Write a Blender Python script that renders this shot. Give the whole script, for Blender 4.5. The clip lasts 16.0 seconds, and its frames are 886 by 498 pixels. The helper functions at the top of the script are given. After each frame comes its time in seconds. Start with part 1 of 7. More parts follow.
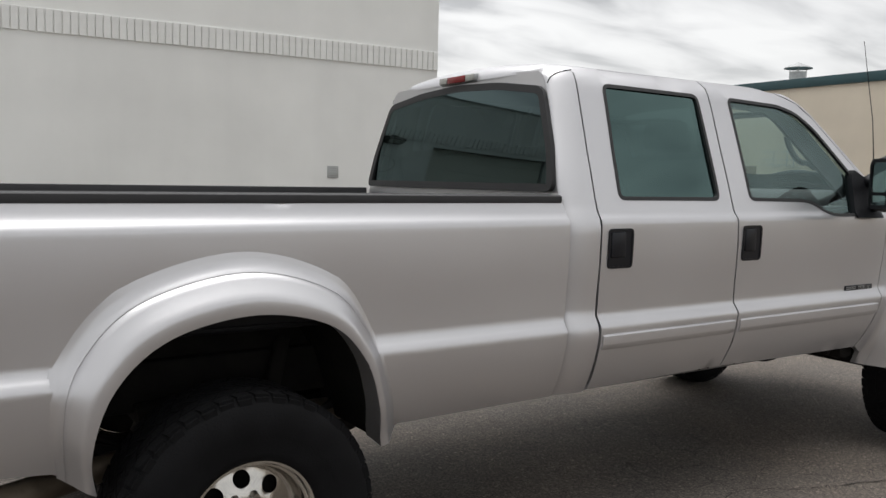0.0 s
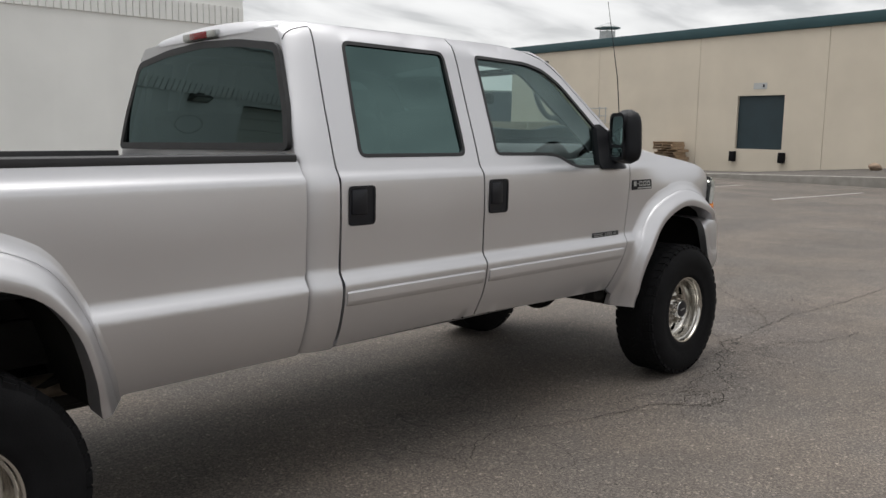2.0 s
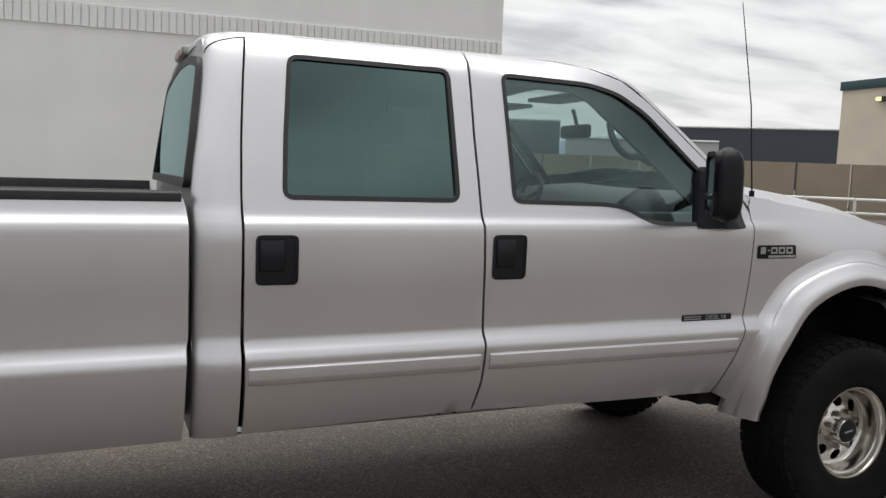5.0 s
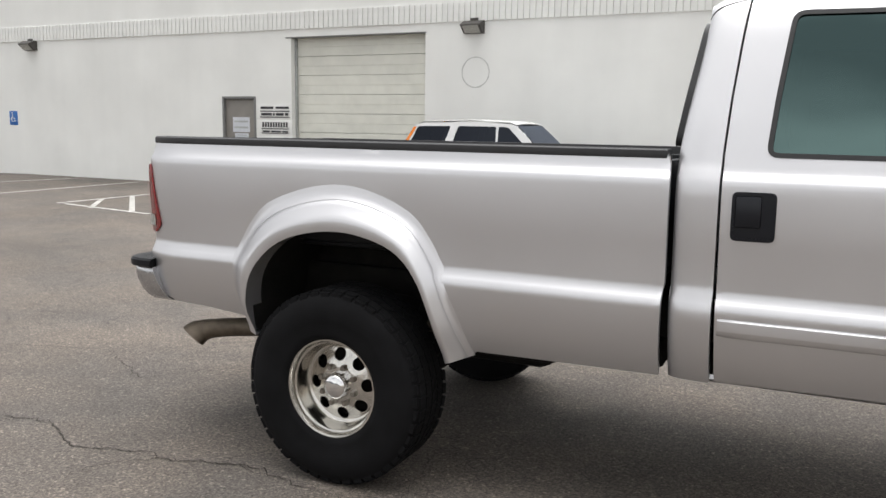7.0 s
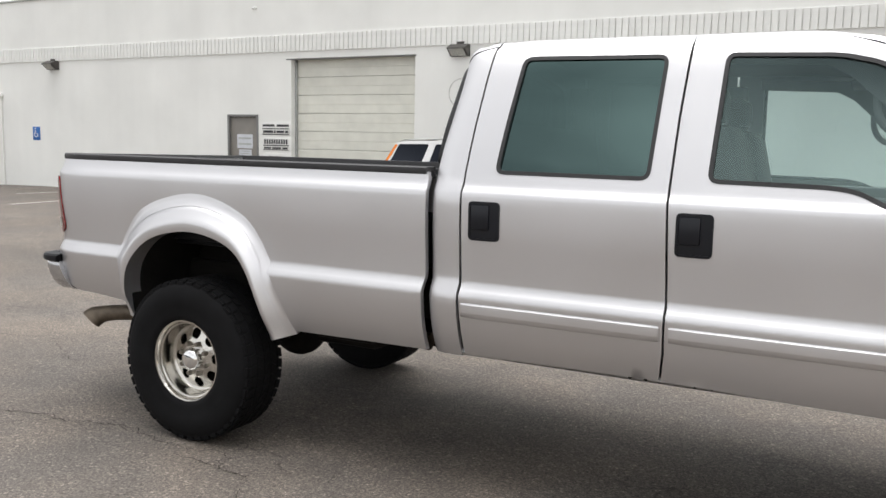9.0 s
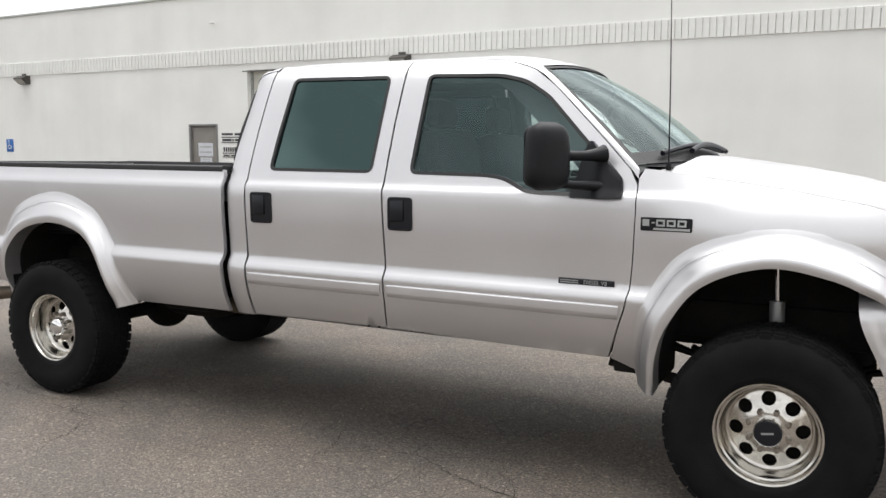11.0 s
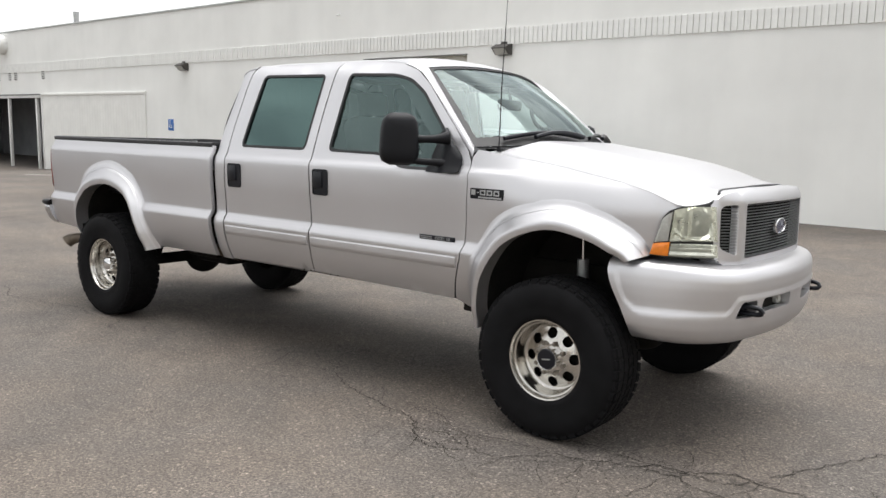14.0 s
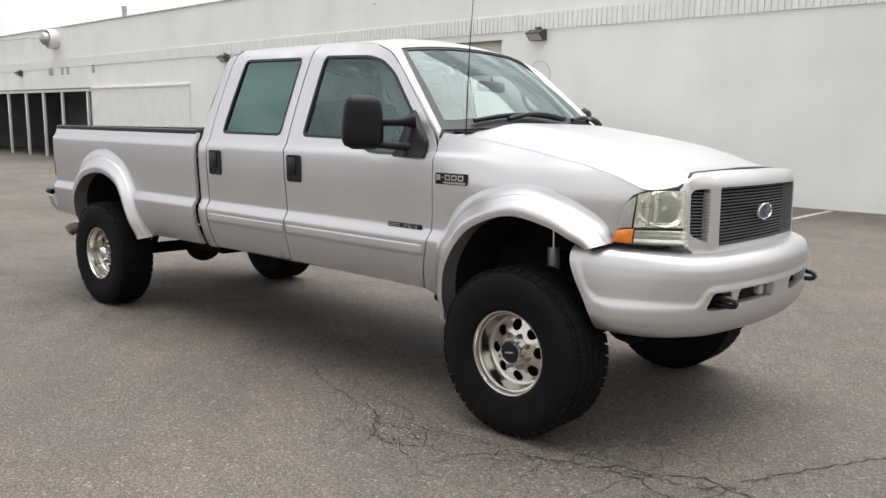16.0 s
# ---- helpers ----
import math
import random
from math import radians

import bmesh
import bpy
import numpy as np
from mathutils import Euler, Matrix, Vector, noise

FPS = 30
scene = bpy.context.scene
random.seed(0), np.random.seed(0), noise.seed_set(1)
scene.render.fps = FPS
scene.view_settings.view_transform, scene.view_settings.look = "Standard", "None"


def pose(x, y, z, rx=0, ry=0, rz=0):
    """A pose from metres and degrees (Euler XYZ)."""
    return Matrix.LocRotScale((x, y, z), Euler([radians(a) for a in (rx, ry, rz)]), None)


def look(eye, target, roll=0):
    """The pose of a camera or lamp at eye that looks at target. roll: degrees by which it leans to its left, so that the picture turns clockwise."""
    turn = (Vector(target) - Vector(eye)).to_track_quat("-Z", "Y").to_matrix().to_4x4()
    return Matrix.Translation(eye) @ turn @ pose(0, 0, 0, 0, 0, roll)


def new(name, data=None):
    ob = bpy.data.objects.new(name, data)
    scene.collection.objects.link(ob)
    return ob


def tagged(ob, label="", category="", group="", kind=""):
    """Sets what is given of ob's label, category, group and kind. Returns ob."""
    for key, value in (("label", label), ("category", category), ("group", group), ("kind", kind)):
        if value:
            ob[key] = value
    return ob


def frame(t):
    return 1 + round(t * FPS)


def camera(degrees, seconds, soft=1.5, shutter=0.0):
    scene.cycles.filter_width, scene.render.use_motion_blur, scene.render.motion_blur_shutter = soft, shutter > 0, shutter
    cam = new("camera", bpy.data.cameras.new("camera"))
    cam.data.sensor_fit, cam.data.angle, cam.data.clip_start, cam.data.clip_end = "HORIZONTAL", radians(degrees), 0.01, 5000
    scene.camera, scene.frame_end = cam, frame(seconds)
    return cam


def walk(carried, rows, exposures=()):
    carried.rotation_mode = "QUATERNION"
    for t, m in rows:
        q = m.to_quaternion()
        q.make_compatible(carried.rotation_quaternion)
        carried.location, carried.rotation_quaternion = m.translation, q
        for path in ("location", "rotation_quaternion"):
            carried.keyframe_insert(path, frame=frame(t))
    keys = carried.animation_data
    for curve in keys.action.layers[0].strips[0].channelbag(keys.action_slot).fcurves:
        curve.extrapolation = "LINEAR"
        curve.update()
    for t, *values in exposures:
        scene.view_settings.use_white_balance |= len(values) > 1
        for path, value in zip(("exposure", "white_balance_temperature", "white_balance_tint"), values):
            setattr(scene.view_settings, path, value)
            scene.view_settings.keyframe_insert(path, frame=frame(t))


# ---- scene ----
cam = camera(56.55, 16.0)
PATH = [
    (0, (-0.908, -3.539, 1.612), (0.183, -1.874, 1.414), 1.6),
    (0.5, (-0.753, -3.692, 1.616), (0.431, -2.097, 1.393), 2.1),
    (1, (-0.685, -3.742, 1.617), (0.595, -2.225, 1.371), 1.3),
    (1.5, (-0.646, -3.769, 1.615), (0.708, -2.322, 1.341), 0.9),
    (2, (-0.593, -3.793, 1.614), (0.799, -2.386, 1.328), 0.7),
    (2.5, (-0.487, -3.786, 1.597), (0.928, -2.409, 1.276), -0.2),
    (3, (-0.19, -3.709, 1.601), (1.189, -2.29, 1.314), 1.6),
    (3.2, (-0.082, -3.69, 1.608), (1.25, -2.225, 1.327), 2.4),
    (5.3, (1.329, -3.839, 1.652), (1.767, -1.904, 1.4), 2.4),
    (5.5, (1.432, -3.872, 1.652), (1.548, -1.899, 1.344), 2.4),
    (6, (1.421, -3.968, 1.613), (1.129, -2.016, 1.288), 1.2),
    (6.5, (1.579, -4.059, 1.595), (0.994, -2.178, 1.243), 1.5),
    (7, (1.877, -4.037, 1.594), (1.056, -2.239, 1.291), 0.8),
    (7.5, (2.227, -3.995, 1.574), (1.29, -2.271, 1.185), 2.7),
    (8, (2.483, -4.08, 1.59), (1.532, -2.355, 1.242), 1.9),
    (8.5, (2.754, -4.173, 1.628), (1.848, -2.418, 1.312), 0.8),
    (9, (3.139, -4.274, 1.636), (2.242, -2.506, 1.372), 1.2),
    (9.5, (3.448, -4.443, 1.647), (2.565, -2.662, 1.424), -0.5),
    (10, (3.807, -4.601, 1.664), (2.981, -2.8, 1.393), -0.6),
    (10.2, (3.974, -4.612, 1.623), (3.161, -2.801, 1.376), -0.8),
    (12.3, (5.665, -4.866, 1.665), (4.516, -3.25, 1.399), 0.8),
    (12.5, (5.795, -4.915, 1.652), (4.619, -3.318, 1.398), 0.6),
    (13, (6.106, -5.01, 1.655), (4.944, -3.414, 1.332), 1.7),
    (13.5, (6.382, -4.896, 1.651), (5.192, -3.313, 1.37), 1.4),
    (14, (6.564, -4.799, 1.656), (5.35, -3.236, 1.365), 1.2),
    (14.5, (6.544, -4.766, 1.657), (5.346, -3.191, 1.37), 0.2),
    (15, (6.611, -4.602, 1.637), (5.397, -3.037, 1.359), -0.1),
    (15.5, (6.782, -4.37, 1.627), (5.522, -2.849, 1.31), 1.7),
    (16, (6.82, -4.333, 1.622), (5.509, -2.856, 1.305), 0.6),
]
EXPOSURES = [(0, 0.17), (0.5, -0.08), (1.5, 0.07), (3.0, 0.24), (4.2, 0.19), (5.5, 0.12), (6.0, 0.38), (6.5, 0.52), (7.0, 0.68), (8.5, 0.82), (10.0, 0.82), (12.5, 0.74), (16, 0.69)]
walk(cam, [(t, look(eye, target, roll)) for t, eye, target, roll in PATH], EXPOSURES)

# ---- sky and sun ----
SUN_EL, SUN_AZ = 82.0, 6.0      # degrees; azimuth clockwise from +y
world = bpy.data.worlds.new("overcast_sky")
scene.world = world
world.use_nodes = True
wt = world.node_tree
wt.nodes.clear()


def wnode(kind, **kw):
    n = wt.nodes.new(kind)
    for k, v in kw.items():
        n.inputs[k].default_value = v
    return n


sky = wnode("ShaderNodeTexSky")
sky.sky_type, sky.sun_disc = "NISHITA", False
sky.sun_elevation, sky.sun_rotation = radians(SUN_EL), radians(SUN_AZ)
sky_bg = wnode("ShaderNodeBackground", Strength=0.06)
wt.links.new(sky.outputs[0], sky_bg.inputs[0])
geo = wnode("ShaderNodeTexCoord")
sep = wnode("ShaderNodeSeparateXYZ")
wt.links.new(geo.outputs["Generated"], sep.inputs[0])
lift = wnode("ShaderNodeMath"); lift.operation = "ADD"; lift.inputs[1].default_value = 0.16
clampz = wnode("ShaderNodeMath"); clampz.operation = "MAXIMUM"; clampz.inputs[1].default_value = 0.0
wt.links.new(sep.outputs[2], clampz.inputs[0])
wt.links.new(clampz.outputs[0], lift.inputs[0])
flat = wnode("ShaderNodeVectorMath"); flat.operation = "DIVIDE"
com = wnode("ShaderNodeCombineXYZ")
for k in range(3):
    wt.links.new(lift.outputs[0], com.inputs[k])
wt.links.new(geo.outputs["Generated"], flat.inputs[0])
wt.links.new(com.outputs[0], flat.inputs[1])
streak = wnode("ShaderNodeMapping"); streak.inputs["Scale"].default_value = (0.72, 1.30, 1.0); streak.inputs["Location"].default_value = (0.3, 0.4, 0.0)
wt.links.new(flat.outputs[0], streak.inputs[0])
n1 = wnode("ShaderNodeTexNoise", Scale=2.6, Detail=5.0, Roughness=0.45, Distortion=0.4)
wt.links.new(streak.outputs[0], n1.inputs["Vector"])
ramp = wnode("ShaderNodeValToRGB")
cr = ramp.color_ramp
cr.elements[0].position, cr.elements[0].color = 0.36, (0.46, 0.465, 0.475, 1)
cr.elements[1].position, cr.elements[1].color = 0.64, (1.16, 1.16, 1.15, 1)
e = cr.elements.new(0.50); e.color = (0.82, 0.82, 0.825, 1)
wt.links.new(n1.outputs[0], ramp.inputs[0])
cloud_bg = wnode("ShaderNodeBackground")
# bright haze along the horizon
veil = wnode("ShaderNodeMapRange"); veil.interpolation_type = "SMOOTHSTEP"
veil.inputs[1].default_value, veil.inputs[2].default_value, veil.inputs[3].default_value, veil.inputs[4].default_value = 0.02, 0.46, 0.30, 1.0
ragged = wnode("ShaderNodeMath"); ragged.operation = "MULTIPLY_ADD"; ragged.inputs[1].default_value = -0.5
shift = wnode("ShaderNodeMath"); shift.operation = "ADD"; shift.inputs[1].default_value = 0.25
wt.links.new(clampz.outputs[0], shift.inputs[0])
wt.links.new(n1.outputs[0], ragged.inputs[0]); wt.links.new(shift.outputs[0], ragged.inputs[2])
wt.links.new(ragged.outputs[0], veil.inputs[0])
hz = wnode("ShaderNodeMix"); hz.data_type = "RGBA"
hz.inputs[6].default_value = (1.15, 1.145, 1.135, 1)
wt.links.new(veil.outputs[0], hz.inputs[0]); wt.links.new(ramp.outputs[0], hz.inputs[7])
# the thinner, brighter cloud stands to the north of the sun
glow_dir = Vector((0.05, 0.34, 0.94)).normalized()
sd = Vector((math.sin(radians(SUN_AZ)) * math.cos(radians(SUN_EL)), math.cos(radians(SUN_AZ)) * math.cos(radians(SUN_EL)), math.sin(radians(SUN_EL))))
near_sun = wnode("ShaderNodeVectorMath"); near_sun.operation = "DOT_PRODUCT"; near_sun.inputs[1].default_value = glow_dir
wt.links.new(geo.outputs["Generated"], near_sun.inputs[0])
glow = wnode("ShaderNodeMapRange"); glow.interpolation_type = "SMOOTHERSTEP"
glow.inputs[1].default_value, glow.inputs[2].default_value, glow.inputs[3].default_value, glow.inputs[4].default_value = 0.35, 1.0, 0.80, 1.42
wt.links.new(near_sun.outputs["Value"], glow.inputs[0])
wt.links.new(glow.outputs[0], cloud_bg.inputs[1])
wt.links.new(hz.outputs[2], cloud_bg.inputs[0])
mixw = wnode("ShaderNodeMixShader", Fac=0.88)
wt.links.new(sky_bg.outputs[0], mixw.inputs[1])
wt.links.new(cloud_bg.outputs[0], mixw.inputs[2])
wout = wnode("ShaderNodeOutputWorld")
wt.links.new(mixw.outputs[0], wout.inputs[0])

sun = new("sun", bpy.data.lights.new("sun", "SUN"))
sun.data.energy, sun.data.angle, sun.data.color = 2.35, radians(62), (1.0, 0.985, 0.965)
sun.matrix_world = look(sd * 50, (0, 0, 0))

# ---- materials ----
def mat(name, color, rough=0.6, metal=0.0, coat=0.0, var=0.0, scale=6.0, bump=0.0, bscale=60.0, spec=0.5, island=0.0, rand=0.0, detail=5.0, stretch=(1, 1, 1), coords="Object"):
    """A principled surface with large-scale colour variation, fine relief and per-piece variation."""
    m = bpy.data.materials.new(name)
    m.use_nodes = True
    t = m.node_tree
    b = t.nodes["Principled BSDF"]
    b.inputs["Base Color"].default_value = (*color, 1)
    b.inputs["Roughness"].default_value = rough
    b.inputs["Metallic"].default_value = metal
    b.inputs["Coat Weight"].default_value = coat
    b.inputs["Coat Roughness"].default_value = 0.06
    b.inputs["Specular IOR Level"].default_value = spec
    tc = t.nodes.new("ShaderNodeTexCoord")
    mp = t.nodes.new("ShaderNodeMapping")
    mp.inputs["Scale"].default_value = stretch
    t.links.new(tc.outputs[coords], mp.inputs["Vector"])
    if var:
        n = t.nodes.new("ShaderNodeTexNoise")
        n.inputs["Scale"].default_value, n.inputs["Detail"].default_value = scale, detail
        t.links.new(mp.outputs[0], n.inputs["Vector"])
        r = t.nodes.new("ShaderNodeMapRange")
        r.inputs[1].default_value, r.inputs[2].default_value = 0.3, 0.7
        r.inputs[3].default_value, r.inputs[4].default_value = 1 - var, 1 + var
        t.links.new(n.outputs[0], r.inputs[0])
        last = r.outputs[0]
        if rand:
            oi = t.nodes.new("ShaderNodeObjectInfo")
            rr = t.nodes.new("ShaderNodeMapRange")
            rr.inputs[3].default_value, rr.inputs[4].default_value = 1 - rand, 1 + rand
            t.links.new(oi.outputs["Random"], rr.inputs[0])
            mm = t.nodes.new("ShaderNodeMath"); mm.operation = "MULTIPLY"
            t.links.new(last, mm.inputs[0]); t.links.new(rr.outputs[0], mm.inputs[1])
            last = mm.outputs[0]
        if island:
            gi = t.nodes.new("ShaderNodeNewGeometry")
            rr = t.nodes.new("ShaderNodeMapRange")
            rr.inputs[3].default_value, rr.inputs[4].default_value = 1 - island, 1 + island
            t.links.new(gi.outputs["Random Per Island"], rr.inputs[0])
            mm = t.nodes.new("ShaderNodeMath"); mm.operation = "MULTIPLY"
            t.links.new(last, mm.inputs[0]); t.links.new(rr.outputs[0], mm.inputs[1])
            last = mm.outputs[0]
        v = t.nodes.new("ShaderNodeVectorMath"); v.operation = "SCALE"
        v.inputs[0].default_value = color
        t.links.new(last, v.inputs["Scale"])
        t.links.new(v.outputs[0], b.inputs["Base Color"])
        r2 = t.nodes.new("ShaderNodeMapRange")
        r2.inputs[3].default_value, r2.inputs[4].default_value = max(rough - 0.08, 0.02), min(rough + 0.08, 1)
        t.links.new(n.outputs[0], r2.inputs[0])
        t.links.new(r2.outputs[0], b.inputs["Roughness"])
    if bump:
        nb = t.nodes.new("ShaderNodeTexNoise")
        nb.inputs["Scale"].default_value, nb.inputs["Detail"].default_value = bscale, 4
        t.links.new(mp.outputs[0], nb.inputs["Vector"])
        bp = t.nodes.new("ShaderNodeBump")
        bp.inputs["Strength"].default_value, bp.inputs["Distance"].default_value = bump, 0.01
        t.links.new(nb.outputs[0], bp.inputs["Height"])
        t.links.new(bp.outputs[0], b.inputs["Normal"])
    return m


def glass(name, tint, ior=1.5, extra=0.0, gain=1.6, sheen=(0.62, 0.95, 0.91)):
    """A thin tinted pane: light passes in the tint, gloss by Fresnel."""
    m = bpy.data.materials.new(name)
    m.use_nodes = True
    t = m.node_tree
    t.nodes.clear()
    o = t.nodes.new("ShaderNodeOutputMaterial")
    tr = t.nodes.new("ShaderNodeBsdfTransparent"); tr.inputs[0].default_value = (*tint, 1)
    gl = t.nodes.new("ShaderNodeBsdfGlossy"); gl.inputs["Roughness"].default_value = 0.01
    gl.inputs[0].default_value = (*sheen, 1)
    lw = t.nodes.new("ShaderNodeLayerWeight"); lw.inputs[0].default_value = 0.5
    fr = t.nodes.new("ShaderNodeMath"); fr.operation = "POWER"; fr.inputs[1].default_value = 5.0
    t.links.new(lw.outputs["Facing"], fr.inputs[0])
    f0 = 2 * ((ior - 1) / (ior + 1)) ** 2   # both faces of the pane
    ad = t.nodes.new("ShaderNodeMath"); ad.operation = "MULTIPLY_ADD"
    ad.inputs[1].default_value, ad.inputs[2].default_value = 1 - f0, f0 * gain + extra
    ad.use_clamp = True
    mx = t.nodes.new("ShaderNodeMixShader")
    t.links.new(fr.outputs[0], ad.inputs[0]); t.links.new(ad.outputs[0], mx.inputs[0])
    t.links.new(tr.outputs[0], mx.inputs[1]); t.links.new(gl.outputs[0], mx.inputs[2])
    t.links.new(mx.outputs[0], o.inputs[0])
    return m


def haze(name, color, cover):
    """A clouded plastic lens: part of it scatters, the rest is clear."""
    m = mat(name, color, 0.22, coat=0.5, var=0.12, scale=25)
    t = m.node_tree
    o = [n for n in t.nodes if n.type == "OUTPUT_MATERIAL"][0]
    b = t.nodes["Principled BSDF"]
    tr = t.nodes.new("ShaderNodeBsdfTransparent"); tr.inputs[0].default_value = (0.95, 0.95, 0.9, 1)
    mx = t.nodes.new("ShaderNodeMixShader"); mx.inputs[0].default_value = cover
    t.links.new(tr.outputs[0], mx.inputs[1]); t.links.new(b.outputs[0], mx.inputs[2]); t.links.new(mx.outputs[0], o.inputs[0])
    return m


def asphalt_mat():
    m = bpy.data.materials.new("worn_asphalt")
    m.use_nodes = True
    t = m.node_tree
    b = t.nodes["Principled BSDF"]
    tc = t.nodes.new("ShaderNodeTexCoord")
    def noise_at(scale, detail=6, rough=0.6):
        n = t.nodes.new("ShaderNodeTexNoise")
        n.inputs["Scale"].default_value, n.inputs["Detail"].default_value, n.inputs["Roughness"].default_value = scale, detail, rough
        t.links.new(tc.outputs["Object"], n.inputs["Vector"])
        return n
    big, mid, fine = noise_at(0.35), noise_at(3.0), noise_at(70, 3, 0.7)
    vor = t.nodes.new("ShaderNodeTexVoronoi"); vor.inputs["Scale"].default_value = 130
    t.links.new(tc.outputs["Object"], vor.inputs["Vector"])
    def rmp(src, lo, hi, a, c):
        r = t.nodes.new("ShaderNodeMapRange")
        r.inputs[1].default_value, r.inputs[2].default_value, r.inputs[3].default_value, r.inputs[4].default_value = lo, hi, a, c
        t.links.new(src, r.inputs[0]); return r.outputs[0]
    def mul(a, c):
        k = t.nodes.new("ShaderNodeMath"); k.operation = "MULTIPLY"
        t.links.new(a, k.inputs[0]); t.links.new(c, k.inputs[1]); return k.outputs[0]
    f = mul(mul(rmp(big.outputs[0], 0.3, 0.7, 0.76, 1.24), rmp(mid.outputs[0], 0.3, 0.7, 0.90, 1.12)),
            mul(rmp(fine.outputs[0], 0.25, 0.75, 0.38, 1.70), rmp(vor.outputs["Color"], 0.0, 1.0, 0.45, 1.55)))
    # crazed patches: thin hairlines where the surface is tired
    warp = t.nodes.new("ShaderNodeVectorMath"); warp.operation = "MULTIPLY_ADD"
    wn = noise_at(2.2, 5, 0.65)
    warp.inputs[1].default_value = (0.35, 0.35, 0.0)
    t.links.new(wn.outputs["Color"], warp.inputs[0]); t.links.new(tc.outputs["Object"], warp.inputs[2])
    craze = t.nodes.new("ShaderNodeTexVoronoi"); craze.feature = "DISTANCE_TO_EDGE"; craze.inputs["Scale"].default_value = 3.4
    t.links.new(warp.outputs[0], craze.inputs["Vector"])
    tired = noise_at(0.55, 3, 0.5)
    hair = t.nodes.new("ShaderNodeMath"); hair.operation = "MAXIMUM"
    t.links.new(rmp(craze.outputs["Distance"], 0.004, 0.016, 0.55, 1.0), hair.inputs[0])
    t.links.new(rmp(tired.outputs[0], 0.56, 0.66, 1.0, 0.0), hair.inputs[1])
    f = mul(f, hair.outputs[0])
    # pale stones in the binder
    st = t.nodes.new("ShaderNodeTexVoronoi"); st.inputs["Scale"].default_value = 75
    t.links.new(tc.outputs["Object"], st.inputs["Vector"])
    sx = t.nodes.new("ShaderNodeSeparateColor")
    t.links.new(st.outputs["Color"], sx.inputs[0])
    f = mul(f, rmp(sx.outputs[0], 0.92, 0.97, 1.0, 1.7))
    hue = t.nodes.new("ShaderNodeMix"); hue.data_type = "RGBA"
    t.links.new(rmp(noise_at(0.8, 4, 0.6).outputs[0], 0.38, 0.62, 0.0, 1.0), hue.inputs[0])
    hue.inputs[6].default_value, hue.inputs[7].default_value = (0.086, 0.075, 0.066, 1), (0.106, 0.088, 0.073, 1)
    v = t.nodes.new("ShaderNodeVectorMath"); v.operation = "SCALE"
    t.links.new(hue.outputs[2], v.inputs[0])
    t.links.new(f, v.inputs["Scale"]); t.links.new(v.outputs[0], b.inputs["Base Color"])
    b.inputs["Roughness"].default_value = 0.85
    bp = t.nodes.new("ShaderNodeBump"); bp.inputs["Strength"].default_value, bp.inputs["Distance"].default_value = 0.55, 0.006
    t.links.new(mul(fine.outputs[0], vor.outputs["Distance"]), bp.inputs["Height"])
    t.links.new(bp.outputs[0], b.inputs["Normal"])
    return m


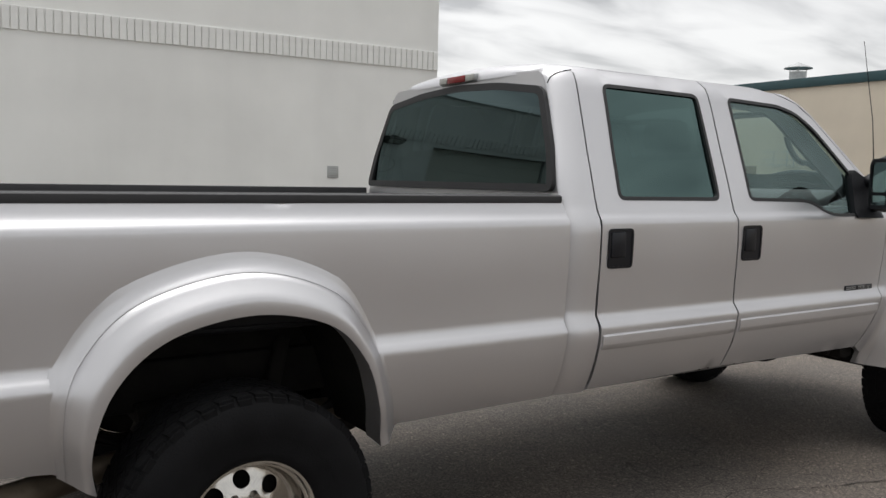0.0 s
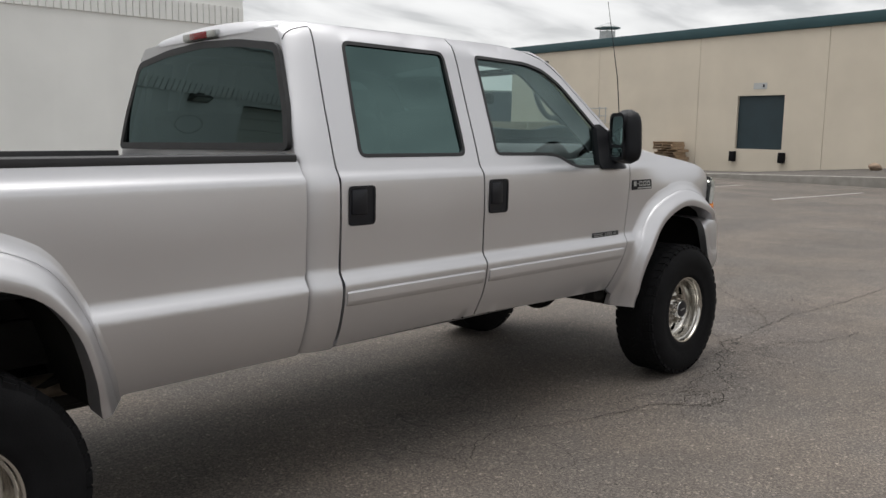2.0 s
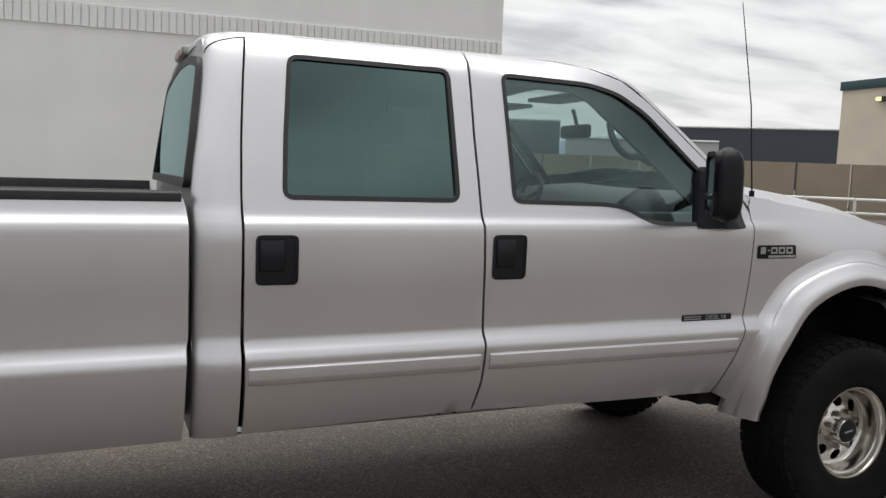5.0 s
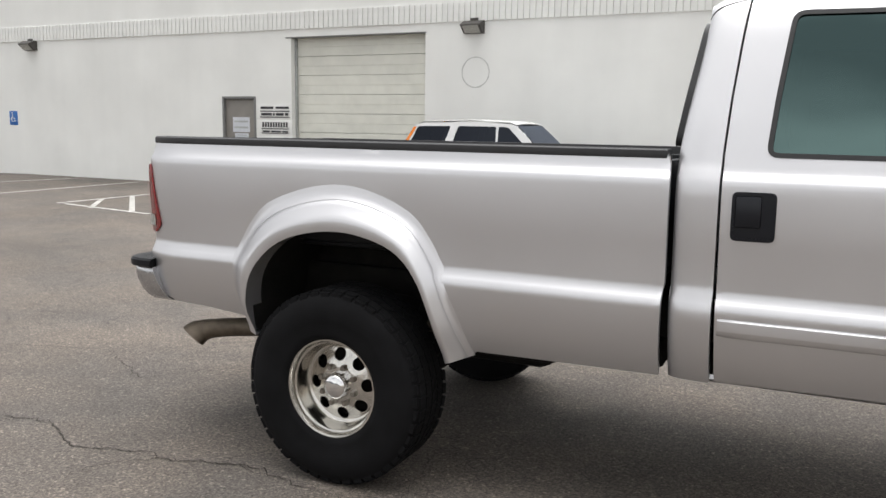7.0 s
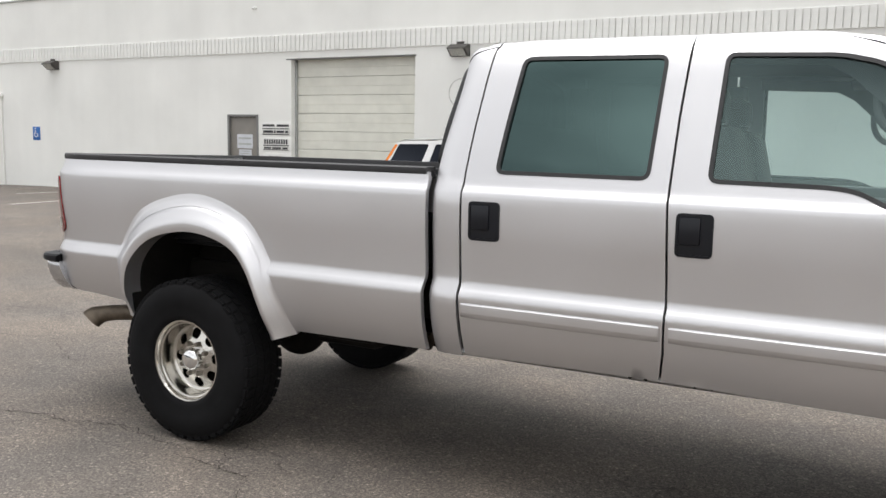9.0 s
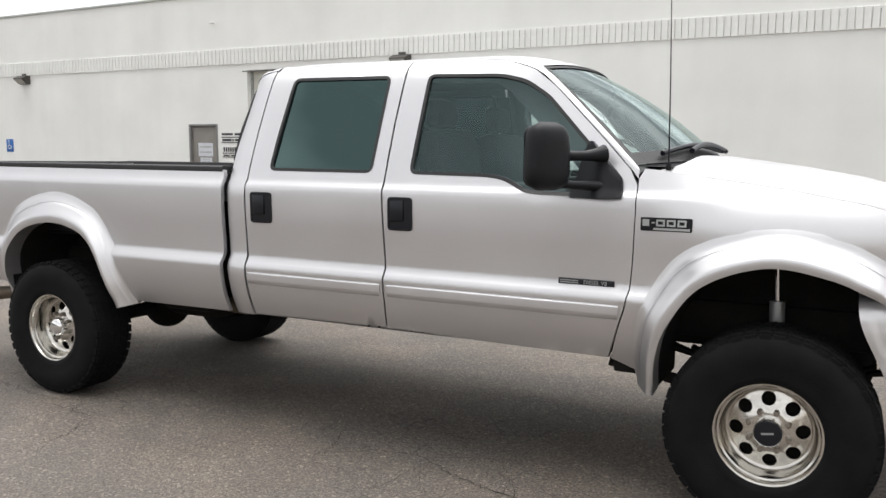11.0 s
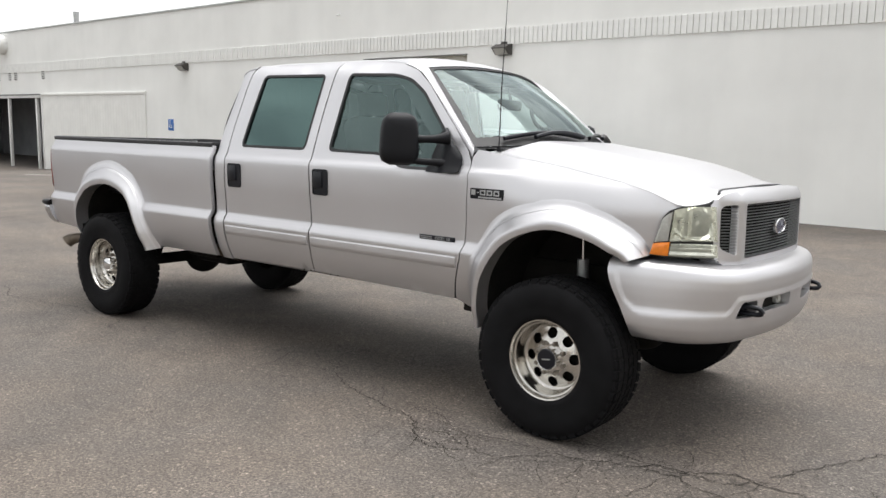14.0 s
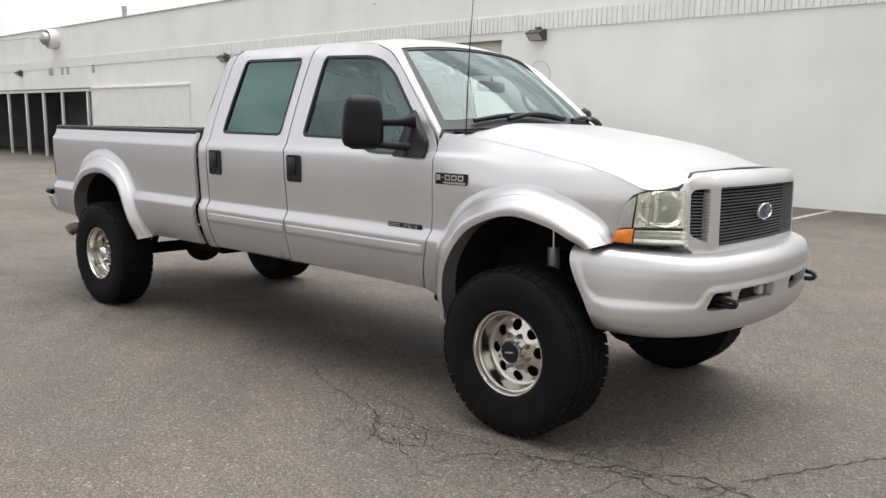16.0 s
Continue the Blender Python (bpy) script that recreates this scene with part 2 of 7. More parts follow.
def block_mat(name, color, bw=0.4, bh=0.2):
    """Painted concrete block: joints as faint relief, streaks and stains as wear."""
    m = mat(name, color, 0.75, var=0.05, scale=0.6, spec=0.25)
    t = m.node_tree
    b = t.nodes["Principled BSDF"]
    tc = [n for n in t.nodes if n.type == "TEX_COORD"][0]
    mp = t.nodes.new("ShaderNodeMapping")
    mp.inputs["Rotation"].default_value = (radians(90), 0, 0)
    t.links.new(tc.outputs["Object"], mp.inputs[0])
    br = t.nodes.new("ShaderNodeTexBrick")
    for k, val in (("Scale", 1.0), ("Mortar Size", 0.006), ("Mortar Smooth", 0.6), ("Brick Width", bw), ("Row Height", bh)):
        br.inputs[k].default_value = val
    br.inputs["Color1"].default_value = (1, 1, 1, 1); br.inputs["Color2"].default_value = (0.94, 0.94, 0.94, 1); br.inputs["Mortar"].default_value = (0.62, 0.62, 0.62, 1)
    t.links.new(mp.outputs[0], br.inputs["Vector"])
    nb = t.nodes.new("ShaderNodeTexNoise"); nb.inputs["Scale"].default_value = 45
    t.links.new(tc.outputs["Object"], nb.inputs["Vector"])
    ma = t.nodes.new("ShaderNodeMath"); ma.operation = "MULTIPLY_ADD"; ma.inputs[1].default_value = 0.25
    bw2 = t.nodes.new("ShaderNodeRGBToBW")
    t.links.new(br.outputs["Color"], bw2.inputs[0])
    t.links.new(nb.outputs[0], ma.inputs[0]); t.links.new(bw2.outputs[0], ma.inputs[2])
    bp = t.nodes.new("ShaderNodeBump"); bp.inputs["Strength"].default_value, bp.inputs["Distance"].default_value = 0.10, 0.01
    t.links.new(ma.outputs[0], bp.inputs["Height"]); t.links.new(bp.outputs[0], b.inputs["Normal"])
    # long vertical streaks
    ms = t.nodes.new("ShaderNodeMapping"); ms.inputs["Scale"].default_value = (1.6, 1.6, 0.12)
    t.links.new(tc.outputs["Object"], ms.inputs[0])
    ns = t.nodes.new("ShaderNodeTexNoise"); ns.inputs["Scale"].default_value, ns.inputs["Detail"].default_value = 1.4, 6
    t.links.new(ms.outputs[0], ns.inputs["Vector"])
    rs = t.nodes.new("ShaderNodeMapRange"); rs.inputs[1].default_value, rs.inputs[2].default_value, rs.inputs[3].default_value, rs.inputs[4].default_value = 0.35, 0.62, 0.985, 1.005
    t.links.new(ns.outputs[0], rs.inputs[0])
    src = b.inputs["Base Color"].links[0].from_socket
    v = t.nodes.new("ShaderNodeVectorMath"); v.operation = "SCALE"
    t.links.new(src, v.inputs[0]); t.links.new(rs.outputs[0], v.inputs["Scale"])
    t.links.new(v.outputs[0], b.inputs["Base Color"])
    return m


M = dict(
    paint=mat("silver_paint", (0.66, 0.655, 0.668), 0.37, 0.84, 0.20, var=0.012, scale=2.5),
    rail=mat("faded_rail_plastic", (0.040, 0.040, 0.042), 0.6, spec=0.3, var=0.10, scale=14, bump=0.15, bscale=400),
    plastic=mat("black_plastic", (0.0075, 0.008, 0.010), 0.48, spec=0.22, var=0.12, scale=20, bump=0.12, bscale=500),
    gloss_black=mat("gloss_black", (0.007, 0.008, 0.012), 0.32, spec=0.35),
    rubber=mat("tyre_rubber", (0.0068, 0.0068, 0.0075), 0.85, var=0.3, scale=9, bump=0.25, bscale=160, spec=0.14),
    alloy=mat("polished_alloy", (0.62, 0.60, 0.56), 0.20, 1.0, var=0.04, scale=14),
    bright_steel=mat("bright_steel", (0.52, 0.52, 0.53), 0.24, 0.9, var=0.08, scale=7, bump=0.03, bscale=40),
    mirror=mat("mirror_glass", (0.36, 0.41, 0.42), 0.03, 1.0),
    nut=mat("dull_lug_nut", (0.30, 0.28, 0.25), 0.35, 1.0, var=0.2, scale=60),
    chrome=mat("chrome", (0.80, 0.80, 0.80), 0.08, 1.0),
    under=mat("dirty_chassis", (0.014, 0.013, 0.012), 0.9, spec=0.15, var=0.35, scale=9, bump=0.3, bscale=60),
    rust=mat("heated_steel", (0.115, 0.092, 0.068), 0.5, 0.5, var=0.3, scale=18, bump=0.1),
    seal=mat("window_rubber", (0.012, 0.012, 0.013), 0.55, bump=0.05, bscale=300, var=0.1, scale=30),
    glass_dark=glass("tinted_glass", (0.02, 0.03, 0.03), 1.6, 0.03, 1.15),
    glass_car=glass("black_car_glass", (0.02, 0.02, 0.022), 1.45, 0.0, 0.6, (0.66, 0.74, 0.92)),
    glass_rear=glass("rear_privacy_glass", (0.04, 0.05, 0.05), 1.45, 0.0, 1.30, (0.66, 0.90, 0.92)),
    glass_front=glass("light_tinted_glass", (0.68, 0.77, 0.755), 1.5, 0.0, 1.45, (0.70, 0.93, 0.91)),
    glass_shield=glass("windscreen_glass", (0.60, 0.68, 0.665), 1.5, 0.0, 1.0, (0.82, 0.95, 0.94)),
    lens_clear=haze("hazed_lens", (0.70, 0.72, 0.60), 0.36),
    billet=mat("brushed_billet", (0.24, 0.24, 0.245), 0.38, 0.9, var=0.1, scale=40),
    lens_red=mat("red_lens", (0.20, 0.005, 0.007), 0.2, coat=0.15, var=0.1, scale=30),
    lens_orange=mat("orange_lens", (0.80, 0.22, 0.015), 0.2, coat=0.6, var=0.1, scale=60),
    reflector=mat("lamp_reflector", (0.80, 0.81, 0.76), 0.14, 0.95, var=0.06, scale=16),
    trim=mat("grey_interior", (0.07, 0.073, 0.077), 0.75, var=0.12, scale=14, bump=0.15, bscale=300),
    cloth=mat("grey_seat_cloth", (0.034, 0.034, 0.037), 0.9, var=0.2, scale=20, bump=0.25, bscale=400),
    headliner=mat("grey_headliner", (0.13, 0.13, 0.13), 0.9, var=0.05, scale=20),
    asphalt=asphalt_mat(),
    crack=mat("crack_fill", (0.022, 0.018, 0.014), 0.95, var=0.4, scale=30),
    line=mat("worn_white_paint", (0.42, 0.41, 0.385), 0.8, var=0.45, scale=9, bump=0.3, bscale=80),
    block=block_mat("painted_block", (0.83, 0.835, 0.81)),
    band=mat("painted_block_band", (0.82, 0.825, 0.80), 0.75, var=0.06, scale=5, bump=0.2, bscale=40, rand=0.03, spec=0.25),
    cap=mat("grey_metal_cap", (0.44, 0.46, 0.45), 0.5, 0.3, var=0.12, scale=3),
    panel=mat("off_white_panel_paint", (0.80, 0.80, 0.77), 0.6, var=0.04, scale=2, spec=0.25),
    rollup=mat("cream_door_paint", (0.72, 0.72, 0.65), 0.55, var=0.06, scale=3, bump=0.04, bscale=30, rand=0.02),
    door=mat("grey_brown_door_paint", (0.22, 0.205, 0.185), 0.5, var=0.08, scale=4, bump=0.05),
    frame=mat("dark_grey_frame", (0.17, 0.17, 0.165), 0.5, var=0.1, scale=6),
    sealant=mat("old_sealant", (0.54, 0.54, 0.52), 0.8, var=0.25, scale=6),
    paper=mat("white_paper", (0.62, 0.64, 0.68), 0.8, var=0.05, scale=9),
    ink=mat("dark_ink", (0.03, 0.03, 0.035), 0.7),
    blue=mat("blue_sign", (0.02, 0.13, 0.42), 0.4, var=0.05, scale=9),
    white=mat("white_paint", (0.72, 0.72, 0.70), 0.45, var=0.04, scale=6),
    bronze=mat("bronze_housing", (0.07, 0.065, 0.06), 0.5, 0.3, var=0.15, scale=18),
    lampglass=mat("prismatic_lens", (0.40, 0.40, 0.37), 0.25, var=0.15, scale=40, bump=0.3, bscale=200),
    galv=mat("galvanised_metal", (0.42, 0.43, 0.43), 0.4, 0.7, var=0.15, scale=7),
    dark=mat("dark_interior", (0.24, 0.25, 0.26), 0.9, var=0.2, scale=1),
    beige=mat("beige_tilt_up_panel", (0.63, 0.565, 0.465), 0.85, var=0.06, scale=0.4, bump=0.08, bscale=20, spec=0.2),
    green=mat("dark_teal_metal", (0.022, 0.062, 0.070), 0.5, 0.2, var=0.1, scale=0.8),
    teal_door=mat("dark_teal_door", (0.016, 0.034, 0.042), 0.55, var=0.12, scale=1.2),
    wood=mat("weathered_pallet_wood", (0.28, 0.20, 0.13), 0.85, var=0.3, scale=5, bump=0.2, island=0.3, stretch=(1, 1, 8)),
    concrete=mat("kerb_concrete", (0.27, 0.255, 0.23), 0.85, var=0.15, scale=2.5, bump=0.2),
    verge=mat("dark_verge", (0.095, 0.085, 0.075), 0.9, var=0.25, scale=1.5, bump=0.3, bscale=40),
    stone=mat("tan_stone", (0.30, 0.22, 0.16), 0.85, var=0.25, scale=4, bump=0.3, bscale=30),
    tan=mat("tan_fence_wall", (0.30, 0.25, 0.19), 0.85, var=0.1, scale=0.5),
    slate=mat("slate_cladding", (0.050, 0.062, 0.078), 0.6, var=0.1, scale=0.15),
    pale=mat("pale_cladding", (0.45, 0.46, 0.46), 0.6, var=0.06, scale=0.2),
    white_car=mat("white_car_paint", (0.74, 0.74, 0.74), 0.3, 0.0, 0.6, var=0.02, scale=3),
)

# flake paint dulls towards grazing angles
M["paint"].node_tree.nodes["Principled BSDF"].inputs["Specular Tint"].default_value = (0.62, 0.62, 0.63, 1)

# ---- mesh tools ----
from mathutils.geometry import delaunay_2d_cdt


def finish(bm, name, material, angle=35, smooth=True, fix=True):
    if fix:
        bmesh.ops.recalc_face_normals(bm, faces=bm.faces)
    me = bpy.data.meshes.new(name)
    bm.to_mesh(me)
    bm.free()
    for m in material if isinstance(material, (list, tuple)) else [material]:
        me.materials.append(m)
    if smooth:
        for p in me.polygons:
            p.use_smooth = True
        me.set_sharp_from_angle(angle=radians(angle))
    return me


def part(name, bm, material, parent, label="", angle=35, smooth=True, fix=True, face=None):
    """One mesh under a thing; face: the way that an open sheet looks."""
    if face is not None:
        bmesh.ops.recalc_face_normals(bm, faces=bm.faces)
        bm.normal_update()
        if sum((f.normal * f.calc_area() for f in bm.faces), Vector()).dot(Vector(face)) < 0:
            bmesh.ops.reverse_faces(bm, faces=bm.faces)
        fix = False
    ob = new(name, finish(bm, name, material, angle, smooth, fix))
    ob.parent = parent
    return tagged(ob, label)


def solid(name, bm, material, label, category, kind="", group="", angle=35, smooth=True):
    return tagged(new(name, finish(bm, name, material, angle, smooth)), label, category, group, kind)


def thing(name, label, category, at=(0, 0, 0), group=""):
    ob = new(name)
    ob.location = at
    ob.empty_display_size = 0.2
    return tagged(ob, label, category, group)


def box(bm, lo, hi, bevel=0.0, m=None, seg=2):
    """A box between two corners, with rounded edges."""
    lo, hi = Vector(lo), Vector(hi)
    r = bmesh.ops.create_cube(bm, size=1.0, matrix=Matrix.Translation((lo + hi) / 2) @ Matrix.Diagonal((*(hi - lo), 1)))
    vs = r["verts"]
    if bevel:
        es = list({ed for v in vs for ed in v.link_edges})
        rb = bmesh.ops.bevel(bm, geom=es, offset=bevel, segments=seg, affect="EDGES", profile=0.5)
        vs = list({v for f in rb["faces"] for v in f.verts} | {v for v in vs if v.is_valid})
    if m is not None:
        bmesh.ops.transform(bm, matrix=m, verts=vs)
    return vs


def boxes(*items, bevel=0.0):
    bm = bmesh.new()
    for lo, hi in items:
        box(bm, lo, hi, bevel)
    return bm


def loft(bm, rows, closed=False, flip=False):
    """Quads between rows of points; closed joins each row's ends."""
    vv = [[bm.verts.new(p) for p in row] for row in rows]
    for a, b in zip(vv, vv[1:]):
        n = len(a)
        for k in range(n if closed else n - 1):
            try:
                bm.faces.new((a[k], a[(k + 1) % n], b[(k + 1) % n], b[k]))
            except ValueError:
                pass
    return vv


def tube(bm, pts, r, n=10, cap=True):
    """A round bar along points; r is one radius or one per point."""
    pts = [Vector(p) for p in pts]
    rr = r if isinstance(r, (list, tuple)) else [r] * len(pts)
    rows, up = [], None
    for k, p in enumerate(pts):
        d = (pts[min(k + 1, len(pts) - 1)] - pts[max(k - 1, 0)]).normalized()
        if up is None or abs(up.dot(d)) > 0.98:
            up = Vector((0, 0, 1)) if abs(d.z) < 0.9 else Vector((1, 0, 0))
        a = d.cross(up).normalized()
        up = a.cross(d).normalized()
        rows.append([p + rr[k] * (math.cos(2 * math.pi * i / n) * a + math.sin(2 * math.pi * i / n) * up) for i in range(n)])
    vv = loft(bm, rows, closed=True)
    if cap:
        bm.faces.new(vv[0][::-1]); bm.faces.new(vv[-1])
    return bm


def lathe(bm, profile, n=48, center=(0, 0, 0), side=1):
    """Turns (radius, y) points about the y axis."""
    cx, cy, cz = center
    rows = [[(cx + r * math.cos(2 * math.pi * i / n), cy + side * y, cz + r * math.sin(2 * math.pi * i / n)) for i in range(n)] for r, y in profile]
    return loft(bm, rows, closed=True)


def curve_pts(pts, step=0.03):
    """A smooth line through points (Catmull-Rom), at about even steps."""
    pts = [Vector(p) for p in pts]
    out = []
    for k in range(len(pts) - 1):
        p0, p1, p2, p3 = pts[max(k - 1, 0)], pts[k], pts[k + 1], pts[min(k + 2, len(pts) - 1)]
        n = max(1, int((p2 - p1).length / step))
        for i in range(n):
            t = i / n
            out.append(0.5 * ((2 * p1) + (p2 - p0) * t + (2 * p0 - 5 * p1 + 4 * p2 - p3) * t * t + (3 * p1 - p0 - 3 * p2 + p3) * t ** 3))
    out.append(pts[-1])
    return out


def rounded(pts, r=0.04, n=5):
    """A closed outline with its corners rounded."""
    out, m = [], len(pts)
    for k in range(m):
        a, b, c = Vector(pts[k - 1]), Vector(pts[k]), Vector(pts[(k + 1) % m])
        rr = min(r, 0.45 * (a - b).length, 0.45 * (c - b).length)
        p, q = b + (a - b).normalized() * rr, b + (c - b).normalized() * rr
        out += [p * (1 - t) ** 2 + b * 2 * t * (1 - t) + q * t * t for t in (i / n for i in range(n + 1))]
    return out


def inset(pts, d):
    """A closed outline moved inwards by d."""
    pts = [Vector(p) for p in pts]
    area = sum(a.x * b.y - b.x * a.y for a, b in zip(pts, pts[1:] + pts[:1]))
    s = 1 if area > 0 else -1
    out = []
    for k, p in enumerate(pts):
        t = (pts[(k + 1) % len(pts)] - pts[k - 1])
        t = t.normalized() if t.length > 1e-9 else Vector((1, 0))
        out.append(p + s * d * Vector((-t.y, t.x)))
    return out


def dense(pts, step):
    out = []
    for a, b in zip(pts, list(pts[1:]) + [pts[0]]):
        a, b = Vector(a), Vector(b)
        n = max(1, int((b - a).length / step + 0.5))
        out += [a.lerp(b, i / n) for i in range(n)]
    return out


def inside(p, poly):
    hit = False
    for a, b in zip(poly, poly[1:] + poly[:1]):
        if (a[1] > p[1]) != (b[1] > p[1]) and p[0] < (b[0] - a[0]) * (p[1] - a[1]) / (b[1] - a[1]) + a[0]:
            hit = not hit
    return hit


def sheet(bm, outline, place, back=None, holes=(), step=0.05, levels=()):
    """A plate with the given outline and holes: place(u, v) lays it into space, back(u, v) gives the inner edge of its rim."""
    loops = [dense([tuple(p) for p in lp], step) for lp in (outline, *holes)]
    for lp in loops if levels else ():
        k = 0
        while k < len(lp):
            a, b = lp[k], lp[(k + 1) % len(lp)]
            cut = sorted(((q - a.y) / (b.y - a.y) for q in levels if min(a.y, b.y) + 1e-4 < q < max(a.y, b.y) - 1e-4)) if abs(a.y - b.y) > 1e-4 else []
            lp[k + 1:k + 1] = [a.lerp(b, c) for c in cut]
            k += 1 + len(cut)
    verts, edges = [], []
    for lp in loops:
        s = len(verts)
        verts += [Vector((p[0], p[1])) for p in lp]
        edges += [(s + k, s + (k + 1) % len(lp)) for k in range(len(lp))]
    rim = np.array([tuple(v) for v in verts])
    lo, hi = rim.min(0), rim.max(0)
    rows = [gy for gy in np.arange(lo[1] + step / 2, hi[1], step) if all(abs(gy - q) > 0.012 for q in levels)]
    for gy in rows + [q for q in levels if lo[1] < q < hi[1]]:
        for gx in np.arange(lo[0] + step / 2, hi[0], step):
            if gy in levels and np.min(((rim - (gx, gy)) ** 2).sum(1)) > 0.012 ** 2:
                verts.append(Vector((gx, gy)))
            elif gy not in levels and np.min(((rim - (gx, gy)) ** 2).sum(1)) > (0.55 * step) ** 2:
                verts.append(Vector((gx, gy)))
    vo, _, fo, *_ = delaunay_2d_cdt(verts, edges, [], 0, 1e-6)
    polys = [[tuple(p) for p in lp] for lp in loops]
    used, count = {}, {}
    made = []
    for f in fo:
        c = sum((vo[k] for k in f), Vector((0, 0))) / len(f)
        if not inside(c, polys[0]) or any(inside(c, h) for h in polys[1:]):
            continue
        for k in f:
            if k not in used:
                used[k] = bm.verts.new(place(vo[k].x, vo[k].y))
        made.append(bm.faces.new([used[k] for k in f]))
        for a, b in zip(f, list(f[1:]) + [f[0]]):
            count[tuple(sorted((a, b)))] = count.get(tuple(sorted((a, b))), 0) + 1
    if back is not None:
        deep = {}
        for (a, b), n in count.items():
            if n == 1:
                for k in (a, b):
                    if k not in deep:
                        deep[k] = bm.verts.new(back(vo[k].x, vo[k].y))
                made.append(bm.faces.new((used[a], used[b], deep[b], deep[a])))
    return made


def ring_strip(bm, outer, inner, place, back=None):
    """A frame between two outlines with the same number of points."""
    n = len(outer)
    a = [bm.verts.new(place(*p)) for p in outer]
    b = [bm.verts.new(place(*p)) for p in inner]
    rows = [a, b]
    if back is not None:
        rows = [[bm.verts.new(back(*p)) for p in outer], a, b, [bm.verts.new(back(*p)) for p in inner]]
    for p, q in zip(rows, rows[1:]):
        for k in range(n):
            bm.faces.new((p[k], p[(k + 1) % n], q[(k + 1) % n], q[k]))


def smooth01(a, b, x):
    t = min(max((x - a) / (b - a), 0.0), 1.0)
    return t * t * (3 - 2 * t)


# ---- ground ----
def ground_z(x, y):
    """The lot falls gently towards the far loading docks."""
    return -0.47 * smooth01(12.0, 38.0, x) - 0.48 * smooth01(-19.0, -31.0, x) - 0.034 * smooth01(-1.0, 1.0, y)


bm = bmesh.new()
gx = [-1500, -400, -150, -80, -50, -40, -31, -29, -27, -25, -23, -21, -19, -15, -8, -4, 0, 4, 8, 12] + list(range(14, 46, 2)) + [60, 100, 200, 500, 1500]
gy = [-1500, -400, -120, -60, -30, -15, -8, -4, -2, -1, -0.6, -0.2, 0.2, 0.6, 1, 2, 4, 8, 15, 25, 40, 80, 200, 500, 1500]
loft(bm, [[(x, y, ground_z(x, y)) for y in gy] for x in gx])
solid("ground", bm, M["asphalt"], "worn grey-brown asphalt lot with fine cracks", "asphalt", "structure")


def crack(points, width, seed):
    """A wandering, forked crack in the asphalt."""
    rng = random.Random(seed)
    bm = bmesh.new()
    def run(pts, w):
        line = []
        for a, b in zip(pts, pts[1:]):
            a, b = Vector(a), Vector(b)
            n = max(2, int((b - a).length / 0.03))
            for i in range(n):
                p = a.lerp(b, i / n)
                line.append((p.x + rng.gauss(0, 0.011), p.y + rng.gauss(0, 0.011)))
        line.append(pts[-1])
        rows = []
        for k, (x, y) in enumerate(line):
            ax, ay = line[max(k - 1, 0)]
            bx, by = line[min(k + 1, len(line) - 1)]
            d = Vector((bx - ax, by - ay)).normalized()
            half = 0.72 * w * rng.uniform(0.35, 1.0) * (0.3 if k in (0, len(line) - 1) else 1) / 2
            z = ground_z(x, y) + 0.004
            rows.append([(x - d.y * half, y + d.x * half, z), (x + d.y * half, y - d.x * half, z)])
        loft(bm, rows)
        return line
    main = run(points, width)
    for _ in range(len(points) - 1):
        x, y = main[rng.randrange(len(main))]
        a = rng.uniform(0, 6.28)
        twig = [(x, y)]
        for _ in range(rng.randint(2, 4)):
            a += rng.uniform(-0.7, 0.7)
            x, y = x + 0.16 * math.cos(a), y + 0.16 * math.sin(a)
            twig.append((x, y))
        run(twig, width * 0.5)
    return solid("crack", bm, M["crack"], "dark crack wandering through the worn asphalt", "crack", "structure", smooth=False)


crack([(2.22, -1.16), (2.35, -1.05), (2.54, -0.98), (2.72, -0.99), (2.92, -1.11), (3.16, -1.19), (3.32, -1.23), (3.50, -1.27), (3.62, -1.28), (3.77, -1.42), (3.87, -1.54), (3.99, -1.57), (4.12, -1.53), (4.18, -1.47)], 0.011, 1)
crack([(3.77, -1.42), (3.95, -1.36), (4.04, -1.32), (4.20, -1.25), (4.36, -1.21), (4.54, -1.24), (4.44, -1.36), (4.34, -1.46), (4.18, -1.47)], 0.009, 2)
crack([(4.54, -1.24), (4.69, -1.20), (4.81, -1.14), (4.92, -1.12), (4.99, -1.03), (5.11, -1.01), (5.22, -1.02), (5.37, -0.99), (5.44, -0.91), (5.52, -0.86)], 0.012, 3)
crack([(4.50, -1.01), (4.70, -1.00), (4.88, -1.03), (4.99, -1.03)], 0.009, 14)
crack([(3.32, -1.23), (3.21, -1.04), (3.12, -0.98)], 0.007, 15)
crack([(3.39, -1.11), (3.57, -1.16), (3.69, -1.14), (3.82, -1.21), (3.94, -1.29), (4.04, -1.32), (4.18, -1.47)], 0.007, 16)
crack([(4.95, -1.11), (5.15, -1.09), (5.24, -1.16), (5.32, -1.16), (5.68, -1.20), (5.92, -1.39), (6.30, -1.49), (6.58, -1.50)], 0.012, 11)
crack([(5.10, -1.06), (5.36, -0.87), (5.50, -0.92), (6.07, -0.88), (6.79, -0.84), (7.64, -0.95), (8.73, -0.97)], 0.014, 12)
crack([(2.06, -0.73), (2.14, -0.96), (2.22, -1.19)], 0.009, 13)
crack([(-2.05, -1.16), (-1.72, -1.1), (-1.36, -1.3), (-0.96, -1.18), (-0.82, -1.21), (-0.46, -1.1), (-0.03, -1.2)], 0.012, 4)
crack([(0.1, -1.25), (0.45, -1.3), (0.6, -1.32), (0.75, -1.6), (0.72, -1.95)], 0.008, 5)
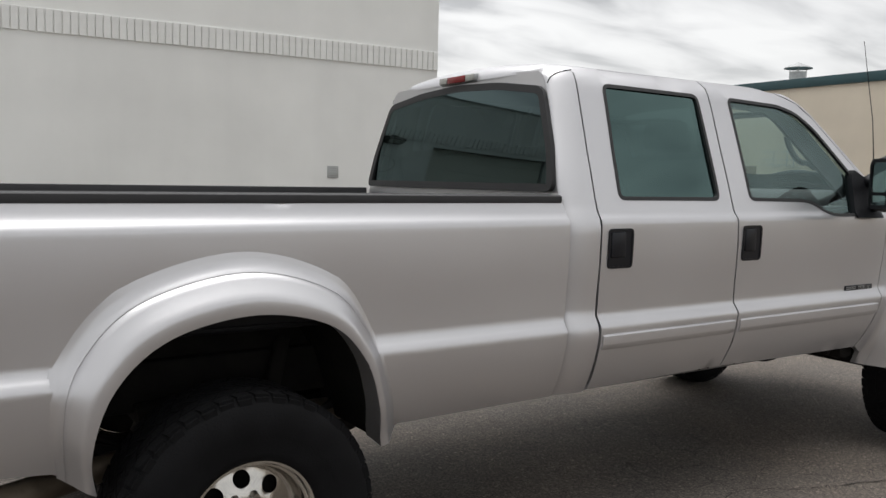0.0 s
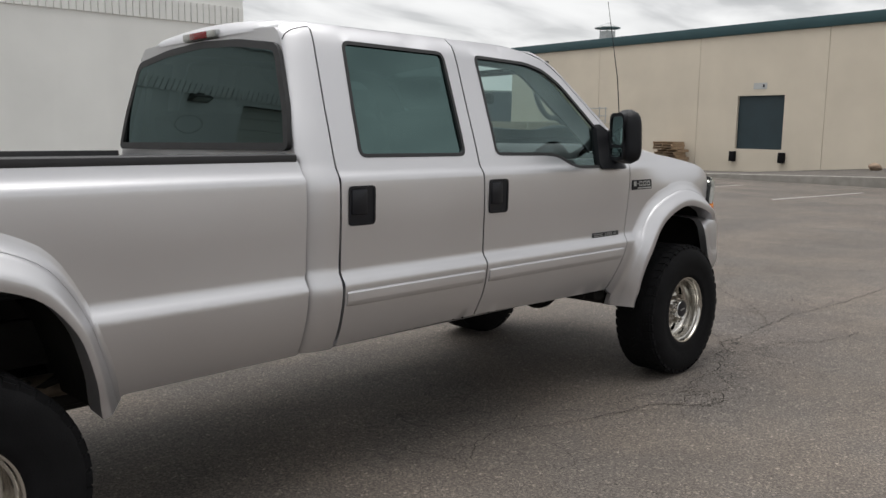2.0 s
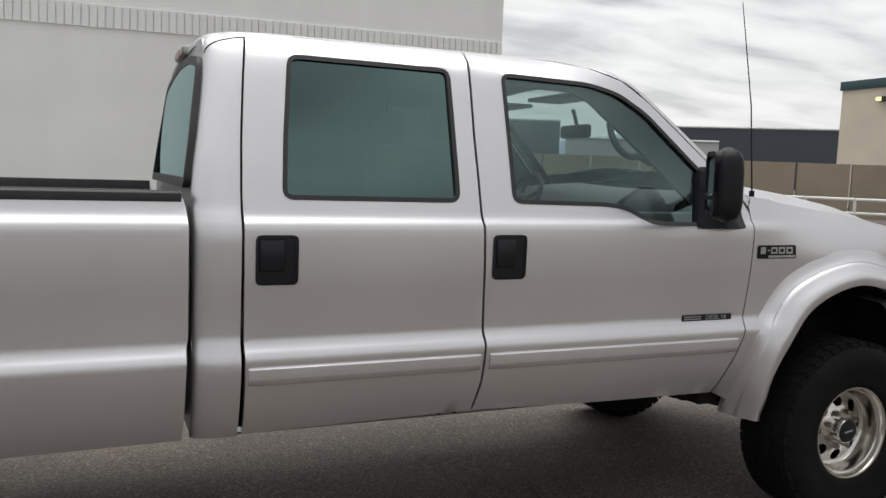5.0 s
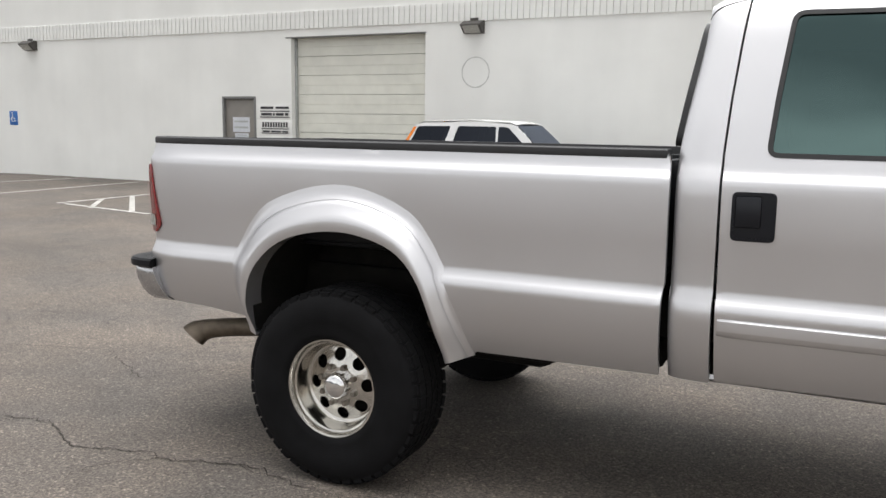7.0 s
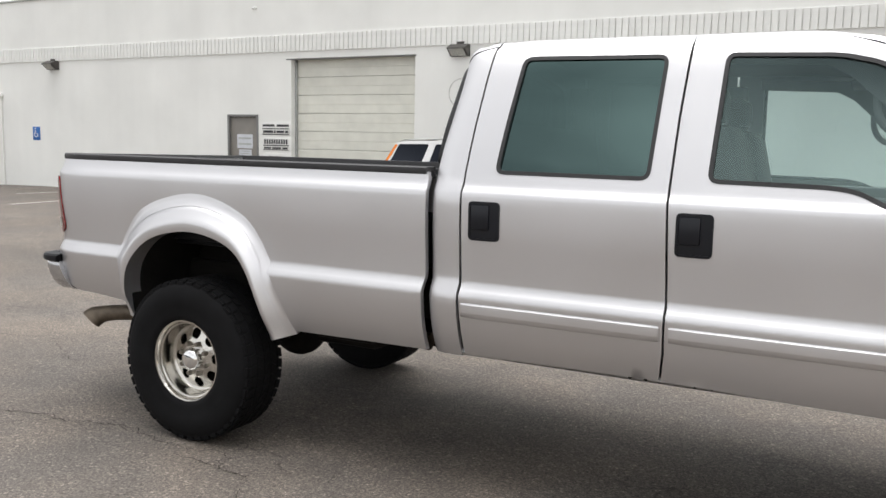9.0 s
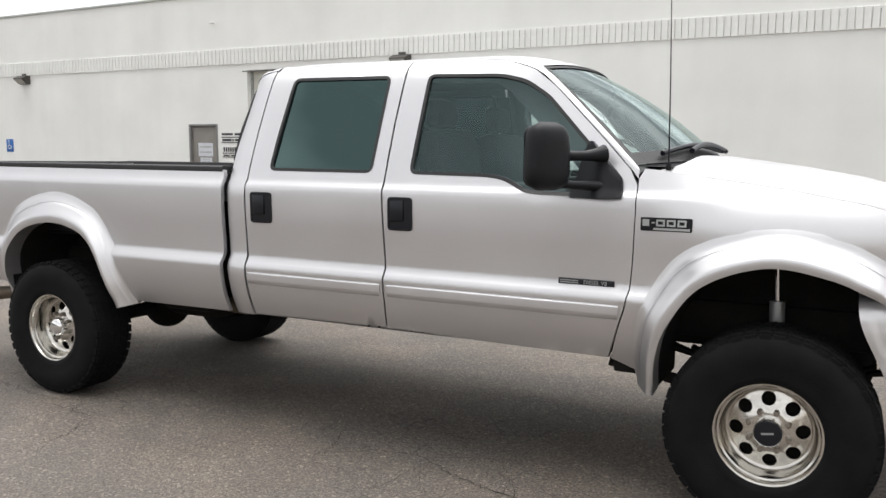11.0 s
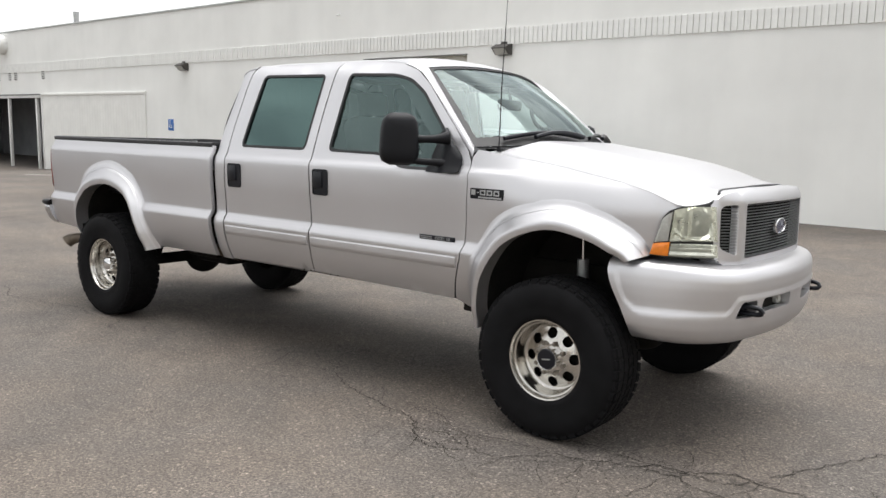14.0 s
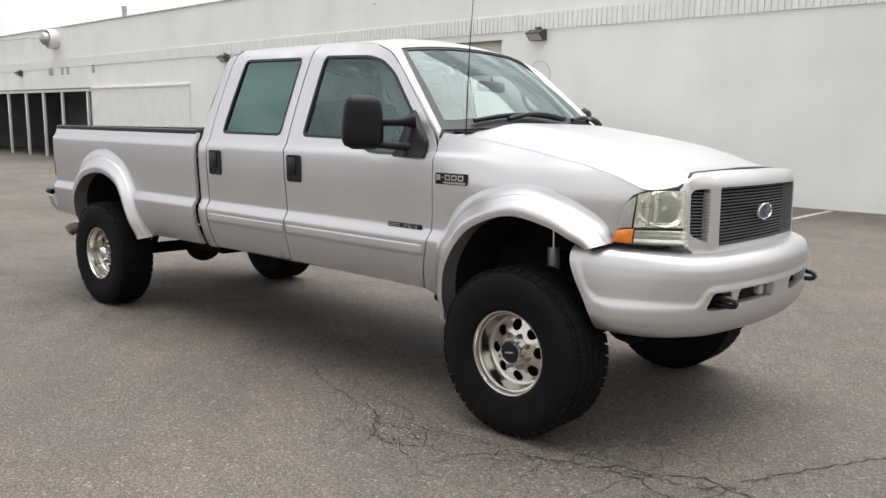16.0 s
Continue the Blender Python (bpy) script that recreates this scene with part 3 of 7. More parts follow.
crack([(6.2, -0.9), (6.9, -0.4), (7.6, 0.3), (8.3, 0.5), (9.5, 1.2)], 0.010, 6)
crack([(5.5, -0.8), (6.1, 0.4), (7.2, 1.4), (9.0, 1.8), (12.0, 2.2)], 0.012, 7)
crack([(-3.5, -0.2), (-2.6, 0.1), (-1.9, -0.3), (-1.5, 0.2)], 0.009, 9)


def paint_line(a, b, w=0.10):
    a, b = Vector(a), Vector(b)
    d = (b - a).normalized() * w / 2
    bm = bmesh.new()
    n = max(2, int((b - a).length / 0.5))
    rows = []
    for k in range(n + 1):
        p = a.lerp(b, k / n)
        rows.append([(p.x - d.y, p.y + d.x, ground_z(p.x, p.y) + 0.005), (p.x + d.y, p.y - d.x, ground_z(p.x, p.y) + 0.005)])
    loft(bm, rows)
    return solid("parking_line", bm, M["line"], "worn white parking line painted on asphalt", "parking line", "structure", smooth=False)


for a, b in (((-16.9, 10.1), (-16.5, 12.2)), ((-14.1, 7.9), (-14.2, 12.2)), ((-11.4, 7.2), (-11.35, 12.2)), ((-10.2, 6.9), (-11.4, 8.3)), ((-9.2, 6.9), (-11.3, 9.0)),
             ((-11.2, 7.2), (-8.6, 6.7)), ((-19.3, 7.4), (-17.5, 8.3)), ((1.9, 7.5), (2.1, 11.9)), ((4.6, 7.5), (4.8, 11.9)), ((21.9, 6.0), (30.5, 6.5)), ((22.5, 10.5), (31.0, 11.2))):
    paint_line(a, b)

# ---- the white block building ----
WALL_TURN = math.atan(-0.03)

building = Matrix.Translation((0, 12.1, 0)) @ Matrix.Rotation(WALL_TURN, 4, "Z")   # x along the wall, y into the building
H_WALL, BAND_LO, BAND_HI, CORNER = 5.48, 3.69, 4.08, 8.89


def on_wall(ob):
    ob.matrix_basis = building @ ob.matrix_basis
    return ob


def wall_with_openings(x0, x1, h, t, openings):
    bm = bmesh.new()
    xs = sorted({x0, x1, *[v for o in openings for v in o[:2]]})
    for a, b in zip(xs, xs[1:]):
        tops = [o[2] for o in openings if o[0] <= a and b <= o[1]]
        box(bm, (a, 0, tops[0] if tops else -0.6), (b, t, h))
    bmesh.ops.remove_doubles(bm, verts=bm.verts, dist=1e-4)
    return bm


ROLL, MAN, BAY = (-9.60, -6.06, 3.52), (-11.70, -10.66, 2.16), (-46.0, -29.3, 2.70)
wall = on_wall(solid("wall_north", wall_with_openings(-60, CORNER, H_WALL, 0.22, [ROLL, MAN, BAY]), M["block"],
                     "white-painted concrete block wall with faint courses", "wall", "structure", smooth=False))
bm = boxes(((CORNER - 0.22, 0.22, -0.6), (CORNER, 26, H_WALL)), ((-60, 25.8, -0.6), (CORNER - 0.22, 26, H_WALL)), ((-60, 0.22, -0.6), (-59.8, 25.8, H_WALL)))
on_wall(solid("wall_east", bm, M["block"], "white-painted block side walls of the building", "wall", "structure", smooth=False))
on_wall(solid("roof", boxes(((-59.7, 0.3, 5.0), (CORNER - 0.3, 25.7, 5.15))), M["concrete"], "flat grey roof deck behind the parapet", "roof", "structure", smooth=False))
on_wall(solid("trim", boxes(((-60.05, -0.04, H_WALL), (CORNER + 0.04, 0.26, H_WALL + 0.06)), ((CORNER - 0.26, 0.26, H_WALL), (CORNER + 0.04, 26.04, H_WALL + 0.06)), bevel=0.008),
              M["cap"], "grey metal coping along the parapet", "coping", "structure"))

# the soldier course: upright blocks with open joints, proud of the wall
PITCH = 0.131
bm = bmesh.new()
box(bm, (0.009, -0.034, 0), (PITCH - 0.009, 0.0, BAND_HI - BAND_LO), 0.004, seg=1)
block_mesh = finish(bm, "block", M["band"])
far_rows = bmesh.new()

# ---- the pickup truck ----
truck = thing("pickup_truck", "lifted silver crew-cab pickup truck on large tyres", "pickup truck", (0, -0.08, 0))
truck.rotation_euler = (radians(-1.05), 0, 0)   # it leans with the fall of the lot
truck.location.z = -0.017
RIGHT, LEFT = -1, 1
AXLE_F, AXLE_R, TYRE_R = 4.38, 0.0, 0.4375
PROFILE = [(0.40, 0.80), (0.60, 0.878), (0.66, 0.917), (0.70, 0.938), (0.74, 0.956), (0.80, 0.977), (0.87, 0.995), (0.940, 1.004), (0.952, 1.001), (0.988, 0.975), (1.000, 0.971), (1.10, 0.977), (1.22, 0.988), (1.33, 0.992), (1.392, 0.991), (1.405, 0.988), (1.432, 0.967), (1.446, 0.961), (1.50, 0.944), (1.60, 0.912), (1.80, 0.842), (1.95, 0.788), (2.01, 0.763), (2.04, 0.746), (2.06, 0.730), (2.075, 0.712), (2.085, 0.694), (2.092, 0.672), (2.11, 0.60)]
PZ, PY = np.array([p[0] for p in PROFILE]), np.array([p[1] for p in PROFILE]) - 0.05


def prof(z):
    """Half width of the body at a height."""
    return float(np.mean(np.interp([z - 0.005, z, z + 0.005], PZ, PY)))


def bed_y(x, z):
    y = prof(min(z, 1.47))
    if z > 1.44:
        y -= 0.25 * (z - 1.44) ** 1.3
    if x < -0.86:
        y -= 0.080 * (min(-0.86 - x, 0.32) / 0.28) ** 2.4
    return y


def fender_y(x, z):
    y = prof(min(z, 1.40))
    if z > 1.25:
        y -= 1.25 * (z - 1.25) ** 1.65
    k = smooth01(3.78, 4.30, x)
    y = prof(z) * (1 - k) + y * k
    if x > 4.5:
        y -= 0.10 * ((x - 4.5) / 0.45) ** 2.4
    return y


LEVELS = (0.925, 0.940, 0.953, 0.970, 0.987, 1.001, 1.015, 1.385, 1.397, 1.408, 1.418, 1.429, 1.440, 1.455)


def side_panel(name, outline, yfun, side, holes=(), depth=0.03, step=0.05, material=None, parent=None, label=""):
    bm = bmesh.new()
    sheet(bm, outline, lambda x, z: (x, side * yfun(x, z), z), lambda x, z: (x, side * (yfun(x, z) - depth), z), holes, step, LEVELS)
    return part(name, bm, material or M["paint"], parent or truck, label, angle=50)


ARCH_R_IN = [(-0.455, 0.605), (-0.475, 0.75), (-0.415, 0.935), (-0.25, 1.075), (0.02, 1.128), (0.27, 1.075), (0.40, 0.95), (0.466, 0.78), (0.508, 0.60)]
ARCH_R_OUT = [(-0.555, 0.66), (-0.565, 0.85), (-0.535, 1.01), (-0.36, 1.205), (-0.01, 1.295), (0.30, 1.215), (0.44, 1.06), (0.518, 0.86), (0.608, 0.63)]
ARCH_F_IN = [(3.885, 0.515), (3.895, 0.70), (3.95, 0.86), (4.09, 1.04), (4.34, 1.135), (4.58, 1.105), (4.73, 1.045), (4.79, 1.010)]
ARCH_F_OUT = [(3.785, 0.525), (3.80, 0.75), (3.855, 0.95), (4.02, 1.165), (4.36, 1.268), (4.63, 1.225), (4.81, 1.130), (4.885, 1.050)]


def line2(pts, n):
    """A smooth 2D line resampled to n points."""
    c = curve_pts([(p[0], p[1], 0) for p in pts], 0.01)
    d = np.r_[0, np.cumsum([(b - a).length for a, b in zip(c, c[1:])])]
    t = np.linspace(0, d[-1], n)
    return list(zip(np.interp(t, d, [p.x for p in c]).tolist(), np.interp(t, d, [p.y for p in c]).tolist()))


def flare(name, inner, outer, yfun, side, out=0.067):
    """A wheel-arch flare: it leaves the panel softly, stands out and rolls in at the lip."""
    n = 44
    a, b = line2(outer, n), line2(inner, n)
    rows = []
    for k in range(n):
        (xo, zo), (xi, zi) = a[k], b[k]
        yo = yfun(xo, zo)
        ends = smooth01(0, 4, k) * smooth01(0, 4, n - 1 - k) * 0.45 + 0.55
        full = 0.95 - 0.045 * smooth01(0.92, 0.58, zi) + out * ends
        row = []
        wide = 0.26 * (ends - 0.55) / 0.45
        for u, g in ((-1.0, -0.004), (-0.6, 0.012), (-0.25, 0.04), (0.0, 0.08), (0.08, 0.16), (0.15, 0.26), (0.195, 0.335), (0.205, 0.345), (0.213, 0.325), (0.225, 0.385), (0.34, 0.53), (0.46, 0.69), (0.56, 0.83), (0.64, 0.935), (0.70, 0.985), (0.76, 1.0), (0.90, 0.985), (1.0, 0.94)):
            # the panel swells into the arch, then a seam and the flat lip of the flare
            v = u * wide if u < 0 else u
            x, z = xo + (xi - xo) * v, zo + (zi - zo) * v
            row.append((x, side * (yfun(x, z) * (1 - g) + full * g - (0.003 if u == -1.0 else 0)), z))
        row.append((xi, side * (full - 0.03), zi + 0.004))
        row.append((xi, side * (full - 0.12), zi + 0.012))
        rows.append(row)
    bm = bmesh.new()
    vv = loft(bm, rows)
    return part(name, bm, M["paint"], truck, "silver painted wheel arch flare", angle=60)


BED_OUT = [(-1.162, 1.49), (-1.160, 1.38), (-1.148, 1.02), (-1.135, 0.93), (-1.085, 0.735), (-0.985, 0.705), (-0.80, 0.70), (-0.57, 0.675)]
BED_REST = [(0.62, 0.648), (1.0, 0.652), (1.368, 0.655), (1.376, 0.99), (1.382, 1.02), (1.382, 1.40), (1.376, 1.46), (1.368, 1.487)]
for s in (RIGHT, LEFT):
    outline = BED_OUT + [(p[0] + (0.012 if p[0] < 0 else -0.012), p[1]) for p in line2(ARCH_R_OUT, 30)] + BED_REST
    side_panel("bedside", outline, bed_y, s, step=0.045)
    flare("arch_flare", ARCH_R_IN, ARCH_R_OUT, bed_y, s)
    # top flange and black rail cap
    bm = bmesh.new()
    loft(bm, [[(x, s * (bed_y(x, 1.487) - d), z) for d, z in ((0, 1.487), (0.02, 1.492), (0.07, 1.492), (0.085, 1.47), (0.085, 1.30))] for x in np.linspace(-1.145, 1.366, 26)])
    part("bed_flange", bm, M["paint"], truck)
    bm = bmesh.new()
    rows = []
    for x in np.linspace(-1.165, 1.362, 40):
        y = bed_y(x, 1.487)
        rows.append([(x, s * (y + a), z) for a, z in ((0.004, 1.478), (0.008, 1.490), (0.006, 1.506), (-0.005, 1.511), (-0.055, 1.511), (-0.066, 1.509), (-0.070, 1.513), (-0.084, 1.512), (-0.088, 1.495), (-0.088, 1.455))])
    vv = loft(bm, rows)
    bm.faces.new(vv[0]); bm.faces.new(vv[-1])
    part("rail_cap", bm, M["rail"], truck, "black plastic bed rail cap")

# bed: floor, inner walls, front wall, tailgate
bm = boxes(((-1.06, -0.72, 1.02), (1.36, 0.72, 1.05)), ((1.32, -0.76, 1.05), (1.362, 0.76, 1.47)), ((-1.05, -0.78, 1.05), (1.33, -0.72, 1.47)), ((-1.05, 0.72, 1.05), (1.33, 0.78, 1.47)),
           ((-0.45, -0.72, 1.05), (0.5, -0.50, 1.25)), ((-0.45, 0.50, 1.05), (0.5, 0.72, 1.25)), bevel=0.012)
part("bed_tub", bm, M["plastic"], truck, "black bed liner")
bm = bmesh.new()
box(bm, (-1.175, -0.76, 0.93), (-1.115, 0.76, 1.50), 0.02)
gate = part("tailgate", bm, M["paint"], truck)
bm = boxes(((-1.19, -0.12, 1.34), (-1.173, 0.12, 1.42)), bevel=0.006)
part("tailgate_handle", bm, M["plastic"], gate, "black plastic handle")
bm = bmesh.new()
loft(bm, [[(x, y, z) for y in np.linspace(-0.73, 0.73, 20)] for x, z in ((-1.175, 1.494), (-1.17, 1.510), (-1.115, 1.510), (-1.11, 1.494))])
part("gate_cap", bm, M["rail"], truck, "black plastic tailgate cap")

for s in (RIGHT, LEFT):
    # tail lamp wrapping the rear corner
    def tail(x, z, d):
        return (x, s * (bed_y(max(x, -1.15), z) + d - 5.0 * max(0, -1.150 - x) ** 1.6), z)
    bm = bmesh.new()
    rows = []
    for k in range(17):
        u = k / 16
        z = 1.040 + u * 0.335
        w = math.sin(math.pi * u) ** 0.4 if 0 < u < 1 else 0.1
        front = -1.145 + 0.100 * (1 - u) ** 0.8 * min(1, 0.35 + 6 * u)
        back_end = -1.165 - 0.030 * w
        rows.append([tail(front, z, -0.01)] + [tail(front + (back_end - front) * i / 9, z, 0.004 + 0.006 * math.sin(math.pi * min(i / 9 + 0.15, 1))) for i in range(10)])
    loft(bm, rows)
    lamp = part("tail_lamp", bm, M["lens_red"], truck, "red tail lamp lens", angle=60)
    bm = bmesh.new()
    loft(bm, [[tail(x, z, 0.0135) for x in np.linspace(-1.105, -1.176, 6)] for z in (1.072, 1.09, 1.11, 1.125)])
    part("reverse_lens", bm, M["lampglass"], lamp, "pale reverse lamp lens")


def plan_loft(bm, plan, sec, lean=0.0, reach=0.3, step=0.02):
    """A section of (height, outset) swept round a plan line; lean slants both ends towards the bottom."""
    c = curve_pts([(x, y, 0) for x, y in plan], step)
    run_ = np.r_[0, np.cumsum([(b - a).length for a, b in zip(c, c[1:])])]
    rows = []
    for k, p in enumerate(c):
        t = (c[min(k + 1, len(c) - 1)] - c[max(k - 1, 0)]).normalized()
        n = Vector((t.y, -t.x, 0))
        e = max(0.0, 1 - min(run_[k], run_[-1] - run_[k]) / reach)
        rows.append([(p.x + n.x * d + lean * e * (sec[0][0] - z), p.y + n.y * d, z) for z, d in sec])
    vv = loft(bm, rows)
    bm.faces.new(vv[0]); bm.faces.new(vv[-1])


# rear bumper with black step pad
half = [(-1.285, 0.0), (-1.283, 0.40), (-1.278, 0.70), (-1.268, 0.82), (-1.238, 0.888), (-1.180, 0.912), (-1.105, 0.915)]
plan = half[::-1] + [(x, -y) for x, y in half[1:]]
bm = bmesh.new()
plan_loft(bm, plan, [(0.868, -0.09), (0.868, -0.008), (0.860, 0.0), (0.830, 0.002), (0.790, -0.004), (0.748, -0.018), (0.715, -0.042), (0.695, -0.075), (0.688, -0.12)], 0.40, 0.22)
bump_r = part("rear_bumper", bm, M["bright_steel"], truck, "bright steel step bumper", angle=50)
bm = bmesh.new()
plan_loft(bm, plan, [(0.866, -0.05), (0.866, 0.012), (0.874, 0.022), (0.900, 0.022), (0.910, 0.012), (0.912, -0.03), (0.912, -0.11)], -0.3, 0.10)
part("step_pad", bm, M["plastic"], bump_r, "black plastic step pad", angle=40)

# doors, with window openings
RW = rounded([(1.697, 1.490), (2.374, 1.488), (2.378, 1.62), (2.388, 2.008), (1.746, 2.014), (1.712, 1.70)], 0.045)
FW = rounded([(2.596, 1.488), (3.03, 1.482), (3.12, 1.47), (3.24, 1.412), (3.32, 1.405), (3.695, 1.405), (3.70, 1.475), (3.60, 1.585), (3.30, 1.885), (3.17, 1.965), (3.03, 1.998), (2.612, 2.010)], 0.045)
REAR_DOOR = [(1.572, 0.660), (2.452, 0.672), (2.468, 0.80), (2.470, 0.97), (2.458, 1.30), (2.452, 1.45), (2.456, 1.75), (2.472, 2.088), (1.606, 2.090), (1.588, 1.92), (1.571, 1.70), (1.562, 1.50), (1.566, 1.0)]
FRONT_DOOR = [(2.462, 0.672), (3.00, 0.655), (3.655, 0.648), (3.69, 0.76), (3.738, 0.90), (3.756, 0.99), (3.767, 1.12), (3.775, 1.36), (3.773, 1.46), (3.735, 1.53), (3.60, 1.665), (3.32, 1.928), (3.20, 2.015), (3.05, 2.062), (2.80, 2.084), (2.482, 2.088), (2.466, 1.75), (2.462, 1.45), (2.468, 1.30), (2.480, 0.97), (2.478, 0.80)]


def dy(x, z):
    return prof(z)


def pane(outline, material, parent, s, back=0.010, name="window_pane"):
    bm = bmesh.new()
    def flat_pane(x, z):
        return (x, s * (prof(1.50) + (prof(1.95) - prof(1.50)) * (z - 1.50) / 0.45 - back), z)
    sheet(bm, outline, flat_pane, None, (), 0.08)
    ob = part(name, bm, material, parent, smooth=False, face=(0, s, 0))
    ob.visible_shadow = False
    return ob


def window_seal(outline, parent, s, width=0.017):
    bm = bmesh.new()
    o = dense(outline, 0.04)
    ring_strip(bm, o, inset(o, width), lambda x, z: (x, s * (prof(z) + 0.002), z), lambda x, z: (x, s * (prof(z) - 0.016), z))
    part("window_seal", bm, M["seal"], parent, "black rubber window seal")


def door_handle(x0, x1, z0, z1, s, parent, lock):
    o = rounded([(x0, z0), (x1, z0), (x1, z1), (x0, z1)], 0.022)
    bm = bmesh.new()
    oo = dense(o, 0.02)
    ring_strip(bm, oo, inset(oo, 0.010), lambda x, z: (x, s * (prof(z) + 0.006), z), lambda x, z: (x, s * (prof(z) - 0.004), z))
    sheet(bm, inset(oo, 0.010), lambda x, z: (x, s * (prof(z) + 0.003), z), None, (), 0.02)
    h = part("door_handle", bm, M["gloss_black"], parent, "recessed black pull handle", angle=50)
    bm = bmesh.new()
    box(bm, (x0 + 0.012, s * 0.945 - 0.007, z0 + 0.048), (x1 - 0.048, s * 0.945 + 0.007, z1 - 0.014), 0.008)
    part("pull_flap", bm, M["gloss_black"], h)
    if lock:
        bm = bmesh.new()
        lathe(bm, [(0.0, 0.006), (0.007, 0.006), (0.008, 0.0)], 14, ((x0 + 0.045), s * (prof(z0 + 0.03) - 0.008), z0 + 0.028), s)
        part("key_lock", bm, M["chrome"], h, "round metal lock")


def moulding(x0, x1, s, parent):
    rows = []
    n = 24
    for k in range(n + 1):
        u = k / n
        x = x0 + (x1 - x0) * u
        e = 1 - 0.5 * (smooth01(0.03, 0, min(u, 1 - u) * (x1 - x0)))
        zc, h = 0.881, 0.034 * (0.88 + 0.12 * e)
        rows.append([(x, s * (prof(zc + d * h) + p * e), zc + d * h) for d, p in ((-1, 0.0), (-0.93, 0.009), (-0.86, 0.0115), (-0.30, 0.0165), (-0.22, 0.0165), (0.80, 0.0115), (0.92, 0.008), (1, 0.0))])
    bm = bmesh.new()
    vv = loft(bm, rows)
    bm.faces.new(vv[0]); bm.faces.new(vv[-1])
    part("side_moulding", bm, M["paint"], parent, "silver side moulding", angle=25)


for s in (RIGHT, LEFT):
    rd = side_panel("rear_door", REAR_DOOR, dy, s, (RW,), step=0.045)
    window_seal(RW, rd, s)
    pane(RW, M["glass_dark"], rd, s)
    door_handle(1.600, 1.747, 1.197, 1.370, s, rd, False)
    moulding(1.578, 2.455, s, rd)
    fd = side_panel("front_door", FRONT_DOOR, dy, s, (FW,), step=0.045)
    window_seal(FW, fd, s)
    pane(FW, M["glass_front"], fd, s)
    door_handle(2.497, 2.640, 1.197, 1.370, s, fd, True)
    moulding(2.495, 3.715, s, fd)
    # engine badge on the front door
    bm = bmesh.new()
    box(bm, (3.422, s * (prof(1.005) + 0.003) - 0.004, 0.993), (3.690, s * (prof(1.005) + 0.003) + 0.004, 1.021), 0.003)
    eb = part("engine_badge", bm, M["gloss_black"], fd, "narrow black badge with grey letters")
    txt = bpy.data.curves.new("DIESEL V8", "FONT")
    txt.body, txt.size, txt.extrude, txt.align_x, txt.align_y = "DIESEL V8", 0.026, 0.0008, "CENTER", "CENTER"
    tob = new("badge_text", txt)
    tob.matrix_basis = Matrix.Translation((3.600, s * (prof(1.005) + 0.0085), 1.006)) @ Matrix.Rotation(0 if s < 0 else math.pi, 4, "Z") @ Matrix.Rotation(math.pi / 2, 4, "X")
    dg = bpy.context.evaluated_depsgraph_get()
    me = bpy.data.meshes.new_from_object(tob.evaluated_get(dg))
    me.materials.clear(); me.materials.append(M["galv"])
    lt = new("badge_text", me)
    lt.matrix_basis = tob.matrix_basis
    lt.parent = eb
    bpy.data.objects.remove(tob)
    bm = bmesh.new()
    box(bm, (3.43, s * (prof(1.005) + 0.0075) - 0.001, 0.999), (3.52, s * (prof(1.005) + 0.0075) + 0.001, 1.004), 0)
    box(bm, (3.43, s * (prof(1.005) + 0.0075) - 0.001, 1.009), (3.52, s * (prof(1.005) + 0.0075) + 0.001, 1.014), 0)
    part("badge_lettering", bm, M["galv"], eb, "grey bars")
    # rocker under the doors
    bm = bmesh.new()
    loft(bm, [[(x, s * y, z) for y, z in ((0.845, 0.680), (0.852, 0.664), (0.838, 0.650), (0.80, 0.642), (0.73, 0.65))] for x in np.linspace(1.43, 3.64, 12)])
    rk = part("rocker_sill", bm, M["paint"], truck)
    for x in (1.655, 1.705, 1.735, 2.33, 2.395, 2.595, 2.66, 3.10, 3.155):
        bm = bmesh.new()
        y = s * 0.852
        loft(bm, [[(x + 0.008 * r * math.cos(a), y + s * d, 0.663 + 0.005 * r * math.sin(a)) for a in np.linspace(0, 2 * math.pi, 11)[:-1]] for r, d in ((1.0, -0.004), (1.0, 0.002), (0.7, 0.0035), (0.05, 0.0035))], closed=True)
        part("drain_plug", bm, M["under"], rk, "small dark drain plug")
    # front fender
    top = [(3.778, 1.49), (3.80, 1.535), (3.90, 1.525), (4.05, 1.500), (4.40, 1.452), (4.70, 1.400), (4.85, 1.358), (4.95, 1.310), (4.99, 1.282)]
    outline = [(3.668, 0.648), (3.70, 0.76), (3.745, 0.90), (3.762, 0.99), (3.772, 1.12), (3.780, 1.36)] + top + [(4.968, 1.270), (4.932, 1.235), (4.912, 1.15), (4.897, 1.09), (4.890, 1.05)] + line2(ARCH_F_OUT, 30)[::-1][1:] + [(3.775, 0.60)]
    side_panel("front_fender", outline, fender_y, s, step=0.045)
    flare("arch_flare", ARCH_F_IN, ARCH_F_OUT, fender_y, s)
    # fender badge: black plate with raised grey bars
    bm = bmesh.new()
    def fb(x, z, d):
        return (x, s * (fender_y(x, z) + d), z)
    o = dense(rounded([(3.803, 1.262), (4.026, 1.262), (4.026, 1.322), (3.803, 1.322)], 0.008), 0.03)
    sheet(bm, o, lambda x, z: fb(x, z, 0.006), lambda x, z: fb(x, z, -0.002), (), 0.04)
    badge = part("fender_badge", bm, M["plastic"], truck, "black plate with raised chrome bars")
    bm = bmesh.new()
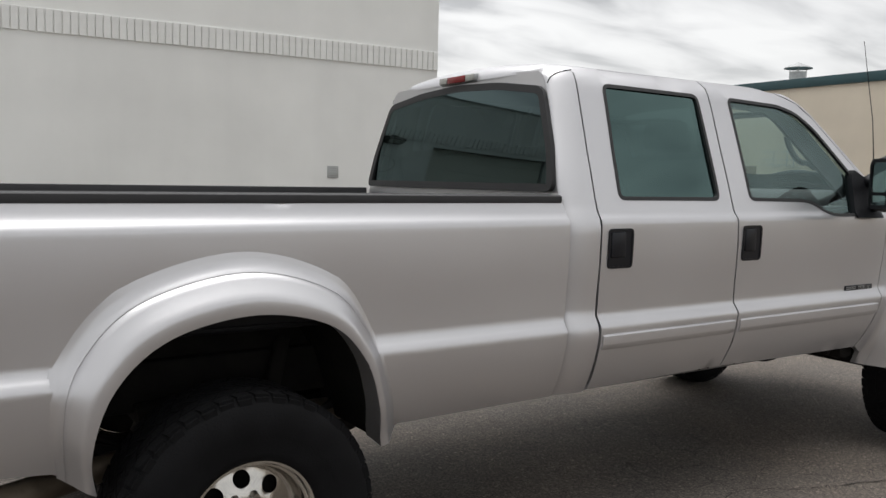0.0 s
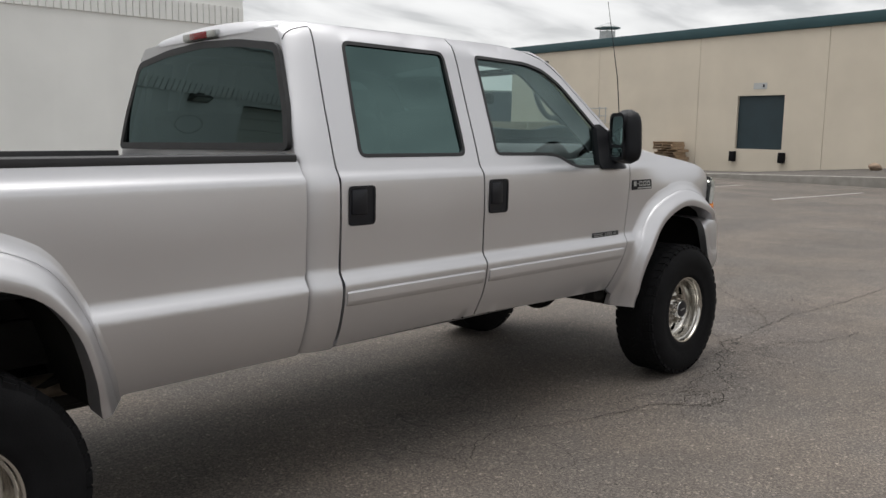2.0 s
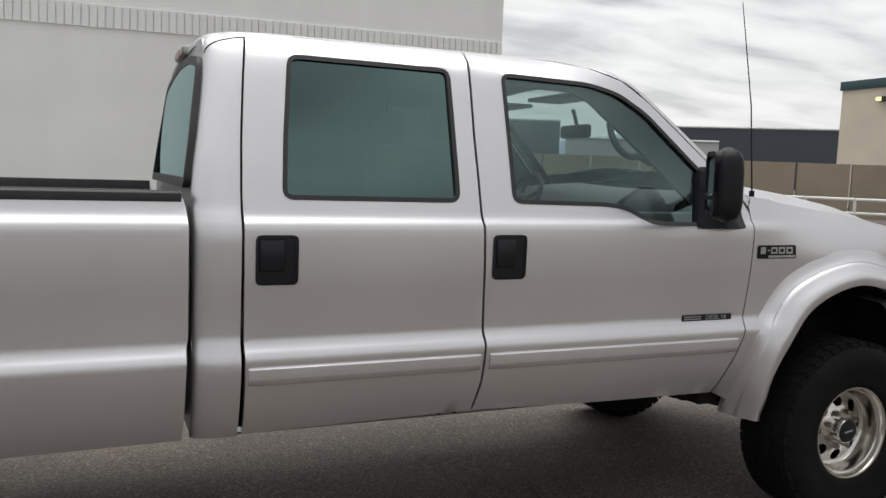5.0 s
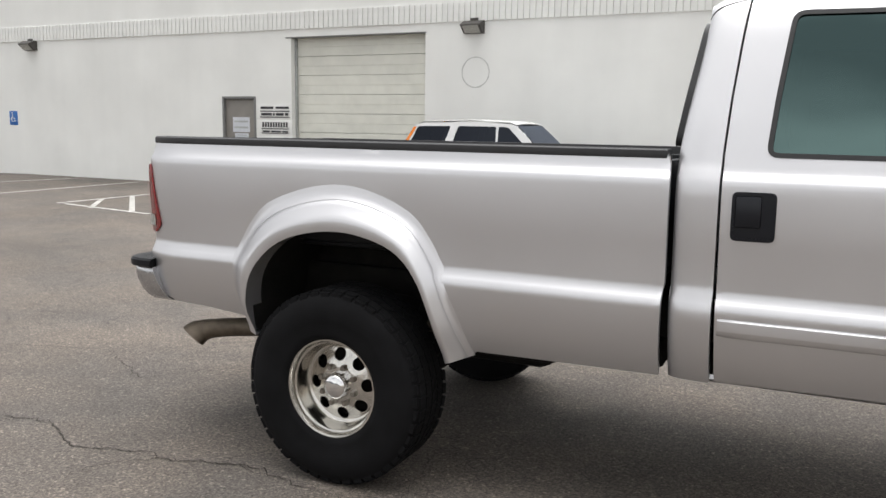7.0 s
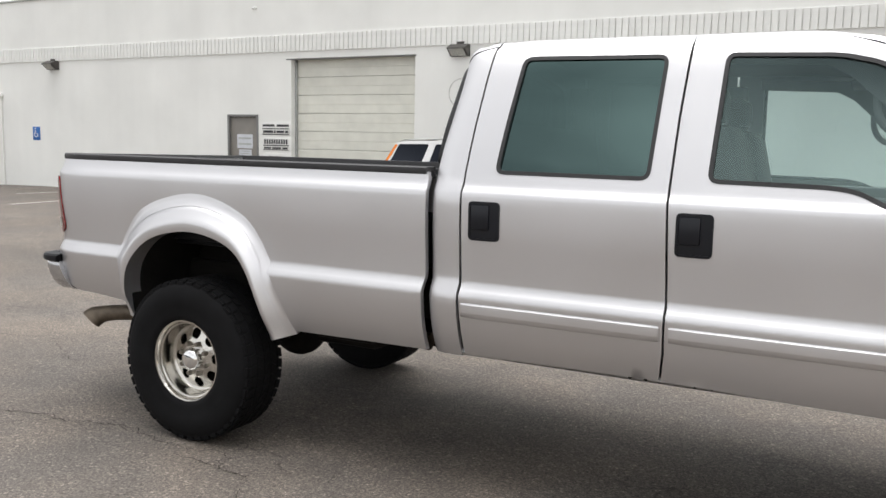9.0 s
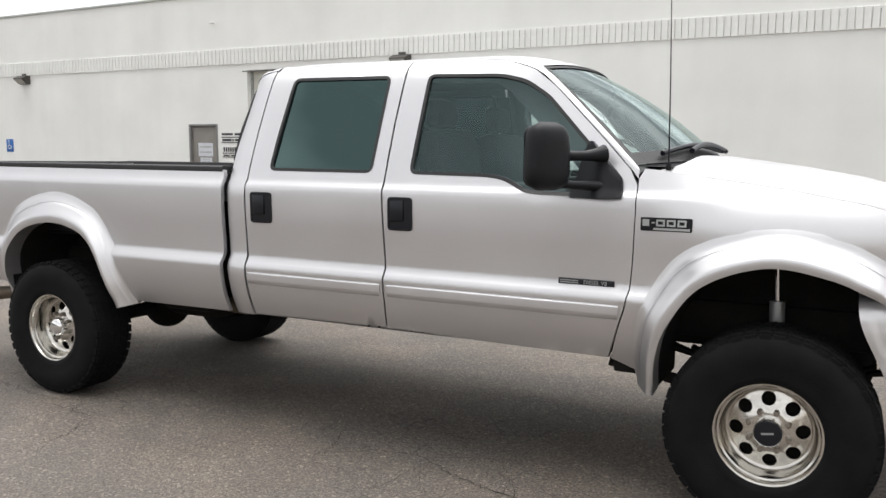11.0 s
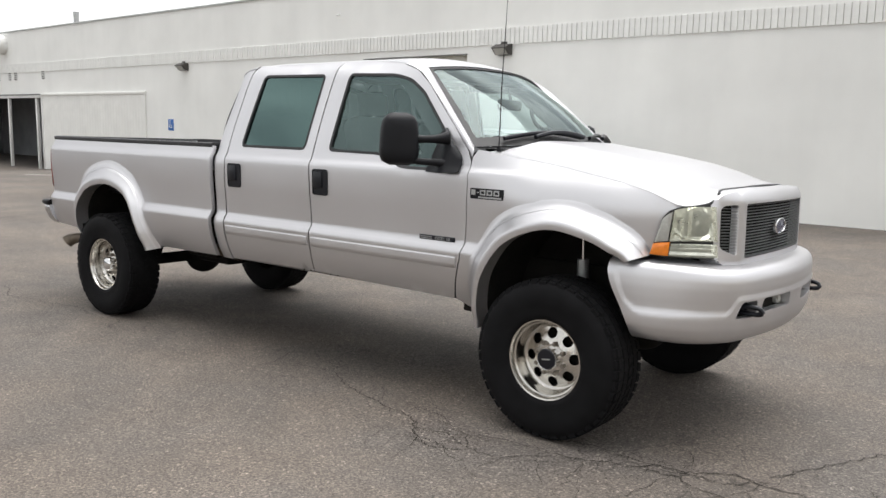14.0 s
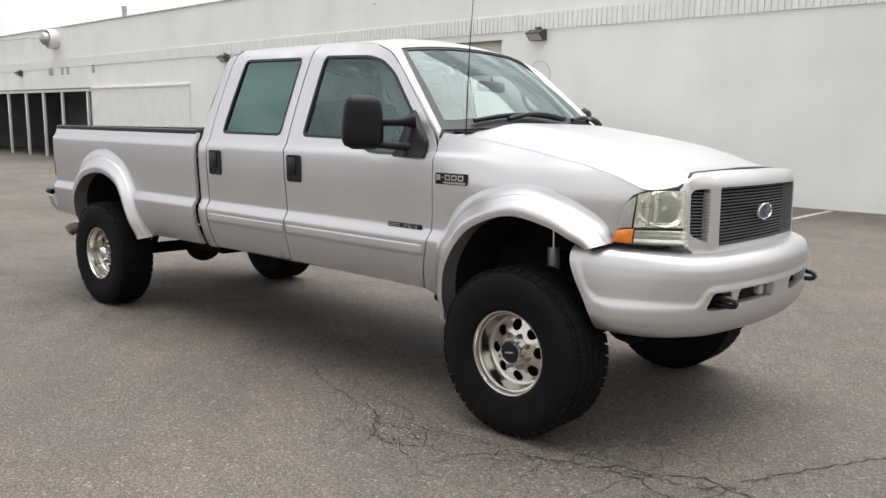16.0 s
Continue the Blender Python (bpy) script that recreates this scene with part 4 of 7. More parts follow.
    bars = [((3.812, 1.284), (3.842, 1.314)), ((3.852, 1.296), (3.866, 1.302)), ((3.872, 1.284), (3.910, 1.314)), ((3.918, 1.284), (3.956, 1.314)), ((3.964, 1.284), (4.002, 1.314))]
    for k, ((a, c), (b, d)) in enumerate(bars):
        if k in (2, 3, 4):
            o = [(a, c), (b, c), (b, d), (a, d)]
            i = [(a + 0.008, c + 0.008), (b - 0.008, c + 0.008), (b - 0.008, d - 0.008), (a + 0.008, d - 0.008)]
            ring_strip(bm, o, i, lambda x, z: fb(x, z, 0.009))
        else:
            sheet(bm, [(a, c), (b, c), (b, d), (a, d)], lambda x, z: fb(x, z, 0.009), None, (), 0.02)
    sheet(bm, [(3.86, 1.267), (4.018, 1.267), (4.018, 1.277), (3.86, 1.277)], lambda x, z: fb(x, z, 0.009), None, (), 0.03)
    part("badge_lettering", bm, M["galv"], badge, "raised chrome bars")

# cab rear corners, back wall, roof, pillars
def back_x(z):
    return 1.397 + 0.060 * smooth01(1.45, 2.05, z)


def shut_x(z):
    """The rear edge of the rear door."""
    return float(np.interp(z, [1.50, 1.70, 1.92, 2.09], [1.5535, 1.5625, 1.5795, 1.5975]))


SEAMS = {}


def corner_row(z, s):
    p, b, sx = prof(z), back_x(z) + 0.070 * max(0.0, (z - 2.03) / 0.06) ** 2, shut_x(z)
    w = min(0.115, sx - b - 0.012)
    return [(sx + 0.001, s * (p - 0.03), z), (sx, s * p, z)] + [(b + w * (1 - math.sin(a)), s * (p - 0.050 * (1 - math.cos(a))), z) for a in np.linspace(0, math.pi / 2, 9)]


for s in (RIGHT, LEFT):
    bm = bmesh.new()
    loft(bm, [corner_row(z, s) for z in list(np.linspace(0.65, 2.00, 40)) + [2.02, 2.04, 2.055, 2.066]])
    corner = part("cab_corner", bm, M["paint"], truck, angle=60)
    bm = bmesh.new()
    seam = [Vector(corner_row(z, s)[k]) for k, z in ((9, 1.995), (8, 2.012), (7, 2.025), (6, 2.035), (5, 2.044), (4, 2.051), (3, 2.057), (2, 2.061), (1, 2.064))]
    tube(bm, curve_pts(seam, 0.01), 0.0028, 6)
    part("roof_seam", bm, M["seal"], corner, "dark joint between roof and cab corner")
    SEAMS[s] = seam
BW = rounded([(-0.828, 1.522), (0.828, 1.522), (0.788, 1.70), (0.670, 1.982), (0.34, 2.026), (0.0, 2.042), (-0.34, 2.026), (-0.670, 1.982), (-0.788, 1.70)], 0.05)
outline = [(-(prof(z) - 0.0505), z) for z in np.linspace(0.66, 2.03, 24)] + [(y, 2.052 + 0.016 * (1 - abs(y / 0.64) ** 3.0)) for y in np.linspace(-0.62, 0.62, 13)] + [((prof(z) - 0.0505), z) for z in np.linspace(2.03, 0.66, 24)]
bm = bmesh.new()
sheet(bm, outline, lambda y, z: (back_x(z), y, z), lambda y, z: (back_x(z) + 0.03, y, z), (BW,), 0.05)
back = part("cab_back", bm, M["paint"], truck, angle=50)
bm = bmesh.new()
o = dense(BW, 0.05)
ring_strip(bm, o, inset(o, 0.034), lambda y, z: (1.370 + 0.140 * (z - 1.50), y, z), lambda y, z: (back_x(z) + 0.02, y, z))
part("window_seal", bm, M["seal"], back, "black rubber window seal")
bm = bmesh.new()
sheet(bm, BW, lambda y, z: (1.393 + 0.05 * (z - 1.52) + 0.11 * (z - 1.52) ** 2, y, z), None, (), 0.06)
rg = part("rear_window", bm, M["glass_rear"], back, "dark tinted rear glass", angle=60, face=(-1, 0, 0))
rg.visible_shadow = False
ROOF_W = 0.634


def roof_z(x, v):
    z = 2.088 + 0.062 * (1 - abs(v) ** 2.2)
    z -= 0.026 * (max(0, 1.74 - x) / 0.21) ** 2 * (1 - 0.75 * abs(v) ** 3)
    z -= 0.078 * (max(0, x - 2.85) / 0.45) ** 2
    return z


def roof_front(v):
    return 3.285 - 0.075 * v * v


bm = bmesh.new()
vs = [math.sin(math.pi / 2 * t) for t in np.linspace(-1, 1, 41)]
rows = []
for k in range(31):
    u = k / 30
    row = []
    for v in vs:
        x0 = 1.530 + 0.012 * v * v + 0.06 * max(0, (abs(v) - 0.86) / 0.14) ** 2.0
        x = x0 + (roof_front(v) - x0) * u
        row.append((x, ROOF_W * v, roof_z(x, v)))
    rows.append(row)
rear = []
for a in np.linspace(math.pi / 2, 0.16, 8):
    # the rear edge rolls down to the head of the rear window
    rear.append([(x + (1.451 + 0.035 * abs(y / ROOF_W) ** 6 + 0.10 * smooth01(0.78, 1.0, abs(y / ROOF_W)) - x) * math.sin(a), y, z + (2.050 - z) * (1 - math.cos(a))) for x, y, z in rows[0]])
side = [[(x, math.copysign(abs(y) + 0.012, y), z - 0.03) for x, y, z in (r[0], r[-1])] for r in rows]
loft(bm, rear + rows)
for e in (0, 1):
    loft(bm, [[rows[k][-e], side[k][e]] for k in range(31)])
roof = part("roof", bm, M["paint"], truck, angle=50)
for s in (RIGHT, LEFT):
    # rounded corner between the roof's edge and the joint
    bm = bmesh.new()
    low = SEAMS[s] + [SEAMS[s][-1] + Vector((0.012, -s * 0.003, 0.004))]
    high = []
    for v in np.linspace(0.80, 1.0, len(low)):
        x0 = 1.530 + 0.012 * v * v + 0.06 * max(0, (v - 0.86) / 0.14) ** 2.0
        high.append(Vector((x0 + 0.004, s * ROOF_W * v, roof_z(x0, v) + 0.0015)))
    rows_c = []
    for t in np.linspace(0, 1, 7):
        rows_c.append([p.lerp(q, t) + Vector((-0.45, s * 0.55, 0.65)) * (0.007 * math.sin(math.pi * t) * math.sin(math.pi * 0.85 * k / (len(low) - 1)) + 0.001) for k, (p, q) in enumerate(zip(low, high))])
    loft(bm, rows_c)
    part("roof_corner", bm, M["paint"], roof, angle=60)
bm = bmesh.new()
loft(bm, [[(x, y * 0.985, z - 0.05) for x, y, z in r] for r in rows[1:-1]])
part("headliner", bm, M["headliner"], truck, "grey cloth headliner")

# high brake lamp
bm = bmesh.new()
box(bm, (1.436, -0.16, 2.046), (1.51, 0.16, 2.090), 0.014)
bl = part("high_brake_lamp", bm, M["galv"], truck, "high brake lamp with red and clear lens")
bm = bmesh.new()
box(bm, (1.429, -0.080, 2.051), (1.441, 0.080, 2.085), 0.006)
part("red_lens", bm, M["lens_red"], bl, "red brake lens")
for s in (-1, 1):
    bm = bmesh.new()
    box(bm, (1.429, s * 0.117 - 0.034, 2.051), (1.441, s * 0.117 + 0.034, 2.085), 0.006)
    part("cargo_lens", bm, M["lampglass"], bl, "pale cargo lamp lens")

# windscreen, pillars
def shield(u, v):
    """u from the cowl (0) to the roof (1), v across."""
    bx, by, bz = 3.985 - 0.26 * v * v, 0.835 * v, 1.590 - 0.032 * v * v
    tx, ty, tz = roof_front(v), 0.632 * v, roof_z(roof_front(v), v) - 0.012
    bulge = 0.025 * math.sin(math.pi * u) * (1 - v ** 4)
    return Vector((bx + (tx - bx) * u + bulge, by + (ty - by) * u, bz + (tz - bz) * u + bulge))


bm = bmesh.new()
loft(bm, [[shield(u, v) for v in np.linspace(-1, 1, 25)] for u in np.linspace(0, 1, 13)])
ws = part("windscreen", bm, M["glass_shield"], truck, "clear windscreen", angle=60, face=(1, 0, 1))
ws.visible_shadow = False
bm = bmesh.new()
def frit(u, v):
    return shield(u, v) + Vector((0.004, 0, 0.004))
loft(bm, [[frit(u, v) for v in np.linspace(-1, 1, 25)] for u in (-0.02, 0.02, 0.06, 0.085)])
loft(bm, [[frit(u, v) for v in np.linspace(-1, 1, 25)] for u in (0.982, 0.992, 1.006)])
for s in (-1, 1):
    loft(bm, [[frit(u, s * v) for u in np.linspace(0, 1, 14)] for v in (0.95, 0.98, 1.005)])
part("windscreen_seal", bm, M["seal"], ws, "black rubber windscreen border")
for s in (RIGHT, LEFT):
    edge = line2([(3.775, 1.49), (3.738, 1.533), (3.603, 1.668), (3.323, 1.931), (3.203, 2.018), (3.053, 2.065)], 22)
    rows = []
    for k, (x, z) in enumerate(edge):
        u = k / 21
        a = Vector((x, s * prof(z), z))
        g = shield(min(u * 1.06 - 0.02, 1.0), s * 1.0)
        mid = (a + g) / 2 + Vector((0.018, s * 0.014, 0.016))
        rows.append([a + Vector((-0.004, -s * 0.03, -0.004)), a, a * 0.7 + g * 0.3 + Vector((0.014, s * 0.012, 0.012)), mid, g + Vector((0.008, 0, 0.008)), g])
    bm = bmesh.new()
    loft(bm, rows)
    part("windscreen_pillar", bm, M["paint"], truck, angle=60)

# hood
def hood_edge(x):
    return float(np.interp(x, [3.80, 4.05, 4.40, 4.70, 4.85, 4.95, 5.02, 5.30], [1.530, 1.502, 1.455, 1.403, 1.362, 1.318, 1.296, 1.285]))


def hood(u, v):
    xr = 4.03 - 0.20 * v * v
    xf = float(np.interp(abs(v), [0, 0.40, 0.62, 0.70, 0.76, 0.86, 1.0], [5.150, 5.130, 5.085, 5.090, 5.105, 5.070, 4.985]))
    x = xr + (xf - xr) * u
    yw = fender_y(min(x, 4.98), hood_edge(min(x, 4.98))) - 0.006
    a = abs(v)
    near = smooth01(0.72, 1.0, u)
    z = hood_edge(x) + 0.030 * (1 - a ** 2) + 0.052 * (1 - smooth01(0.50 + 0.23 * near, 0.86 - 0.03 * near, a)) + 0.016 * smooth01(0.98, 0.80, a)
    z += (0.05 * max(0, x - 4.85)) * (1 - a ** 2) - 0.004 * smooth01(0.94, 1.0, u)
    return Vector((x, v * yw, z))


bm = bmesh.new()
hr = [[hood(u, v) for v in np.linspace(-1, 1, 45)] for u in np.linspace(0, 1, 40)]
loft(bm, hr)
loft(bm, [[p - Vector((0, 0, d)) for p in hr[-1]] for d in (0, 0.018)])
for k in (0, -1):
    loft(bm, [[r[k] - Vector((0, 0, d)) for r in hr] for d in (0, 0.02)])
hd = part("hood", bm, M["paint"], truck, angle=60)
bm = bmesh.new()
tube(bm, [hood(1.0, v) + Vector((0.006, 0, -0.008)) for v in np.linspace(-0.985, 0.985, 90)], 0.0075, 6)
part("hood_seal", bm, M["seal"], hd, "black rubber seal along the hood edge")

# corner panels between windscreen, door and hood
for s in (RIGHT, LEFT):
    bm = bmesh.new()
    outer = [Vector((3.728, s * prof(1.535), 1.538)), Vector((3.772, s * prof(1.50), 1.505)), Vector((3.80, s * fender_y(3.80, 1.533), 1.534)), Vector((3.92, s * fender_y(3.92, 1.522), 1.523))]
    inner = [shield(0.0, s) + Vector((0.004, 0, 0.002)), shield(-0.01, s * 0.98) + Vector((0.02, 0, -0.01)), hood(0.0, s * 0.96) - Vector((0, 0, 0.006)), hood(0.09, s * 0.96) - Vector((0, 0, 0.006))]
    loft(bm, [[a.lerp(b, t) - Vector((0, 0, 0.006 * math.sin(math.pi * t))) for a, b in zip(outer, inner)] for t in (0, 0.3, 0.6, 1)])
    part("cowl_corner", bm, M["plastic"], truck, "black cowl end beside the windscreen", angle=60)

# cowl and wipers
bm = bmesh.new()
loft(bm, [[shield(-0.015, v).lerp(hood(0.0, v) - Vector((0, 0, 0.015)), t) - Vector((0, 0, 0.02 * math.sin(math.pi * t))) for v in np.linspace(-1, 1, 25)] for t in np.linspace(0, 1, 6)])
loft(bm, [[hood(0.0, v) - Vector((-0.05 * t, 0, 0.015 + 0.05 * t)) for v in np.linspace(-1, 1, 25)] for t in (0, 1)])
part("cowl", bm, M["plastic"], truck, "black plastic cowl grille")
for y0, y1 in ((-0.64, -0.02), (0.10, 0.70)):
    bm = bmesh.new()
    pts = [shield(0.03 + 0.05 * math.sin(math.pi * t), (y0 + (y1 - y0) * t) / 0.805) + Vector((0.022, 0, 0.022)) for t in np.linspace(0, 1, 14)]
    tube(bm, pts, [0.013] * 14, 8)
    pts = [shield(0.015 + 0.05 * math.sin(math.pi * t), (y1 + (y0 - y1) * t * 0.7) / 0.805) + Vector((0.034, 0, 0.034)) for t in np.linspace(0, 1, 8)]
    tube(bm, pts, 0.014, 8)
    part("wiper", bm, M["gloss_black"], truck, "black wiper arm and blade")
# aerial on the fender
bm = bmesh.new()
tube(bm, [(3.885, -0.795, 1.52), (3.885, -0.795, 1.56)], 0.012, 10)
tube(bm, [(3.885, -0.795, 1.56), (3.872, -0.770, 1.95), (3.845, -0.705, 2.42)], [0.004, 0.003, 0.0018], 6)
part("aerial", bm, M["plastic"], truck, "thin black whip aerial")

# ---- truck: nose ----
def grille_x(y, z):
    return 5.246 - 0.10 * y * y - 0.075 * smooth01(0.50, 0.68, abs(y)) - 0.02 * (z - 1.0)


SHELL = rounded([(-0.660, 1.055), (-0.60, 0.985), (-0.45, 0.958), (0.45, 0.958), (0.60, 0.985), (0.660, 1.055), (0.672, 1.285), (0.640, 1.350), (0.56, 1.374), (0.30, 1.388), (-0.30, 1.388), (-0.56, 1.374), (-0.640, 1.350), (-0.672, 1.285)], 0.045)
OPEN = [rounded([(-0.487, 1.034), (0.487, 1.034), (0.487, 1.312), (-0.487, 1.312)], 0.012),
        rounded([(-0.632, 1.085), (-0.548, 1.048), (-0.548, 1.309), (-0.618, 1.303), (-0.634, 1.285)], 0.022), rounded([(0.548, 1.048), (0.632, 1.085), (0.634, 1.285), (0.618, 1.303), (0.548, 1.309)], 0.022)]
def shell_x(y, z):
    """The frame rolls back towards its outer edge on all sides."""
    side = max(0.0, (abs(y) - 0.615) / 0.057)
    top = max(0.0, (z - 1.325) / 0.063)
    low = max(0.0, (1.03 - z) / 0.072)
    d = min(math.hypot(max(side, 0), max(top, low)), 1.15)
    return grille_x(y, z) - 0.042 * d ** 2.2


bm = bmesh.new()
sheet(bm, SHELL, lambda y, z: (shell_x(y, z), y, z), lambda y, z: (shell_x(y, z) - (0.10 if abs(y) > 0.60 or z > 1.33 else 0.04), y, z), OPEN, 0.022)
shell = part("grille_shell", bm, M["paint"], truck, angle=50)
bm = bmesh.new()
sheet(bm, inset(dense(SHELL, 0.05), 0.03), lambda y, z: (grille_x(y, z) - 0.06, y, z), None, (), 0.12)
part("grille_backing", bm, M["under"], shell, "black grille backing")
for k in range(18):
    z = 1.0435 + k * 0.01535
    for a, b in ((-0.488, 0.488), (-0.632, -0.547), (0.547, 0.632)):
        if abs(a) > 0.45 and not (1.05 < z < 1.29) and b - a < 0.2:
            continue
        bm = bmesh.new()
        loft(bm, [[(grille_x(y, z) + d, y, z + h) for d, h in ((-0.022, 0.0012), (-0.008, 0.0020), (-0.005, 0.0), (-0.008, -0.0020), (-0.022, -0.0012))] for y in np.linspace(a, b, 12 if b - a > 0.5 else 4)], closed=True)
        part("grille_bar", bm, M["billet"], shell)
bm = bmesh.new()
rows = []
for r, d in ((1.0, -0.004), (1.0, 0.008), (0.88, 0.012), (0.84, 0.008)):
    rows.append([(grille_x(0, 1.176) + d - 0.0, 0.098 * r * math.cos(a), 1.176 + 0.043 * r * math.sin(a)) for a in np.linspace(0, 2 * math.pi, 33)[:-1]])
loft(bm, rows, closed=True)
emb = part("oval_emblem", bm, M["chrome"], shell, "oval emblem with chrome rim")
bm = bmesh.new()
vv = loft(bm, [[(grille_x(0, 1.176) + 0.006 + 0.004 * (1 - r), 0.098 * 0.86 * r * math.cos(a), 1.176 + 0.043 * 0.86 * r * math.sin(a)) for a in np.linspace(0, 2 * math.pi, 33)[:-1]] for r in (1.0, 0.6, 0.02)], closed=True)
part("emblem_field", bm, mat("deep_blue_enamel", (0.02, 0.03, 0.09), 0.2, coat=0.5), emb, "plain dark blue enamel field")

# head lamps
LAMP = [(4.900, 0.902), (4.955, 0.884), (5.030, 0.838), (5.085, 0.765), (5.120, 0.700), (5.135, 0.655)]
lamp_t = np.linspace(0, 1, len(LAMP))
def lamp_at(u, w, d, s):
    x = float(np.interp(u, lamp_t, [p[0] for p in LAMP])); y = float(np.interp(u, lamp_t, [p[1] for p in LAMP]))
    z0, z1 = 1.058 - 0.018 * u, 1.238 + 0.062 * (1 - (1 - min(u * 1.9, 1)) ** 2) - 0.006 * max(0, u - 0.6)
    z = z0 + (z1 - z0) * w
    n = Vector((0.35 + 0.6 * u, (1 - u) * 0.9, 0)).normalized()
    x, y = x + n.x * d - 0.03 * (w - 0.3) * u + 0.050 * (w - 0.25) * (1 - u) ** 2, y + n.y * d - 0.012 * (w - 0.25) * (1 - u) ** 2
    return Vector((x, s * y, z))


def lamp_patch(bm, u0, u1, w0, w1, s, d=0.0, bulge=0.008, lip=0.02, nu=12, nw=8):
    rows = [[lamp_at(u0, w, d - lip, s) for w in np.linspace(w0, w1, nw)]]
    for u in np.linspace(u0, u1, nu):
        k = (u - u0) / (u1 - u0)
        rows.append([lamp_at(u, w, d + bulge * math.sin(math.pi * k) ** 0.5 * math.sin(math.pi * (w - w0) / (w1 - w0)) ** 0.5, s) for w in np.linspace(w0, w1, nw)])
    rows.append([lamp_at(u1, w, d - lip, s) for w in np.linspace(w0, w1, nw)])
    loft(bm, rows)
    return bm


for s in (RIGHT, LEFT):
    hl = part("head_lamp", lamp_patch(bmesh.new(), 0.0, 1.0, -0.03, 1.015, s, -0.02, 0.0), M["seal"], truck, "hazed rectangular head lamp with orange corner")
    part("lamp_reflector", lamp_patch(bmesh.new(), 0.25, 0.985, 0.33, 0.99, s, -0.010, -0.02), M["reflector"], hl, "dull silver reflector", angle=60)
    ln = part("lamp_lens", lamp_patch(bmesh.new(), 0.245, 0.99, 0.315, 1.0, s, 0.006, 0.014), M["lens_clear"], hl, "clear hazed lens", angle=60)
    ln.visible_shadow = False
    # a deep oval bowl and three facets of the reflector beside it
    bm = bmesh.new()
    loft(bm, [[lamp_at(0.60 + r * math.cos(a) * 3.0, 0.66 + r * math.sin(a) * 2.9, -0.006 - dd, s) for a in np.linspace(0, 2 * math.pi, 33)[:-1]] for r, dd in ((0.112, -0.002), (0.104, 0.004), (0.09, 0.022), (0.065, 0.040), (0.03, 0.050), (0.004, 0.052))], closed=True)
    part("lamp_bowl", bm, M["reflector"], hl, "silvered lamp bowl", angle=60)
    for u0, u1 in ((0.28, 0.40), (0.41, 0.50), (0.86, 0.97)):
        bm = bmesh.new()
        loft(bm, [[lamp_at(u, w, -0.006 - 0.016 * math.sin(math.pi * (u - u0) / (u1 - u0)), s) for w in np.linspace(0.36, 0.96, 6)] for u in np.linspace(u0, u1, 6)])
        part("lamp_facet", bm, M["reflector"], hl, "curved silver facet", angle=60)
    bm = bmesh.new()
    lathe_c = lamp_at(0.60, 0.66, -0.030, s)
    bmesh.ops.create_uvsphere(bm, u_segments=12, v_segments=8, radius=0.016, matrix=Matrix.Translation(lathe_c))
    part("lamp_bulb", bm, M["lampglass"], hl, "small pale bulb")
    part("marker_lens", lamp_patch(bmesh.new(), 0.01, 0.225, 0.33, 0.97, s, 0.002, 0.006), M["lampglass"], hl, "pale grey corner marker lens", angle=60)
    part("indicator_lens", lamp_patch(bmesh.new(), 0.0, 0.25, 0.0, 0.30, s, 0.003, 0.006), M["lens_orange"], hl, "orange indicator lens", angle=60)
    lo = part("lower_lens", lamp_patch(bmesh.new(), 0.265, 0.99, 0.0, 0.27, s, 0.002, 0.006), M["lens_clear"], hl, "pale lower lamp lens", angle=60)
    lo.visible_shadow = False
    for k in range(3):
        bm = bmesh.new()
        loft(bm, [[lamp_at(u, 0.03 + 0.08 * (k + j), -0.004 - (0.014 if j == 0 else 0.0), s) for u in np.linspace(0.27, 0.985, 14)] for j in (0, 0.9)])
        part("lamp_step", bm, M["reflector"], hl, "stepped silver strip", angle=60)

# front bumper
PLAN = [(4.690, -0.955), (4.80, -0.950), (4.92, -0.922), (5.05, -0.870), (5.155, -0.802), (5.235, -0.712), (5.288, -0.60), (5.328, -0.40), (5.352, -0.20), (5.360, 0.0)]
PLAN = PLAN + [(x, -y) for x, y in PLAN[-2::-1]]
pc = curve_pts([(x, y, 0) for x, y in PLAN], 0.02)
ps = np.r_[0, np.cumsum([(b - a).length for a, b in zip(pc, pc[1:])])]
PL = float(ps[-1])
SEC = [(1.034, -0.20), (1.026, -0.06), (1.014, -0.026), (0.990, -0.006), (0.955, 0.002), (0.90, 0.004), (0.85, 0.001), (0.815, -0.003), (0.78, -0.006), (0.74, -0.007), (0.69, -0.014), (0.645, -0.034), (0.615, -0.062), (0.606, -0.11)]
sec_l = np.r_[0, np.cumsum([math.hypot(b[0] - a[0], b[1] - a[1]) for a, b in zip(SEC, SEC[1:])])]


mid_at = PL / 2


